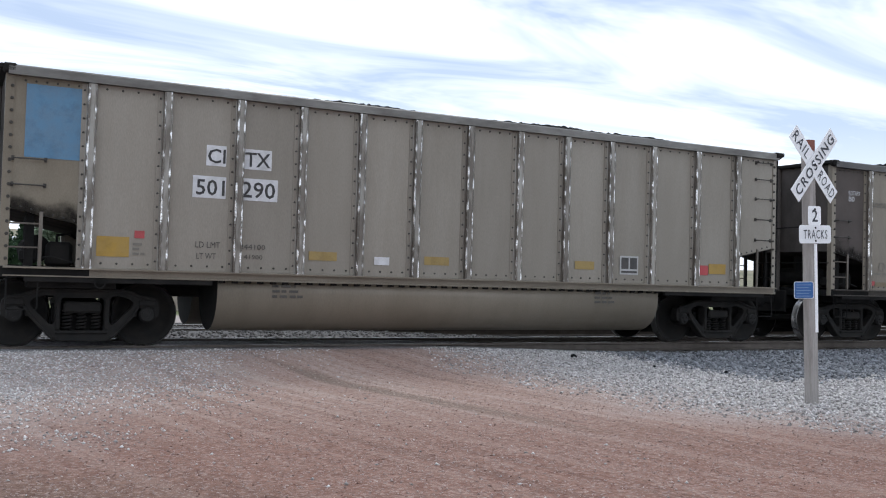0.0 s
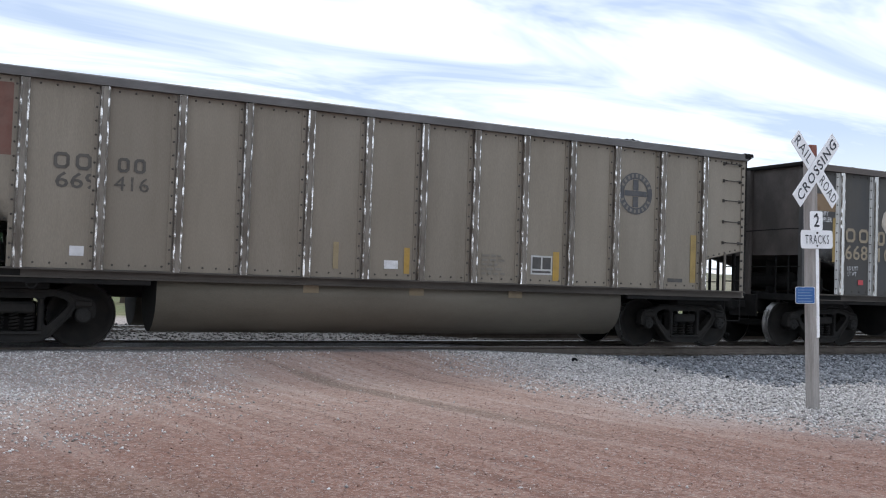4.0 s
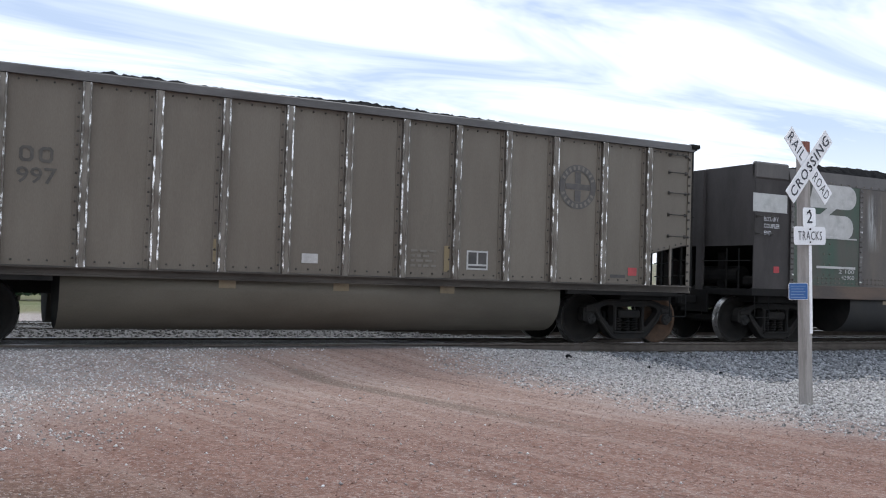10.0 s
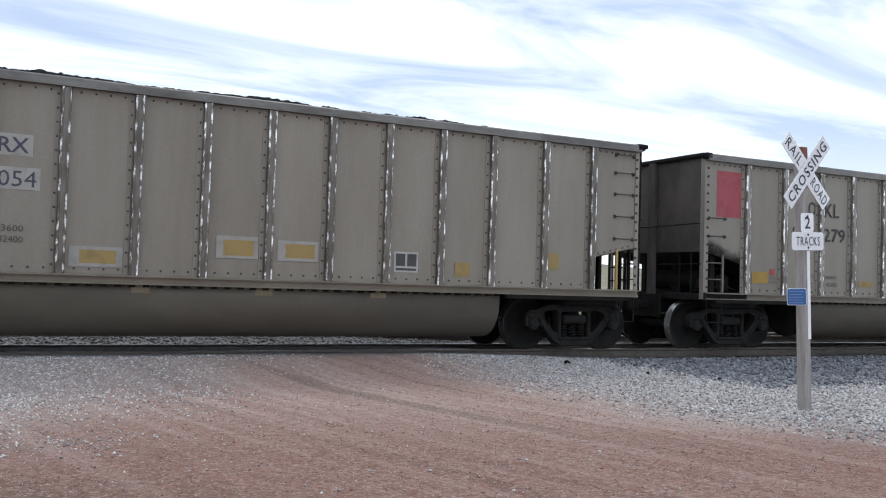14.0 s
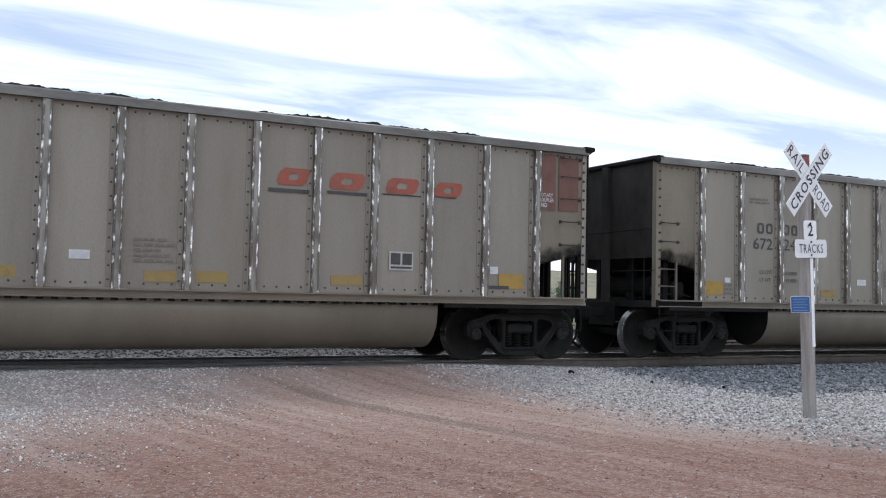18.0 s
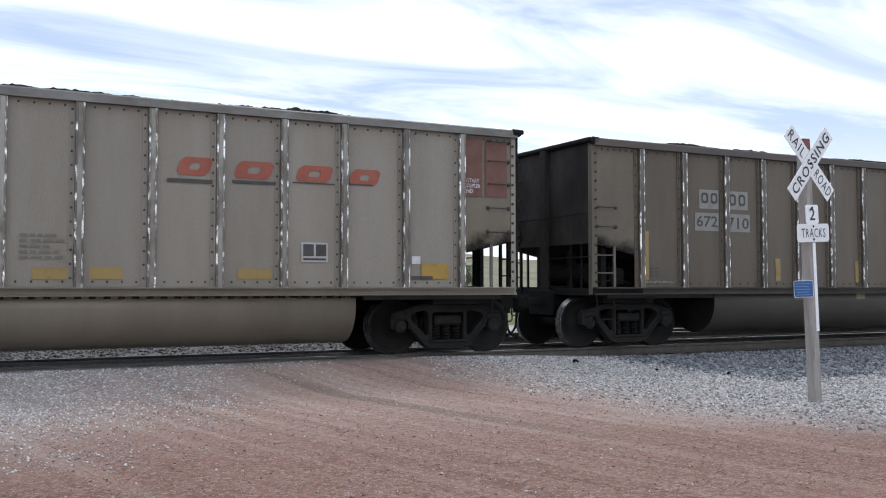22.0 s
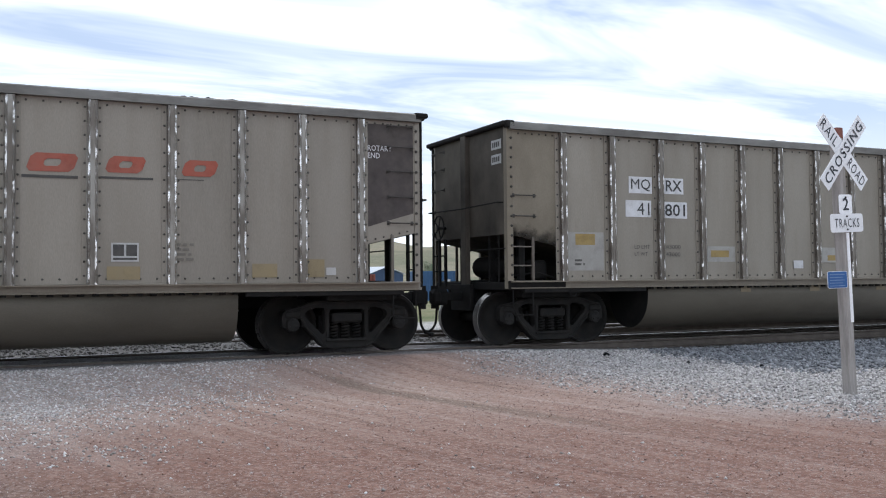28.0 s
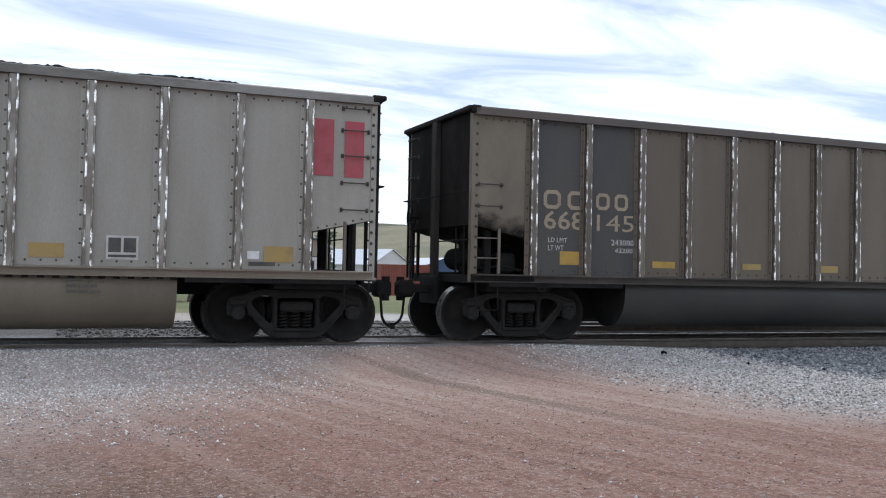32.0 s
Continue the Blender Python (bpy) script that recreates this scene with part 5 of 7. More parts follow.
MARKS_16 = [
    ("text", "INK", "CI", -4.43, 2.7, -4.19, 2.91), ("text", "INK", "TX", -3.93, 2.68, -3.54, 2.91), ("text", "INK", "500", -4.75, 2.26, -4.21, 2.48),
    ("text", "INK", "110", -3.87, 2.24, -3.44, 2.47), ("patch", "YEL", "", -5.98, 1.35, -5.57, 1.54), ("patch", "WHITE", "", -5.5, 1.53, -5.35, 1.65),
    ("lines", "FAINT", "", -5.53, 1.25, -5.3, 1.49), ("text", "GREY", "LD LMT", -4.59, 1.44, -4.23, 1.52), ("text", "GREY", "LT WT", -4.6, 1.23, -4.29, 1.31),
    ("text", "GREY", "244800", -3.92, 1.44, -3.53, 1.52), ("text", "GREY", "41400", -3.86, 1.28, -3.53, 1.35), ("patch", "YEL2", "", -2.83, 1.25, -2.34, 1.44),
    ("patch", "YEL2", "", -0.8, 1.26, -0.34, 1.45), ("patch", "YEL2", "", 2.24, 1.27, 2.7, 1.47), ("patch", "YEL2", "", 5.5, 1.27, 5.95, 1.51),
    ("patch", "WHITE", "", -1.74, 1.28, -1.47, 1.42), ("placard", "INK", "", 3.25, 1.26, 3.69, 1.6), ("lines", "FAINT", "", 0.21, 1.3, 0.71, 1.49),
    ("patch", "RED2", "", 6.21, 2.63, 6.55, 3.51), ("patch", "RED2", "", 6.73, 2.62, 7.04, 3.5), ("patch", "WHITE", "", 5.25, 1.31, 5.43, 1.43),
    ("patch", "INK2", "", 5.27, 1.21, 5.67, 1.27),
]
MARKS_17 = [
    ("block", "CREAM", "", -5.94, 2.29, -5.14, 2.61), ("block", "CREAM", "", -4.91, 2.31, -4.26, 2.6), ("text", "CREAM", "668", -5.93, 1.94, -5.14, 2.26),
    ("text", "CREAM", "145", -4.89, 1.94, -4.13, 2.23), ("text", "WHITE2", "LD LMT", -5.84, 1.72, -5.47, 1.8),
    ("text", "WHITE2", "LT WT", -5.84, 1.58, -5.54, 1.67), ("text", "WHITE2", "243000", -4.59, 1.7, -4.13, 1.8),
    ("text", "WHITE2", "42200", -4.52, 1.57, -4.15, 1.65), ("patch", "YEL", "", -5.61, 1.34, -5.19, 1.57), ("patch", "YEL", "", -3.73, 1.32, -3.25, 1.44),
    ("patch", "YEL2", "", -1.74, 1.33, -1.32, 1.44), ("patch", "YEL2", "", 0.09, 1.31, 0.56, 1.44),
]
MARKS_BN = [
    ("block", "INK2", "", -4.61, 2.56, -4.19, 2.78), ("block", "INK2", "", -3.87, 2.56, -3.47, 2.78), ("num0", "INK2", "", -4.73, 2.23, -4.19, 2.47),
    ("num1", "INK2", "", -3.86, 2.24, -3.32, 2.48), ("text", "GREY", "LD LMT", -4.55, 1.73, -4.2, 1.81), ("text", "GREY", "LT WT", -4.55, 1.57, -4.24, 1.65),
    ("num2", "GREY", "", -3.9, 1.72, -3.49, 1.8), ("num3", "GREY", "", -3.82, 1.57, -3.5, 1.65), ("patch", "YEL", "", -6.02, 1.28, -5.56, 1.55),
    ("patch", "WHITE", "", -5.5, 1.53, -5.35, 1.63), ("patch", "YEL2", "", -2.77, 1.28, -2.31, 1.44), ("patch", "YEL2", "", -0.6, 1.26, -0.13, 1.42),
    ("patch", "YEL2", "", 0.15, 1.27, 0.62, 1.44), ("patch", "YEL2", "", 2.29, 1.28, 2.83, 1.44), ("patch", "WHITE", "", -1.64, 1.56, -1.36, 1.69),
    ("lines", "FAINT", "", -0.76, 1.53, -0.18, 1.92), ("lines", "FAINT", "", -4.82, 3.16, -4.28, 3.3), ("slant", "LRED", "", 1.37, 2.83, 1.9, 3.1),
    ("slant", "LRED", "", 2.23, 2.82, 2.85, 3.09), ("slant", "LRED", "", 3.22, 2.82, 3.83, 3.08), ("slant", "LRED", "", 4.11, 2.81, 4.66, 3.07),
    ("patch", "INK2", "", 1.22, 2.71, 1.89, 2.77), ("patch", "INK2", "", 2.19, 2.74, 2.88, 2.79), ("patch", "INK2", "", 3.15, 2.79, 3.86, 2.81),
    ("patch", "INK2", "", 4.11, 2.81, 4.51, 2.83), ("placard", "INK", "", 3.3, 1.55, 3.74, 1.86), ("lines", "FAINT", "", -5.53, 1.27, -5.26, 1.52),
    ("patch", "BRICK", "", 6.19, 2.72, 6.57, 3.73), ("patch", "BRICK", "", 6.64, 2.73, 7.07, 3.7), ("text", "WHITE", "ROTARY", 6.21, 2.96, 6.51, 3.03),
    ("text", "WHITE", "COUPLER", 6.21, 2.87, 6.53, 2.94), ("text", "WHITE", "END", 6.21, 2.78, 6.39, 2.85), ("patch", "WHITE", "", 5.22, 1.54, 5.38, 1.67),
    ("patch", "YEL", "", 5.4, 1.29, 5.91, 1.55), ("patch", "INK2", "", 5.2, 1.28, 5.61, 1.34),
]



def numbered(rows, numbers):
    out = []
    for r in rows:
        out.append(("text", r[1], numbers[int(r[0][3])], *r[3:]) if r[0].startswith("num") else r)
    return out


def fittings(car, spec, k, body, end, flip, side):
    """What both kinds of car have at their ends and below."""
    part("end_platform", cached("platform", lambda: platform_mesh(GRIME)), car, flip)
    grab = cached("grab", grab_mesh)
    for z in (2.11, 2.53, 2.95, 3.35, 3.69):
        part("grab_iron", grab, car, flip @ pose(LEN - 0.32, -SHEET, z))
        part("grab_iron", grab, car, flip @ pose(-LEN - 0.05, 1.2, z, 0, 0, -90))
    for z in (2.28, 2.64):
        part("grab_iron", grab, car, flip @ pose(-LEN + 0.28, -SHEET, z))
    for sx in (-1, 1):
        part("stirrup_step", cached("step", step_mesh), car, flip @ pose(sx * (LEN - 0.25), -SHEET, SILL - 0.15))
    part("coupler", cached("coupler", coupler_mesh), car, flip @ pose(LEN, 0, 0))
    part("air_hose", cached("hose", hose_mesh), car, flip @ pose(LEN, 0, 0))
    part("roping_ring", cached("ring", ring_mesh), car, flip @ pose(-5.95, -SHEET - 0.02, SILL - 0.22))


def ring_mesh():
    bm = bmesh.new()
    add_tube(bm, [(0.07 * math.cos(a), 0, 0.07 * math.sin(a)) for a in [math.pi * (1 + i / 10) for i in range(11)]], 0.014)
    add_box(bm, -0.1, 0.1, -0.015, 0.02, 0.0, 0.07)
    return finish("roping_ring", bm, GRIME)


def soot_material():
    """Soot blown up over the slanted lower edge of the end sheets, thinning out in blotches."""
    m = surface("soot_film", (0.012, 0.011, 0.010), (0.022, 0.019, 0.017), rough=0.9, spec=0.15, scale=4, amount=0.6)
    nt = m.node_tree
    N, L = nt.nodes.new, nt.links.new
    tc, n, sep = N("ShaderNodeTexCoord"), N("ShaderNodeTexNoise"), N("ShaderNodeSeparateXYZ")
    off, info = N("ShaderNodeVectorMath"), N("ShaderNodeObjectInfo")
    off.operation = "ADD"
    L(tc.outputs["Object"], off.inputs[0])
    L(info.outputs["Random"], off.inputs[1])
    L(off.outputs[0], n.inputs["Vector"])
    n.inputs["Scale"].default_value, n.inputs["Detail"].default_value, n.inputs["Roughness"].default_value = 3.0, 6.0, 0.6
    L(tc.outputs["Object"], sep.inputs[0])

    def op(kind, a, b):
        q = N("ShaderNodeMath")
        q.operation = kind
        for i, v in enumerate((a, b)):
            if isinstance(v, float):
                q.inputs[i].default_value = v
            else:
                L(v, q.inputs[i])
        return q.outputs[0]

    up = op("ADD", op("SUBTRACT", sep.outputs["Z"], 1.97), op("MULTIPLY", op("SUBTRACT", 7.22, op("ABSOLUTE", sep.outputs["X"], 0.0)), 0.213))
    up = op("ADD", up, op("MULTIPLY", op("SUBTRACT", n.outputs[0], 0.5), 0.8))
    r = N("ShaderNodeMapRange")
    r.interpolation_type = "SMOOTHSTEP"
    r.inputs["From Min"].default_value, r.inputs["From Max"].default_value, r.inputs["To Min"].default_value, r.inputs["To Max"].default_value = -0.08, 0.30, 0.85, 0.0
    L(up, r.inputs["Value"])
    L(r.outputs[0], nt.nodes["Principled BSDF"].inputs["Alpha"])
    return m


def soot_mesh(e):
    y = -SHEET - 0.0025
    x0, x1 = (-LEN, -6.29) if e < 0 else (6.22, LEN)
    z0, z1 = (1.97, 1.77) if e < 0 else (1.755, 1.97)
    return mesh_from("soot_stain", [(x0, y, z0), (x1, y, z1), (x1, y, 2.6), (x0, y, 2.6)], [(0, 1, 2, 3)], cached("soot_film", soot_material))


def coal_car(k, spec):
    """One bathtub gondola with its load; spec holds its paint and marks."""
    body = spec.get("body", ALU)
    rib = spec.get("rib", RIB)
    low = spec.get("tub", TUB)
    chord = spec.get("chord", CHORD)
    end = spec.get("end", END)
    car = thing("coal_gondola", pose(k * CAR, YT, ZR))
    tagged(car, spec["label"], "freight car", "coal train")
    twin = spec.get("twin", False)
    pale_body = body in (ALU, ALU_PALE, ALU_LIGHT)
    ledge = ALU_WARM if pale_body else SILL_METAL
    ribs = RIBX_WIDE if twin else RIBX
    lx, rx = [-LEN] + ribs, ribs + [LEN]
    for side, flip in ((0, Matrix.Identity(4)), (1, HALF)):
        for i, (a, b) in enumerate(zip(lx, rx)):
            mat = spec.get("panels", {}).get(i, body) if side == 0 else body
            e = -1 if i == 0 else 1 if i == 13 else 0
            part("side_panel", cached(("panel", i, mat.name, twin), lambda: panel_mesh(a, b, mat, e)), car, flip)
        for i, x in enumerate(ribs):
            rm = spec.get("ribs", {}).get(i, rib)
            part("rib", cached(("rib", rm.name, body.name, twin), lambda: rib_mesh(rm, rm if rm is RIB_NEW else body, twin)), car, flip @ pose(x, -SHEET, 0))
        part("top_chord", cached(("chord", chord.name), lambda: chord_mesh(chord)), car, flip)
        part("side_sill", cached(("sill", ledge.name), lambda: sill_mesh(ledge)), car, flip)
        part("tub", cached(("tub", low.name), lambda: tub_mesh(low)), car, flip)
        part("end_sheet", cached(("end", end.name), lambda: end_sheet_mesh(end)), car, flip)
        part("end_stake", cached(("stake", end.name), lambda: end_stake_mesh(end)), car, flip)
        part("end_chord", cached("end_chord", end_chord_mesh), car, flip)
        for bn, bd in cached("struts", end_braces):
            part(bn, bd, car, flip)
        part("end_rail", cached("end_rail", end_rail_mesh), car, flip)
        part("bolster_beam", cached("bbeam", lambda: box_mesh("bolster_beam", 4.35, 6.95, -SHEET - 0.035, -SHEET + 0.05, SILL - 0.215, SILL - 0.142, GRIME, 0.008)), car, flip)
        part("bolster_beam", cached("bbeam2", lambda: box_mesh("bolster_beam", -6.95, -4.35, -SHEET - 0.035, -SHEET + 0.05, SILL - 0.215, SILL - 0.142, GRIME, 0.008)), car, flip)
        if side == 0 or k in (2, 3, 4, 5):
            part("brake_reservoir", cached("air", air_gear_mesh), car, flip)
        corner = spec.get("panels", {}).get(0, body)
        corner = body if corner in (OXBLOOD, DARKBAY) else corner
        part("corner_post", cached(("corner", body.name), lambda: corner_post_mesh(body)), car, flip @ pose(LEN, -SHEET - 0.002, 0))
        part("corner_post", cached(("corner", corner.name), lambda: corner_post_mesh(corner)), car, flip @ pose(-LEN, -SHEET - 0.002, 0) @ Matrix.Diagonal((-1, 1, 1, 1)))
        steel = corner if corner is YELBAY else RIB_DARK
        stile = cached(("stile", steel.name), lambda: box_mesh("ladder_stile", -0.025, 0.025, -0.02, 0.02, SILL, 1.92, steel, 0.004))
        rung = cached(("rung", steel.name), lambda: box_mesh("ladder_rung", -0.22, 0.22, -0.012, 0.012, -0.012, 0.012, steel, 0.004))
        for sx in (-1, 1):
            part("ladder_stile", stile, car, flip @ pose(sx * (LEN - 0.46), -SHEET, 0))
            for z in (1.42, 1.75) if sx < 0 else ():
                part("ladder_rung", rung, car, flip @ pose(sx * (LEN - 0.24), -SHEET, z))
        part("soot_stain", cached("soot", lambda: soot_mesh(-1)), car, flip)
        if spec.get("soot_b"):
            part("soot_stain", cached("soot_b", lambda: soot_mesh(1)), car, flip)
        fittings(car, spec, k, body, end, flip, side)
    part("riveting", cached(("bolts", twin), lambda: bolt_heads(ribs, (-0.102, 0.102) if twin else (-0.102,))), car)["kind"] = "stuff"
    if pale_body:
        part("toothed_strip", cached("tub_clips", tub_clips), car)["kind"] = "stuff"
    part("brake_wheel", cached("brake_wheel", brake_wheel_mesh), car, pose(-LEN - 0.20, 0.95, 2.2, 0, 0, 180))
    part("coal_load", coal_mesh(k, TOP, spec.get("heap", 0.0)), car, None, "heaped black coal")
    for z in spec.get("end_patches", ()):
        part("number_patch", plate("number_patch", [quad(-0.18, z, 0.18, z + 0.17)], ink("WHITE3")), car, pose(-LEN - 0.052, -1.14, 0, 0, 0, -90))
        part("number_bar", plate("number_bar", [quad(-0.14 + 0.07 * i, z + 0.04, -0.09 + 0.07 * i, z + 0.13) for i in range(4)], ink("GREY")), car, pose(-LEN - 0.056, -1.14, 0, 0, 0, -90))
    build_truck(car, -TC, spec.get("rust_a", ()))
    build_truck(car, TC, spec.get("rust_b", ()))
    for i, row in enumerate(spec.get("marks", ())):
        add_mark(car, *row, lift=0.0005 * i)
    for x0, x1 in spec.get("tub_patches", ()):
        add_mark(car, "patch", "YEL4", "", x0, 0.90, x1, 1.02, -1.452)
    for x0, x1 in spec.get("tub_lines", ()):
        add_mark(car, "lines", "GREY", "", x0, 0.76, x1, 1.0, -1.452)
    return car


def slope_sheet_mesh():
    """The floor that slopes down and inward below the end of the steel car."""
    bm = bmesh.new()
    v = [bm.verts.new(p) for p in [(-LEN + 0.03, -SHEET + 0.03, 2.05), (-LEN + 0.03, SHEET - 0.03, 2.05), (-5.2, SHEET - 0.03, 1.12), (-5.2, -SHEET + 0.03, 1.12)]]
    bm.faces.new(v)
    bmesh.ops.solidify(bm, geom=list(bm.faces), thickness=0.02)
    return finish("slope_sheet", bm, GRIME)


def steel_car(k, spec):
    """The older riveted steel gondola: smooth deep sides, seams of rivets, a band along the top."""
    car = thing("coal_gondola", pose(k * CAR, YT, ZR))
    tagged(car, spec["label"], "freight car", "coal train")
    seams = [-6.17, -4.07, -2.03, 0.02, 1.98, 3.94, 5.95]
    xs = [-LEN] + seams + [LEN]
    for side, flip in ((0, Matrix.Identity(4)), (1, HALF)):
        for i, (a, b) in enumerate(zip(xs, xs[1:])):
            mat = GREENBAY if i == 1 and side == 0 else SCUFFED if 1 < i < 7 else STEEL_SOOT if i == 0 else STEEL_DARK
            y = 0.0 if i in (0, 7) else -0.04
            part("side_panel", box_mesh("side_panel", a + 0.004, b - 0.004, -SHEET + y, -SHEET + 0.02, 1.0 if i in (0, 7) else 1.26, 3.42, mat), car, flip)
        for x in seams:
            part("seam_strip", cached("seam", lambda: box_mesh("seam_strip", -0.045, 0.045, -SHEET - 0.056, -SHEET - 0.03, 1.3, 3.40, STEEL_DARK, 0.004)), car, flip @ pose(x, 0, 0))
        bm = bmesh.new()
        extrude_profile(bm, [(-SHEET - 0.05, 3.422), (-SHEET + 0.03, 3.422), (-SHEET + 0.10, 3.69), (-SHEET + 0.02, 3.70)], -6.24, 6.24)
        part("top_band", finish("top_band", bm, STEEL_DARK), car, flip)
        for a, b in ((-LEN, -6.242), (6.242, LEN)):
            part("top_corner", box_mesh("top_corner", a, b, -SHEET - 0.02, -SHEET + 0.10, 3.422, 3.775, STEEL_DARK, 0.035), car, flip)
        part("side_sill", cached("deep_sill", lambda: box_mesh("side_sill", -6.24, 6.24, -SHEET - 0.06, -SHEET + 0.02, 0.98, 1.258, RUSTSILL, 0.006)), car, flip)
        part("tub", cached(("tub", TUBDARK.name), lambda: tub_mesh(TUBDARK)), car, flip)
        part("end_sheet", cached("steel_end", lambda: box_mesh("end_sheet", -LEN, -LEN + 0.02, -SHEET, SHEET, 2.04, 3.72, STEEL_SOOT)), car, flip)
        part("slope_sheet", cached("steel_slope", slope_sheet_mesh), car, flip)
        for i, (bn, bd) in enumerate(cached("struts", end_braces)):
            if i != 3:
                part(bn, bd, car, flip)
        part("brake_reservoir", cached("air", air_gear_mesh), car, flip)
        part("end_stake", cached("steel_stake", lambda: box_mesh("end_stake", -LEN - 0.09, -LEN, -0.1, 0.1, 0.98, 3.7, STEEL_SOOT, 0.015)), car, flip)
        fittings(car, spec, k, STEEL_DARK, STEEL_DARK, flip, side)
        pts = [(x + s, -SHEET - 0.056, 1.36 + 0.11 * i) for x in seams for s in (-0.02, 0.02) for i in range(19)]
        part("riveting", mesh_from("riveting", *stud_row(pts, 0.020, 0.018), RIVET_GLINT), car, flip)["kind"] = "stuff"
        pts = []
        for a, b in zip(seams, seams[1:]):
            m = (a + b) / 2
            pts += [(m + s, -SHEET - 0.04, 1.5 + 0.22 * i) for s in (-0.09, 0.09) for i in range(10)]
            pts += [(a + 0.12 + (b - a - 0.24) * i / 14, -SHEET - 0.04, z) for i in range(15) for z in (1.32, 1.42)]
        pts += [(-6.15 + i * 0.24, -SHEET - 0.05, 3.46) for i in range(52)]
        part("riveting", mesh_from("riveting", *stud_row(pts, 0.019, 0.016), RIB_DARK), car, flip)["kind"] = "stuff"
    part("brake_wheel", cached("brake_wheel", brake_wheel_mesh), car, pose(-LEN - 0.20, 0.95, 2.2, 0, 0, 180))
    part("coal_load", coal_mesh(k, 3.66, 0.19, 1.6), car, None, "heaped black coal")
    build_truck(car, -TC)
    build_truck(car, TC, (1,))
    for i, row in enumerate(spec["marks"]):
        add_mark(car, *row, lift=0.0005 * i, y=-1.452 if row[6] < 1.0 else -SHEET - 0.05 if row[3] > -6.17 and row[5] < 6.0 else -SHEET)
    return car


def streaked(name, base, dirt, streak):
    """Dull paint with pale rubbed streaks high on the sheet."""
    m = surface(name, base, dirt, rough=0.52, scale=1.1, stretch=(1.5, 1.5, 0.5), amount=0.75, streak=0.25)
    nt = m.node_tree
    N, L = nt.nodes.new, nt.links.new
    b = nt.nodes["Principled BSDF"]
    old = b.inputs["Base Color"].links[0].from_socket
    tc, mp, n = N("ShaderNodeTexCoord"), N("ShaderNodeMapping"), N("ShaderNodeTexNoise")
    mp.inputs["Scale"].default_value = (3.2, 1, 0.28)
    L(tc.outputs["Object"], mp.inputs[0])
    L(mp.outputs[0], n.inputs["Vector"])
    n.inputs["Scale"].default_value, n.inputs["Detail"].default_value, n.inputs["Roughness"].default_value = 1.6, 7.0, 0.7
    sep, hi, lo = N("ShaderNodeSeparateXYZ"), N("ShaderNodeMapRange"), N("ShaderNodeMapRange")
    L(tc.outputs["Object"], sep.inputs[0])
    for q, a, c in ((hi, 2.0, 2.7), (lo, 3.35, 3.0)):
        q.inputs["From Min"].default_value, q.inputs["From Max"].default_value = a, c
        L(sep.outputs["Z"], q.inputs["Value"])
    cut = N("ShaderNodeMapRange")
    cut.inputs["From Min"].default_value, cut.inputs["From Max"].default_value, cut.inputs["To Max"].default_value = 0.46, 0.60, 0.85
    L(n.outputs[0], cut.inputs["Value"])
    m1, m2, mix = N("ShaderNodeMath"), N("ShaderNodeMath"), N("ShaderNodeMix")
    m1.operation = m2.operation = "MULTIPLY"
    L(cut.outputs[0], m1.inputs[0]), L(hi.outputs[0], m1.inputs[1])
    L(m1.outputs[0], m2.inputs[0]), L(lo.outputs[0], m2.inputs[1])
    # two rubbed bands on every sheet
    shift, fold, band, m3 = N("ShaderNodeMath"), N("ShaderNodeMath"), N("ShaderNodeMapRange"), N("ShaderNodeMath")
    shift.inputs[1].default_value = 3.62
    L(sep.outputs["X"], shift.inputs[0])
    fold.operation, m3.operation, fold.inputs[1].default_value = "PINGPONG", "MULTIPLY", 0.51
    L(shift.outputs[0], fold.inputs[0])
    band.inputs["From Min"].default_value, band.inputs["From Max"].default_value = 0.26, 0.08
    L(fold.outputs[0], band.inputs["Value"])
    L(m2.outputs[0], m3.inputs[0]), L(band.outputs[0], m3.inputs[1])
    mix.data_type = "RGBA"
    L(m3.outputs[0], mix.inputs["Factor"]), L(old, mix.inputs["A"])
    mix.inputs["B"].default_value = (*streak, 1)
    L(mix.outputs["Result"], b.inputs["Base Color"])
    return m


# These two tones hold soot and the shade of the gap-facing ends.
END = surface("sooty_shaded_end_sheet", (0.105, 0.091, 0.083), (0.048, 0.043, 0.040), rough=0.85, spec=0.2, scale=1.2, stretch=(1, 1, 0.6), amount=0.8)
END_SOOT_SHADE = surface("sooty_shaded_black_end", (0.050, 0.045, 0.042), (0.020, 0.0185, 0.0175), rough=0.9, spec=0.12, scale=1.2, stretch=(1, 1, 0.6), amount=0.8)
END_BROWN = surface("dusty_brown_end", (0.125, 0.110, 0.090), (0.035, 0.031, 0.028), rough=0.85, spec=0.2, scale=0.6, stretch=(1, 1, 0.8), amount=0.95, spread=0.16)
END_YEL = surface("sooty_yellow_end", (0.30, 0.215, 0.085), (0.045, 0.038, 0.036), rough=0.8, spec=0.25, scale=0.55, stretch=(1, 1, 0.8), amount=0.97, spread=0.16)
OXBLOOD = surface("faded_maroon", (0.205, 0.060, 0.085), (0.145, 0.052, 0.066), rough=0.65, scale=1.2, stretch=(1.5, 1.5, 0.4), amount=0.7)
DARKBAY = surface("dark_brown_bay", (0.070, 0.055, 0.048), (0.05, 0.04, 0.036), rough=0.7, scale=1.2, amount=0.6)
SLATEBAY = surface("dark_slate_bay", (0.052, 0.053, 0.055), (0.085, 0.075, 0.062), rough=0.7, scale=1.2, stretch=(1.5, 1.5, 0.4), amount=0.6)
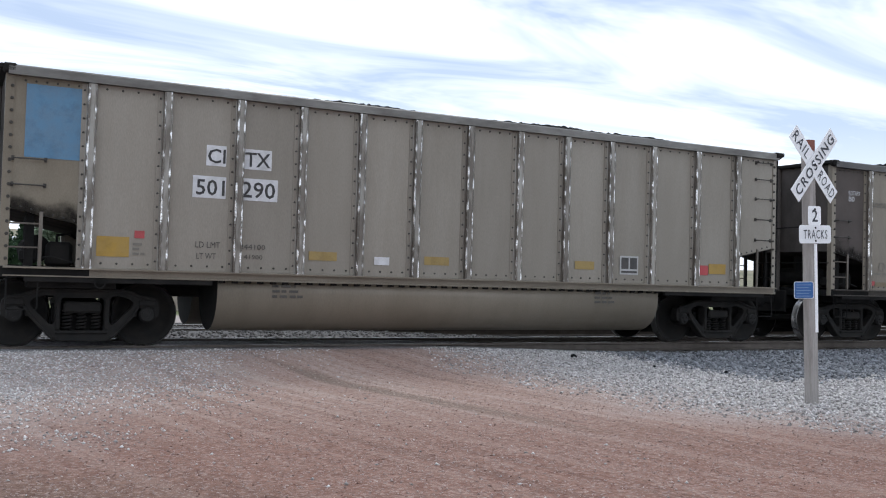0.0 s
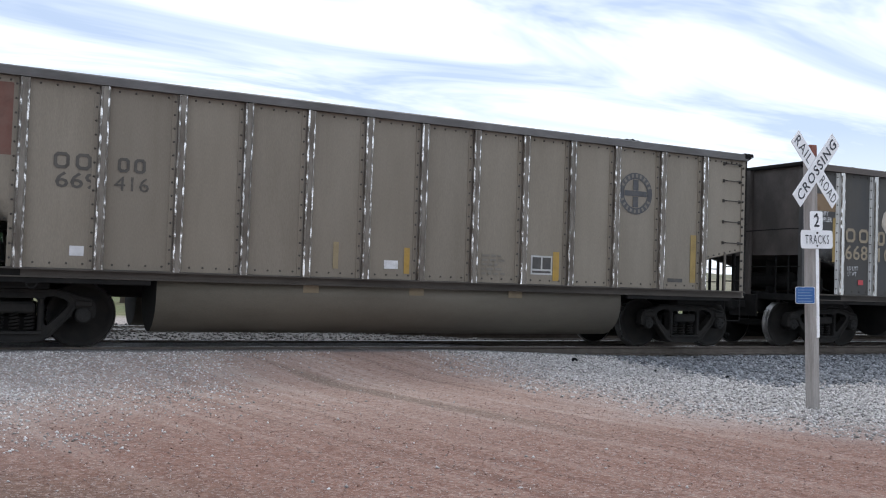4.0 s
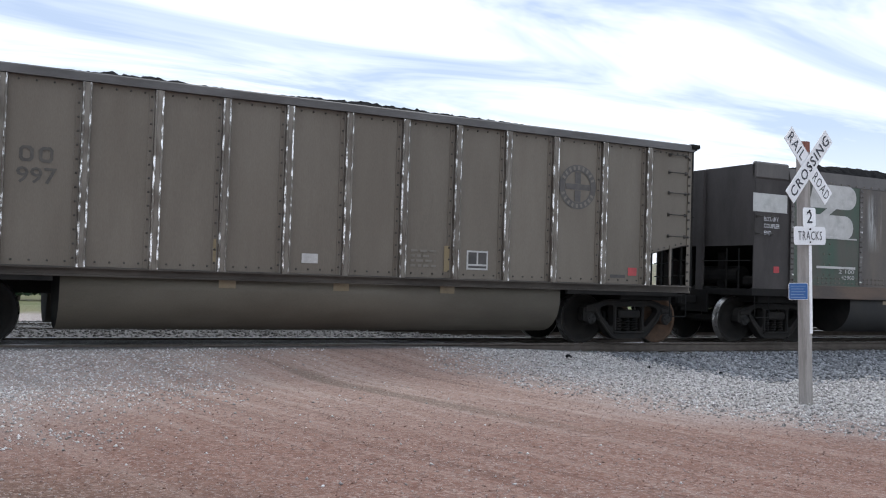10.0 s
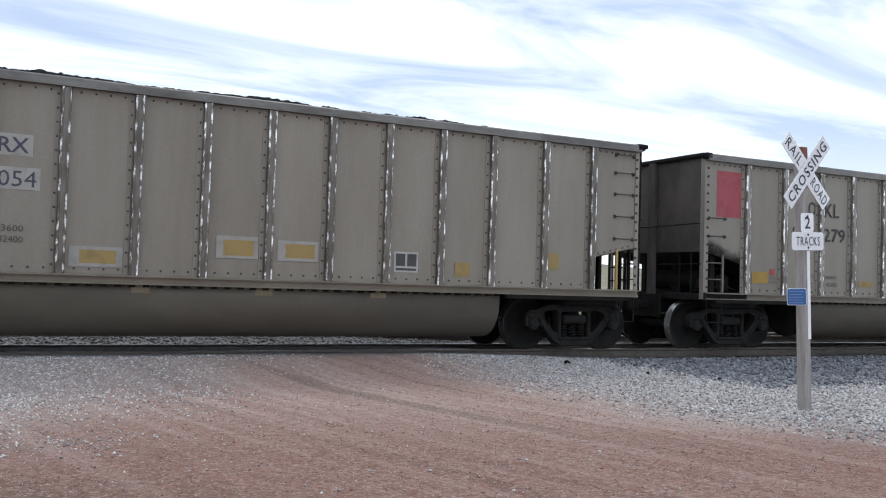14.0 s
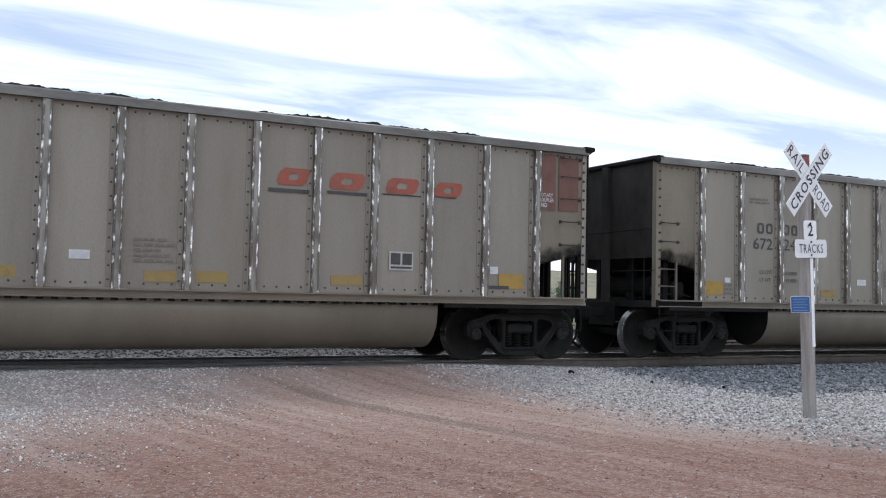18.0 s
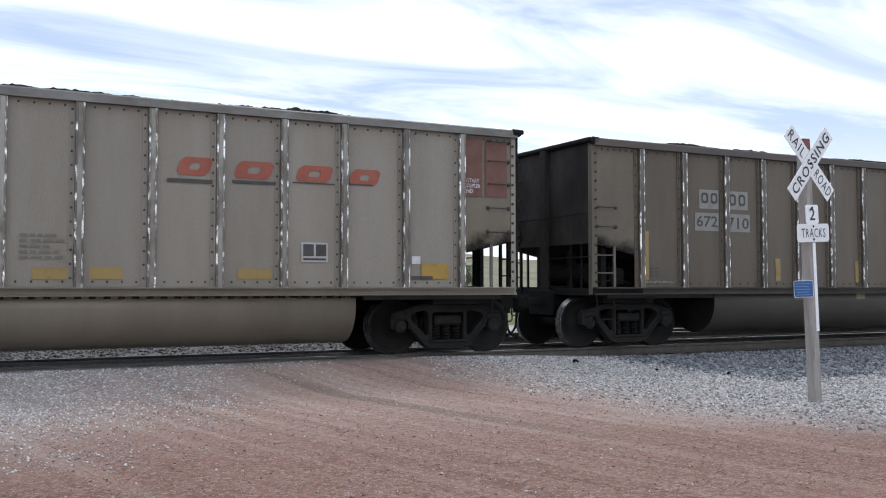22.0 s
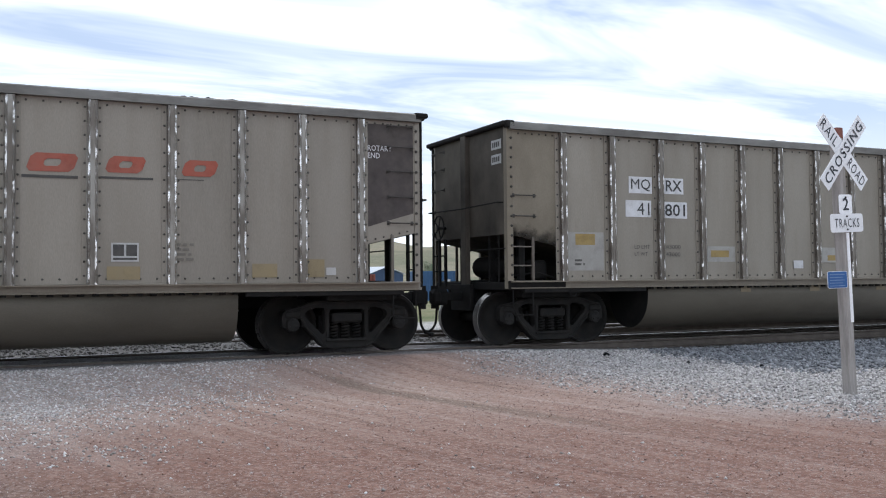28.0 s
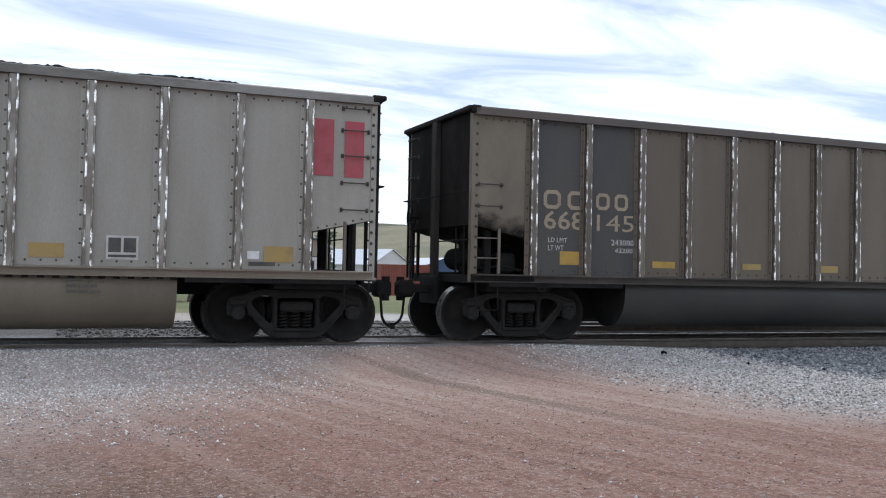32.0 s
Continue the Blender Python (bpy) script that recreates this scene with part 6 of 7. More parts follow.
YELBAY = surface("ochre_bay", (0.40, 0.285, 0.095), (0.30, 0.205, 0.075), rough=0.62, scale=1.0, stretch=(1.5, 1.5, 0.4), amount=0.7)
ORANGE = surface("orange_bay", (0.47, 0.155, 0.030), (0.38, 0.14, 0.045), rough=0.6, scale=1.4, amount=0.6)
TEAL = surface("worn_teal_bay", (0.075, 0.135, 0.112), (0.185, 0.185, 0.16), rough=0.68, scale=1.6, stretch=(1.6, 1.6, 0.5), amount=0.9)
PALE = surface("new_bare_panel", (0.37, 0.365, 0.355), (0.31, 0.30, 0.28), rough=0.5, metal=0.3, scale=1.2, stretch=(1.5, 1.5, 0.4), amount=0.6)
RIB_NEW = surface("new_bare_rib", (0.62, 0.62, 0.61), (0.45, 0.44, 0.42), rough=0.38, metal=0.6, scale=1.6, amount=0.6)
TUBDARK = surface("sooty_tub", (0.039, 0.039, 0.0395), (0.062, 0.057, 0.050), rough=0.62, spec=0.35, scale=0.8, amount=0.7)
RUSTSILL = surface("rust_stained_sill", (0.135, 0.094, 0.072), (0.075, 0.066, 0.062), rough=0.75, scale=1.4, stretch=(0.5, 1, 2), amount=0.8)
ENDTAN = surface("tan_dusted_bay", (0.232, 0.201, 0.150), (0.165, 0.137, 0.100), rough=0.58, metal=0.1, scale=0.8, stretch=(1.2, 1.2, 0.6), amount=0.8)
ENDTAN_DIM = surface("dull_tan_bay", (0.165, 0.140, 0.105), (0.110, 0.092, 0.070), rough=0.6, metal=0.1, scale=0.8, stretch=(1.2, 1.2, 0.6), amount=0.8)
END_MAROON = surface("sooty_maroon_end", (0.095, 0.036, 0.042), (0.036, 0.028, 0.028), rough=0.82, spec=0.2, scale=0.8, stretch=(1, 1, 0.7), amount=0.9, spread=0.15)
SILLDARK = surface("rusty_sill", (0.110, 0.090, 0.080), (0.085, 0.078, 0.074), rough=0.75, scale=1.0, stretch=(0.6, 1, 2), amount=0.7)
GREENBAY = surface("faded_green_bay", (0.050, 0.085, 0.062), (0.090, 0.083, 0.072), rough=0.7, scale=1.3, stretch=(1.4, 1.4, 0.5), amount=0.85)
SCUFFED = streaked("scuffed_steel", (0.122, 0.098, 0.080), (0.066, 0.061, 0.060), (0.52, 0.52, 0.51))

# Glints on the seam rivets, painted as bright patches in the colour.
RIVET_GLINT = surface("glinting_rivets", (0.11, 0.10, 0.09), (0.85, 0.84, 0.82), rough=0.25, metal=0.7, scale=1.7, fine=11, stretch=(1, 1, 1.2), amount=0.9, spread=0.05, bias=0.03)

STD_TUB = [(-2.0, -1.74), (-0.15, 0.12), (1.78, 2.06)]
SPECS = [
    dict(label="weathered grey coal gondola with blue end panel and number patches", heap=0.04, tub=ALU_WARM, body=ALU, rib=RIB_WORN, panels={0: ENDTAN}, marks=MARKS_0, tub_lines=[(-3.4, -2.9), (2.75, 3.2)]),
    dict(label="dusty tan coal gondola with red slanted marks, dark end panel", heap=0.13, twin=True, body=ALU_MID, panels={0: DARKBAY}, marks=MARKS_1, chord=CHORD_DARK),
    dict(label="tan coal gondola with a round grey emblem and brick-red patch", body=ALU_MID, marks=MARKS_2, tub_patches=STD_TUB, chord=CHORD_DARK),
    dict(label="dark brown coal gondola with large white marks and a peeled patch", body=ALU_BROWN, rib=RIB_DARK, tub=TUBDARK, chord=SILLDARK,
         panels={0: SLATEBAY, 1: SLATEBAY, 2: SLATEBAY}, ribs={0: RIB_NEW, 1: RIB_NEW, 3: RIB}, marks=MARKS_3),
    dict(label="tan-brown coal gondola with a maroon end bay and yellow strips", body=ALU_WARM, panels={0: OXBLOOD}, end=END_MAROON, marks=MARKS_4, tub_patches=STD_TUB, chord=CHORD_DARK),
    dict(label="tan-brown coal gondola with a faded round emblem and sooty end", heap=0.05, body=ALU_DIM, panels={0: ENDTAN_DIM}, marks=MARKS_5, tub_patches=STD_TUB, rust_b=(1,), chord=CHORD_DARK),
    dict(label="old riveted steel coal gondola with scuffed sides, faded green bay", marks=MARKS_6),
    dict(label="grey coal gondola with ochre end bays and pale number patches", heap=0.05, body=ALU_LIGHT, panels={0: YELBAY, 1: YELBAY}, end=END_YEL, end_patches=(3.30, 3.52), marks=MARKS_7,
         tub_patches=STD_TUB),
    dict(label="grey coal gondola with red end panels and black numbers", body=ALU, rib=RIB_WORN, marks=MARKS_8, rust_b=(0,)),
    dict(label="pale grey coal gondola with slanted red marks and brick-red panels", heap=0.05, end=END_SOOT_SHADE, tub=ALU_WARM, body=ALU, rib=RIB_WORN, panels={0: ENDTAN, 13: ENDTAN}, soot_b=True, marks=numbered(MARKS_BN, ("672", "583", "244700", "41300"))),
    dict(label="pale grey coal gondola with slanted red marks and yellow patches", heap=0.04, end=END_SOOT_SHADE, tub=ALU_WARM, body=ALU, rib=RIB_WORN, panels={0: ENDTAN, 13: ENDTAN}, soot_b=True, marks=numbered(MARKS_BN, ("672", "249", "241000", "41000"))),
    dict(label="pale grey coal gondola with slanted red marks and black numbers", heap=0.05, end=END_SOOT_SHADE, tub=ALU_WARM, body=ALU, rib=RIB_WORN, panels={0: ENDTAN, 13: ENDTAN}, soot_b=True, marks=numbered(MARKS_BN, ("672", "231", "245100", "40900"))),
    dict(label="dull brown coal gondola with pale number patches and yellow strips", heap=0.04, end=END_SOOT_SHADE, tub=TUB_DIM, body=ALU_BROWN, rib=RIB_DARK, panels={0: ENDTAN_DIM, 13: OXBLOOD}, marks=MARKS_12,
         chord=SILLDARK, tub_patches=STD_TUB),
    dict(label="brown coal gondola with worn teal bays and two bare metal panels", end=END_SOOT_SHADE, body=ALU_RUST, rib=RIB_DARK, tub=TUBDARK, chord=SILLDARK,
         panels={0: ENDTAN_DIM, 1: TEAL, 2: TEAL, 8: PALE, 9: PALE, 13: TEAL}, ribs={1: RIB, 4: RIB_NEW, 7: RIB_NEW, 8: RIB_NEW, 9: RIB_NEW}, marks=MARKS_13, tub_patches=STD_TUB),
    dict(label="grey coal gondola with slanted red marks, dark brown end bay", heap=0.04, twin=True, body=ALU, rib=RIB_WORN, marks=[("bay", "DARK", "", 6.31, 2.04, 7.14, 3.72)] + MARKS_14),
    dict(label="grey coal gondola with an orange end bay and white number patches", end=END_BROWN, end_patches=(3.22, 3.48), body=ALU_LIGHT, panels={0: ENDTAN, 13: ORANGE}, ribs={10: RIB_NEW}, marks=MARKS_15, tub_patches=STD_TUB),
    dict(label="light grey coal gondola with red end panels and black numbers", heap=0.06, end=END_SOOT_SHADE, tub=ALU_WARM, body=ALU_PALE, rib=RIB_WORN, marks=MARKS_16, tub_lines=[(-3.4, -2.9), (2.75, 3.2)]),
    dict(label="dark brown coal gondola with slate bays and cream numbers", end=END_SOOT_SHADE, body=ALU_BROWN, rib=RIB_DARK, tub=TUBDARK, panels={0: ENDTAN_DIM, 1: SLATEBAY, 2: SLATEBAY}, marks=MARKS_17, chord=SILLDARK),
]
CARS = [(steel_car if k == 6 else coal_car)(k, spec) for k, spec in enumerate(SPECS)]


# ---- crossing sign ----
WOOD = surface("grey_post_wood", (0.37, 0.345, 0.325), (0.235, 0.215, 0.20), rough=0.85, scale=4, stretch=(5, 5, 0.5), amount=0.8)
TIP = surface("red_post_tip", (0.25, 0.085, 0.06), (0.17, 0.075, 0.06), rough=0.8, scale=9, amount=0.7)
SIGNWHITE = surface("white_sign_sheet", (0.87, 0.87, 0.89), (0.80, 0.80, 0.82), rough=0.4, scale=3, amount=0.5, bump=0.03)
SIGNBLACK = surface("black_sign_letters", (0.022, 0.024, 0.036), (0.035, 0.038, 0.05), rough=0.5, bump=0.02)
NOTICE_INK = surface("pale_blue_ink", (0.22, 0.32, 0.52), (0.18, 0.28, 0.48), rough=0.5)
SIGNBLUE = surface("blue_sign_sheet", (0.035, 0.13, 0.36), (0.05, 0.14, 0.34), rough=0.45, scale=5, amount=0.5, bump=0.03)


def rounded_plate(w, h, r, mat, t=0.004):
    pts = []
    for cx, cz, a0 in ((w / 2 - r, -h / 2 + r, -90), (w / 2 - r, h / 2 - r, 0), (-w / 2 + r, h / 2 - r, 90), (-w / 2 + r, -h / 2 + r, 180)):
        pts += [(cx + r * math.cos(radians(a0 + 22.5 * i)), cz + r * math.sin(radians(a0 + 22.5 * i))) for i in range(5)]
    return plate("sign_plate", [pts], mat, t)


def letters_on(parent, text, x0, z0, w, h, y=-0.008, mat=None):
    me = lettering(text, mat or SIGNBLACK, 1.18)
    part("letters", me, parent, pose(x0, y, z0) @ Matrix.Diagonal((w, 1, h, 1)))


def build_sign():
    t = thing("crossing_sign", pose(9.50, 8.38, 0.25) @ pose(0, 0, 0, 0, -2.5, 0) @ pose(0, 0, 0, 0, 0, 6))
    tagged(t, "weathered wooden post with a white railroad crossbuck and track count", "road sign")
    part("post", box_mesh("post", -0.058, 0.058, -0.063, 0.063, -0.3, 3.12, WOOD, 0.008), t)
    part("post_tip", box_mesh("post_tip", -0.059, 0.059, -0.064, 0.064, 3.10, 3.24, TIP, 0.008), t, None, "faded red post top")
    arm = box_mesh("crossbuck_arm", -0.56, 0.56, -0.004, 0.004, -0.105, 0.105, SIGNWHITE)
    back = part("crossbuck_arm", arm, t, pose(0, -0.078, 2.93, 0, 45, 0))
    letters_on(back, "RAIL", -0.52, -0.066, 0.37, 0.132)
    letters_on(back, "ROAD", 0.15, -0.066, 0.38, 0.132)
    front = part("crossbuck_arm", arm, t, pose(0, -0.092, 2.93, 0, -45, 0))
    letters_on(front, "CROSSING", -0.51, -0.066, 1.02, 0.132)
    two = part("number_plate_sign", rounded_plate(0.25, 0.235, 0.03, SIGNWHITE), t, pose(0, -0.078, 2.30))
    letters_on(two, "2", -0.055, -0.075, 0.11, 0.15)
    tracks = part("tracks_sign", rounded_plate(0.63, 0.225, 0.04, SIGNWHITE), t, pose(0, -0.084, 2.07))
    letters_on(tracks, "TRACKS", -0.235, -0.055, 0.47, 0.11)
    part("reflective_strip", box_mesh("reflective_strip", 0.004, 0.060, -0.068, -0.064, 0.86, 1.95, SIGNWHITE), t)
    blue = part("notice_plate", rounded_plate(0.225, 0.205, 0.02, SIGNWHITE), t, pose(-0.26, -0.10, 1.39, 0, 0, -48), "small blue notice with white rim")
    part("notice_face", rounded_plate(0.212, 0.192, 0.015, SIGNBLUE), blue, pose(0, -0.005, 0))
    bars = [quad(-0.085, 0.060 - 0.034 * i, 0.08 - 0.02 * (i % 2), 0.067 - 0.034 * i) for i in range(5)]
    part("notice_lines", plate("notice_lines", bars, NOTICE_INK), blue, pose(0, -0.010, 0))
    for z, y in ((2.93, -0.10), (2.38, -0.085), (2.15, -0.09), (1.99, -0.09)):
        bm = bmesh.new()
        add_cyl(bm, (0, y + 0.005, z), (0, y - 0.008, z), 0.012, 8)
        part("bolt", finish("bolt", bm, GRIME), t)


build_sign()

# ---- loose stones ----
def stone_material(name, dark, light):
    m = surface(name, light, dark, rough=0.9, scale=20, amount=0.4, spec=0.25)
    nt = m.node_tree
    N, L = nt.nodes.new, nt.links.new
    b = nt.nodes["Principled BSDF"]
    geo, mix = N("ShaderNodeNewGeometry"), N("ShaderNodeMix")
    mix.data_type = "RGBA"
    L(geo.outputs["Random Per Island"], mix.inputs["Factor"])
    mix.inputs["A"].default_value, mix.inputs["B"].default_value = (*dark, 1), (*light, 1)
    L(mix.outputs["Result"], b.inputs["Base Color"])
    return m


def scatter(name, label, pts, rmin, rmax, mat, seed):
    """Angular stones lying on the ground, all one heap of stuff."""
    rng = np.random.default_rng(seed)
    n = len(pts)
    base = np.array([(1, 0, 0), (0, 1, 0), (-1, 0, 0), (0, -1, 0), (0, 0, 1), (0, 0, -0.6)])
    tri = np.array([(0, 1, 4), (1, 2, 4), (2, 3, 4), (3, 0, 4), (1, 0, 5), (2, 1, 5), (3, 2, 5), (0, 3, 5)])
    r = rmin + (rmax - rmin) * rng.random(n) ** 2.2
    shape = base[None] * rng.uniform(0.6, 1.3, (n, 6, 1)) + rng.uniform(-0.25, 0.25, (n, 6, 3))
    shape[:, :, 2] *= 0.75
    a = rng.uniform(0, 2 * np.pi, n)
    c, s = np.cos(a)[:, None], np.sin(a)[:, None]
    x, y = shape[:, :, 0] * c - shape[:, :, 1] * s, shape[:, :, 0] * s + shape[:, :, 1] * c
    v = np.stack([x, y, shape[:, :, 2]], 2) * r[:, None, None] + np.asarray(pts)[:, None, :]
    v[:, :, 2] += 0.25 * r[:, None]
    f = (tri[None] + 6 * np.arange(n)[:, None, None]).reshape(-1, 3)
    me = bpy.data.meshes.new(name)
    me.vertices.add(6 * n)
    me.vertices.foreach_set("co", v.astype(np.float32).ravel())
    me.loops.add(len(f) * 3)
    me.loops.foreach_set("vertex_index", f.astype(np.int32).ravel())
    me.polygons.add(len(f))
    me.polygons.foreach_set("loop_start", np.arange(0, len(f) * 3, 3, dtype=np.int32))
    me.update(calc_edges=True)
    me.validate()
    me.materials.append(mat)
    tagged(new(name, me), label, "gravel", kind="stuff")


def road_left(y):
    return 0.5 + 0.72 * (y - 9.35)


def road_right(y):
    return 7.2 + 0.7 * max(0.0, 8.4 - y)


def build_stones():
    rnd = random.Random(5)
    pale, fine, mixed_in, dark, far = [], [], [], [], []
    for _ in range(150000):
        x, y = rnd.uniform(-2.0, 16.0), rnd.uniform(5.0, 14.6)
        if x / y > 1.45:
            continue
        left = road_left(y) - x
        d = max(x - road_right(y), 0.6 * left - 0.2) + (0.7 if x > 5 else 1.1) * noise.noise((x * 0.6, y * 0.6, 7))
        p = (x, y, ground_z(x, y))
        if x > 10.8 and y > 10.4 and rnd.random() < smooth(10.5, 11.6, x):
            continue
        if x > 5.5 and d > -0.5 and rnd.random() < min(1, 0.12 + (d + 0.5) * 0.5):
            pale.append(p)
        elif x <= 5.5 and rnd.random() < 0.012 + 0.90 * smooth(-1.5, 1.2, d) * smooth(8.4, 10.4, y):
            fine.append(p)
        elif rnd.random() < 0.18 * max(0.0, 1 + d / 1.5) + 0.20:
            mixed_in.append(p)
    for _ in range(260):                     # a thin spill of grey stone on the near left of the road
        x, y = rnd.gauss(0.85, 0.45), rnd.gauss(8.40, 0.24)
        fine.append((x, y, ground_z(x, y)))
    for _ in range(15000):
        x, y = rnd.uniform(10.4, 24.0), rnd.uniform(9.9, 14.7)
        if rnd.random() < smooth(10.3, 11.6, x) * smooth(9.7, 10.9, y):
            dark.append((x, y, ground_z(x, y)))
    for _ in range(12000):
        x, y = rnd.uniform(0.0, 28.0), rnd.uniform(16.6, 24.5)
        far.append((x, y, ground_z(x, y)))
    scatter("gravel", "pale grey crushed stone beside the road", pale, 0.006, 0.027, stone_material("pale_stone", (0.185, 0.170, 0.162), (0.78, 0.745, 0.73)), 1)
    scatter("fine_gravel", "fine pale gravel spread thin over the red road", fine, 0.005, 0.022, stone_material("fine_stone", (0.26, 0.235, 0.22), (0.82, 0.79, 0.78)), 6)
    scatter("road_pebbles", "scattered small pebbles on the red road", mixed_in, 0.004, 0.013, stone_material("road_stone", (0.175, 0.095, 0.075), (0.56, 0.45, 0.41)), 2)
    scatter("ballast", "dark blue-grey track ballast", dark, 0.020, 0.048, stone_material("ballast_stone", (0.070, 0.074, 0.083), (0.37, 0.38, 0.40)), 3)
    scatter("far_ballast", "pale ballast round the far track", far, 0.020, 0.050, stone_material("far_stone", (0.06, 0.057, 0.055), (0.22, 0.21, 0.20)), 4)
    lumps = [(9.53, 13.5), (10.3, 12.3), (11.0, 11.4)]
    for i, (x, y) in enumerate(lumps):
        bm = bmesh.new()
        bmesh.ops.create_icosphere(bm, subdivisions=2, radius=0.055 if i == 0 else 0.032)
        for v in bm.verts:
            v.co *= 1 + 0.35 * noise.noise(v.co * 14 + Vector((i, 0, 0)))
            v.co.z *= 0.75
        ob = new("coal_lump", finish("coal_lump", bm, COAL))
        ob.location = (x, y, ground_z(x, y) + 0.02)
        tagged(ob, "black lump of spilled coal on the gravel", "coal", "spilled coal")


build_stones()


# ---- beyond the tracks ----
def tree(name, x, y, h, w, trunk_h, seed, label, leaf=(0.092, 0.130, 0.080), leaf2=(0.235, 0.285, 0.195), conifer=False, count=13000):
    rnd = random.Random(seed)
    z = ground_z(x, y)
    t = thing(name, pose(x, y, z))
    tagged(t, label, "tree", "trees beyond the tracks")
    bark = surface("bark", (0.10, 0.078, 0.058), (0.06, 0.048, 0.038), rough=0.95, scale=4, stretch=(4, 4, 0.6), amount=0.8)
    bm = bmesh.new()
    add_cyl(bm, (0, 0, -0.2), (0.1 * w * 0.2, 0, trunk_h), 0.045 * h, 9, 0.03 * h)
    tips = []
    if conifer:
        add_cyl(bm, (0, 0, trunk_h), (0, 0, h * 0.97), 0.03 * h, 7, 0.004)
        for i in range(60):
            f = rnd.random() ** 0.8
            a, zz = rnd.uniform(0, 6.283), trunk_h + (h - trunk_h) * f
            r = w / 2 * (1 - f) * rnd.uniform(0.55, 1.05)
            tips.append((r * math.cos(a), r * math.sin(a), zz - 0.1 * r, 0.10 * w + 0.16 * w * (1 - f)))
    else:
        for i in range(13):
            a, up = rnd.uniform(0, 6.283), rnd.uniform(0.25, 0.95)
            r = w / 2 * rnd.uniform(0.35, 0.88) * math.sin(math.pi * min(0.92, 0.22 + 0.7 * up))
            p = (r * math.cos(a), r * math.sin(a), trunk_h + (h - trunk_h) * up * 0.92)
            lm = bmesh.new()
            add_cyl(lm, (0.02 * w, 0, trunk_h * rnd.uniform(0.75, 1.0)), p, 0.016 * h, 6, 0.004 * h)
            part("limb", finish("limb", lm, bark), t)
            tips.append((*p, w * rnd.uniform(0.13, 0.22)))
            for _ in range(3):
                tips.append((p[0] + rnd.uniform(-0.2, 0.2) * w, p[1] + rnd.uniform(-0.2, 0.2) * w, p[2] + rnd.uniform(-0.13, 0.16) * h, w * rnd.uniform(0.07, 0.14)))
    part("trunk", finish("trunk", bm, bark), t)
    rng = np.random.default_rng(seed)
    tip = np.array(tips)
    k = rng.integers(0, len(tip), count)
    d = rng.normal(size=(count, 3))
    d /= np.linalg.norm(d, axis=1)[:, None]
    c = tip[k, :3] + d * tip[k, 3:4] * rng.uniform(0.35, 1.05, (count, 1))
    c[:, 2] = np.clip(c[:, 2], 0.35, h)
    s = 0.0085 * h * rng.uniform(0.5, 1.3, (count, 1)) + 0.012
    u, v = rng.normal(size=(count, 3)), rng.normal(size=(count, 3))
    pts = np.stack([c - s * u, c + s * 0.8 * v, c + s * u, c - s * 0.8 * v], 1).reshape(-1, 3)
    faces = np.arange(4 * count).reshape(-1, 4).tolist()
    me = mesh_from("crown", pts.tolist(), faces, cached(("leaf", leaf), lambda: stone_material("leaves_%d" % seed, leaf, leaf2)))
    part("crown", me, t)


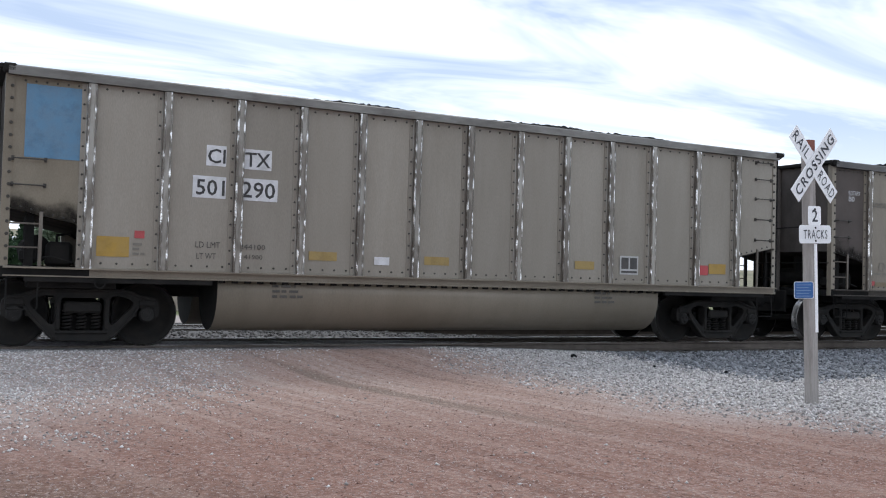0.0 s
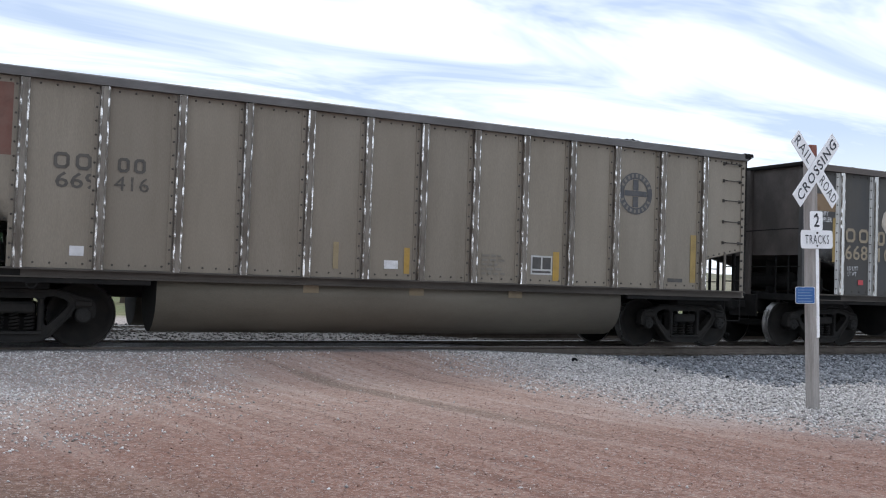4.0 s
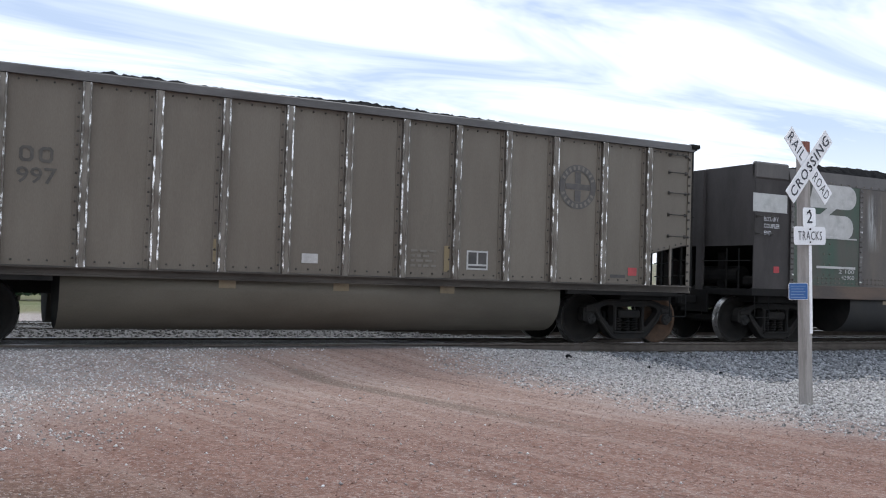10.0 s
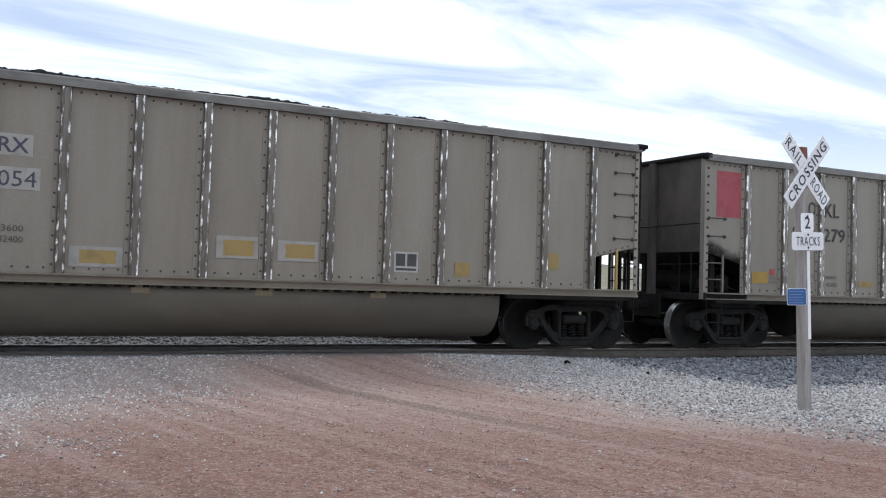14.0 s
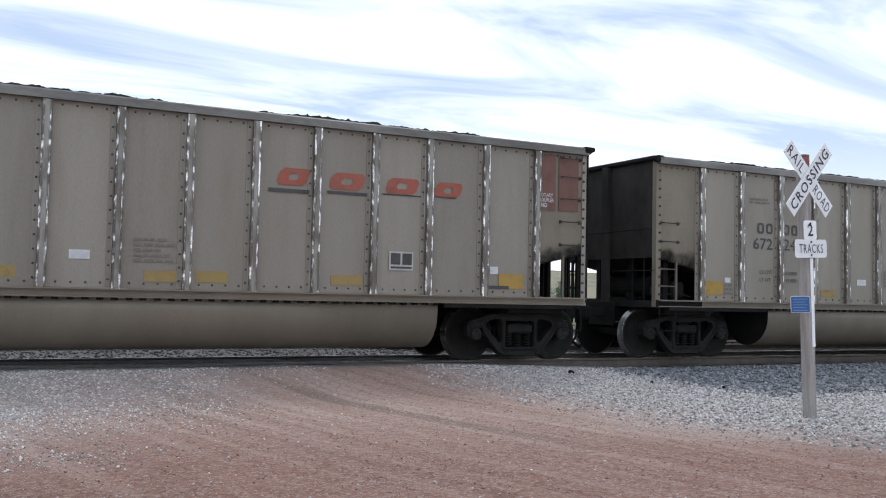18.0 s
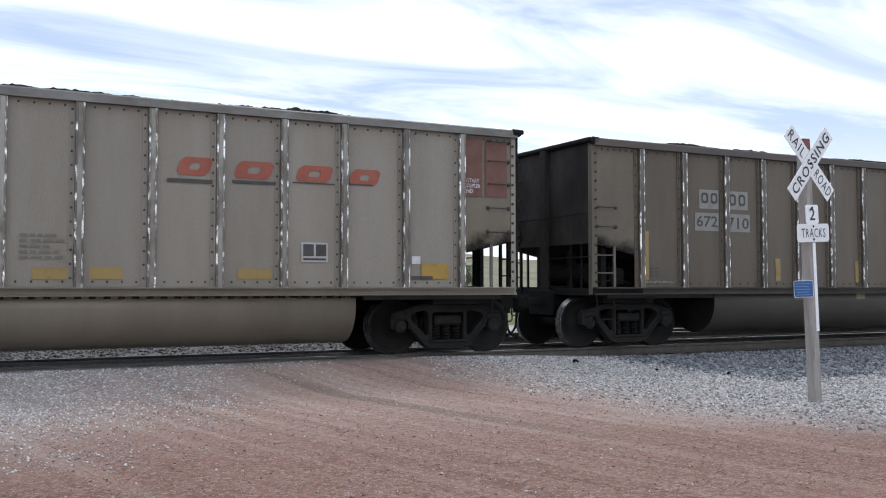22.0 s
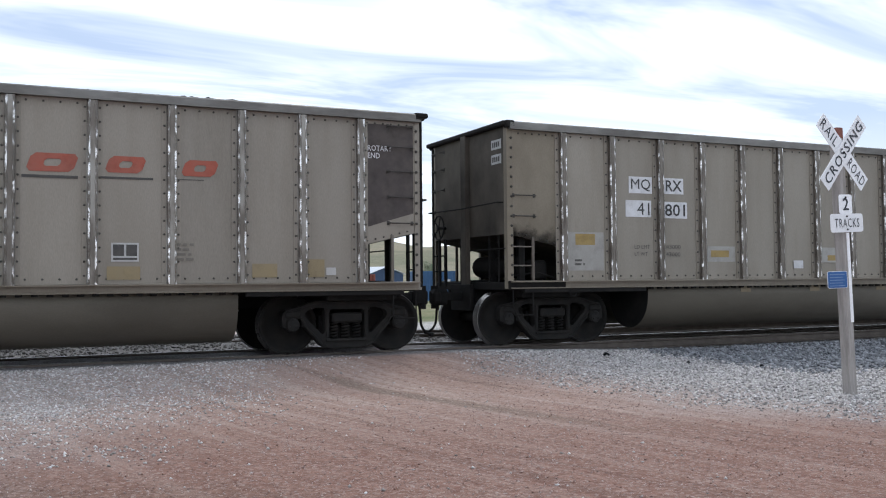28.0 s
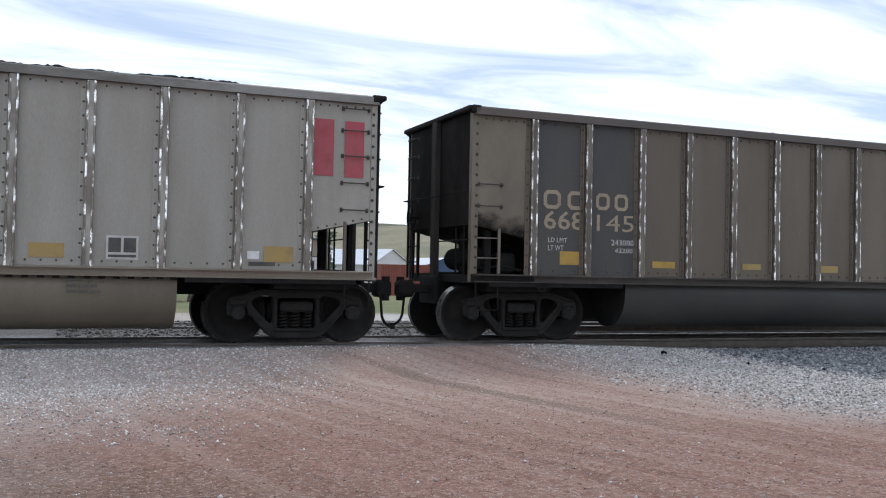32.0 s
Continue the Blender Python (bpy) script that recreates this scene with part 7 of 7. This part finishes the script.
def shed(name, label, x, y, w, d, wall_h, roof_h, wall, roof, turn=0, doors=(), windows=(), roof_along="x"):
    """A small gabled building: walls, two roof slopes with eaves, doors and windows on its front (-y)."""
    t = thing(name, pose(x, y, ground_z(x, y), 0, 0, turn))
    tagged(t, label, "building")
    bm = bmesh.new()
    if roof_along == "x":
        prof = [(0, -0.3), (d, -0.3), (d, wall_h), (d / 2, wall_h + roof_h), (0, wall_h)]
        extrude_profile(bm, prof, -w / 2, w / 2)
        slopes = [[(-w / 2 - 0.2, -0.2, wall_h - 0.2 * 2 * roof_h / d), (w / 2 + 0.2, -0.2, wall_h - 0.2 * 2 * roof_h / d), (w / 2 + 0.2, d / 2, wall_h + roof_h), (-w / 2 - 0.2, d / 2, wall_h + roof_h)],
                  [(-w / 2 - 0.2, d + 0.2, wall_h - 0.2 * 2 * roof_h / d), (w / 2 + 0.2, d + 0.2, wall_h - 0.2 * 2 * roof_h / d), (w / 2 + 0.2, d / 2, wall_h + roof_h), (-w / 2 - 0.2, d / 2, wall_h + roof_h)]]
    else:
        a = [bm.verts.new(p) for p in [(-w / 2, 0, -0.3), (w / 2, 0, -0.3), (w / 2, 0, wall_h), (0, 0, wall_h + roof_h), (-w / 2, 0, wall_h)]]
        b = [bm.verts.new((v.co.x, d, v.co.z)) for v in a]
        for i in range(5):
            bm.faces.new((a[i], a[(i + 1) % 5], b[(i + 1) % 5], b[i]))
        bm.faces.new(a)
        bm.faces.new(b[::-1])
        e = 0.18 * 2 * roof_h / w
        slopes = [[(s * (w / 2 + 0.18), -0.18, wall_h - e), (s * (w / 2 + 0.18), d + 0.18, wall_h - e), (0, d + 0.18, wall_h + roof_h), (0, -0.18, wall_h + roof_h)] for s in (-1, 1)]
    part("wall", finish("wall", bm, wall), t)
    for q in slopes:
        v = [(x_, y_, z_ + o) for o in (0.02, 0.08) for x_, y_, z_ in q]
        part("roof", mesh_from("roof", v, [(0, 1, 2, 3), (7, 6, 5, 4), (0, 4, 5, 1), (1, 5, 6, 2), (2, 6, 7, 3), (3, 7, 4, 0)], roof), t)
    for x0, x1, z0, z1, mat in doors:
        part("door", box_mesh("door", x0, x1, -0.06, 0.02, z0, z1, mat, 0.01), t)
    for x0, x1, z0, z1 in windows:
        part("window", box_mesh("window", x0, x1, -0.08, -0.03, z0, z1, PANE, 0.005), t)
        for x2 in (x0 + (x1 - x0) / 3, x0 + 2 * (x1 - x0) / 3):
            part("glazing_bar", box_mesh("glazing_bar", x2 - 0.015, x2 + 0.015, -0.095, -0.08, z0, z1, SIDING), t)
        part("glazing_bar", box_mesh("glazing_bar", x0, x1, -0.098, -0.082, (z0 + z1) / 2 - 0.015, (z0 + z1) / 2 + 0.015, SIDING), t)


SIDING = surface("white_siding", (0.66, 0.66, 0.67), (0.56, 0.56, 0.57), rough=0.55, scale=0.8, stretch=(0.4, 1, 8), amount=0.6)
TANWALL = surface("tan_shed_wall", (0.36, 0.29, 0.235), (0.30, 0.245, 0.20), rough=0.8, scale=1.0, stretch=(8, 1, 0.4), amount=0.7)
TINROOF = surface("pale_tin_roof", (0.62, 0.65, 0.70), (0.52, 0.55, 0.60), rough=0.4, metal=0.2, scale=1.0, stretch=(5, 0.5, 1), amount=0.6)
REDDOOR = surface("brick_red_door", (0.27, 0.085, 0.065), (0.21, 0.075, 0.06), rough=0.7, scale=1.0, stretch=(6, 1, 1), amount=0.6)
BLUEWALL = surface("blue_metal_wall", (0.035, 0.075, 0.16), (0.03, 0.055, 0.12), rough=0.5, scale=1, stretch=(6, 1, 0.5), amount=0.6)
BLUEBOX = surface("blue_container_paint", (0.05, 0.13, 0.27), (0.045, 0.10, 0.21), rough=0.5, scale=1, stretch=(6, 1, 0.5), amount=0.6)
PANE = surface("dark_window_pane", (0.03, 0.035, 0.042), (0.04, 0.045, 0.05), rough=0.1, bump=0.0)
GREENWALL = surface("pale_green_siding", (0.42, 0.47, 0.43), (0.36, 0.41, 0.37), rough=0.7, scale=1, stretch=(0.4, 1, 8), amount=0.6)

shed("garden_shed", "tan wooden shed with a white roof and a white glazed door", 8.47, 35.0, 2.1, 3.0, 2.35, 0.55, TANWALL, TINROOF,
     doors=[(-0.28, 0.66, 0.0, 2.0, SIDING)], windows=[(-0.06, 0.46, 1.2, 1.85)], roof_along="y")
shed("storage_building", "white metal storage shed with a pale blue-white roof", 27.5, 80.0, 5.6, 7.0, 2.6, 1.35, SIDING, TINROOF, 33,
     doors=[(-1.2, 1.3, 0, 2.3, SIDING)], roof_along="y")
shed("blue_building", "small dark blue metal shed with a pale roof", 36.6, 90.0, 4.2, 6.0, 2.8, 0.7, BLUEWALL, TINROOF, 12, roof_along="y",
     doors=[(-0.9, 0.9, 0, 2.1, SIDING)])


def container(name, label, x, y, w, d, h, mat, turn):
    """A steel box with corrugated sides, corner posts and locking bars."""
    t = thing(name, pose(x, y, ground_z(x, y), 0, 0, turn))
    tagged(t, label, "container")
    bm = bmesh.new()
    n = round(w / 0.14)
    prof = []
    for k in range(n):
        x0 = -w / 2 + w * k / n
        prof += [(x0, 0.0), (x0 + 0.3 * w / n, 0.0), (x0 + 0.5 * w / n, 0.05), (x0 + 0.8 * w / n, 0.05)]
    prof += [(w / 2, 0.0), (w / 2, d), (-w / 2, d)]
    a = [bm.verts.new((p, q, 0.12)) for p, q in prof]
    b = [bm.verts.new((p, q, h - 0.05)) for p, q in prof]
    for k in range(len(prof)):
        bm.faces.new((a[k], a[(k + 1) % len(prof)], b[(k + 1) % len(prof)], b[k]))
    part("wall", finish("wall", bm, mat), t)
    part("roof", box_mesh("roof", -w / 2, w / 2, 0, d, h - 0.06, h, mat, 0.01), t)
    part("base", box_mesh("base", -w / 2, w / 2, 0, d, -0.1, 0.13, mat, 0.01), t)
    for sx in (-1, 1):
        part("corner_post", box_mesh("corner_post", sx * w / 2 - 0.06, sx * w / 2 + 0.06, -0.03, 0.1, -0.1, h + 0.01, mat, 0.01), t)
    part("label_panel", box_mesh("label_panel", w * 0.2, w * 0.36, -0.02, 0.0, h * 0.55, h * 0.72, SIDING), t)


container("red_container", "weathered red corrugated storage container beside white shed", 27.3, 75.5, 4.5, 2.4, 2.62, REDDOOR, -6)
container("blue_container", "blue corrugated storage container on the grass", 42.2, 90.0, 4.4, 2.4, 3.1, BLUEBOX, -8)
shed("small_house", "small white house with a grey roof among trees", 11.8, 84.0, 5.0, 6.0, 2.5, 1.0, SIDING, TINROOF, 10, windows=[(-1.2, -0.4, 1.0, 1.9)])
shed("green_house", "pale green house with a low roof behind bushes", 1.6, 68.0, 6.0, 6.0, 2.6, 1.3, GREENWALL, TINROOF, 6)

tree("cottonwood", 9.3, 60.0, 8.4, 5.6, 2.4, 11, "tall leafy cottonwood tree on the grass")
tree("cottonwood", 15.7, 74.0, 8.6, 5.4, 1.8, 12, "broad green tree beside the sheds")
tree("shrub_tree", 6.9, 55.0, 3.3, 3.0, 0.5, 13, "low dark green bushy tree", count=8000)
tree("spruce", 2.2, 55.0, 5.0, 2.4, 0.4, 14, "dark pointed spruce tree", leaf=(0.016, 0.036, 0.018), leaf2=(0.036, 0.066, 0.03), conifer=True, count=9000)
tree("spruce", 3.4, 56.0, 4.5, 2.2, 0.4, 15, "dark pointed spruce tree", leaf=(0.016, 0.036, 0.018), leaf2=(0.036, 0.066, 0.03), conifer=True, count=9000)
tree("round_tree", 5.0, 58.0, 5.2, 3.2, 1.0, 16, "round bright green tree", count=10000)
tree("round_tree", 0.4, 60.0, 4.6, 3.4, 0.9, 17, "round bright green tree", count=10000)
tree("shrub_tree", 54.7, 100.0, 4.6, 4.4, 0.5, 21, "low green bush on the grass before the hills", count=8000)
tree("shrub_tree", 56.0, 80.0, 3.6, 4.0, 0.4, 22, "low green bush on the grass before the hills", count=8000)
tree("round_tree", 19.8, 76.0, 5.2, 3.0, 1.0, 23, "round green tree behind the white sheds", count=9000)
tree("round_tree", 120.0, 260.0, 8.0, 9.0, 1.0, 18, "dark tree clump on the far hillside", count=2600)
tree("round_tree", 92.0, 250.0, 7.0, 8.0, 1.0, 19, "dark tree clump on the far hillside", count=2600)
tree("round_tree", 62.0, 240.0, 7.0, 9.0, 1.0, 20, "dark tree clump on the far hillside", count=2600)




def motions():
    """The train rolls past towards -x; every wheelset turns as it rolls."""
    TRAIN = [
        (0, 7.822), (0.5, 3.660), (1, -0.500), (1.5, -4.649), (2, -8.803), (2.5, -12.961), (4.5, -29.620), (5, -33.780), (5.5, -37.936), (6, -42.068),
        (6.5, -46.111), (7, -50.188), (7.5, -54.325), (8, -58.494), (8.5, -62.678), (9, -66.865), (9.5, -71.056), (10, -75.235), (10.5, -79.409), (11,
        -83.584), (11.5, -87.765), (12, -91.958), (12.5, -96.170), (13, -100.405), (13.5, -104.639), (15.5, -121.425), (16, -125.637), (16.5,
        -129.847), (17, -134.055), (17.5, -138.276), (18, -142.497), (18.5, -146.720), (19, -150.960), (19.5, -155.187), (20, -159.415), (20.5,
        -163.658), (21, -167.912), (21.5, -172.160), (22, -176.407), (22.5, -180.645), (23, -184.899), (23.5, -189.148), (24, -193.400), (24.5,
        -197.648), (25, -201.893), (25.5, -206.137), (27.5, -223.103), (28, -227.353), (28.5, -231.605), (29, -235.888), (29.5, -240.164), (30,
        -244.437), (30.5, -248.702), (31, -252.956), (31.5, -257.233), (32, -261.503)
    ]

    def along(t):
        for (a, u), (b, v) in zip(TRAIN, TRAIN[1:]):
            if t <= b:
                break
        return u + (v - u) * (t - a) / (b - a)

    for k, car in enumerate(CARS):
        walk(car, [(t, pose(s + k * CAR, YT, ZR)) for t, s in TRAIN])
    turns = [(f / FPS, math.degrees(along(f / FPS) / WR)) for f in range(0, 961, 2)]
    for w, x in WHEELSETS:
        walk(w, [(t, pose(x, 0, WR, 0, a, 0)) for t, a in turns])


motions()
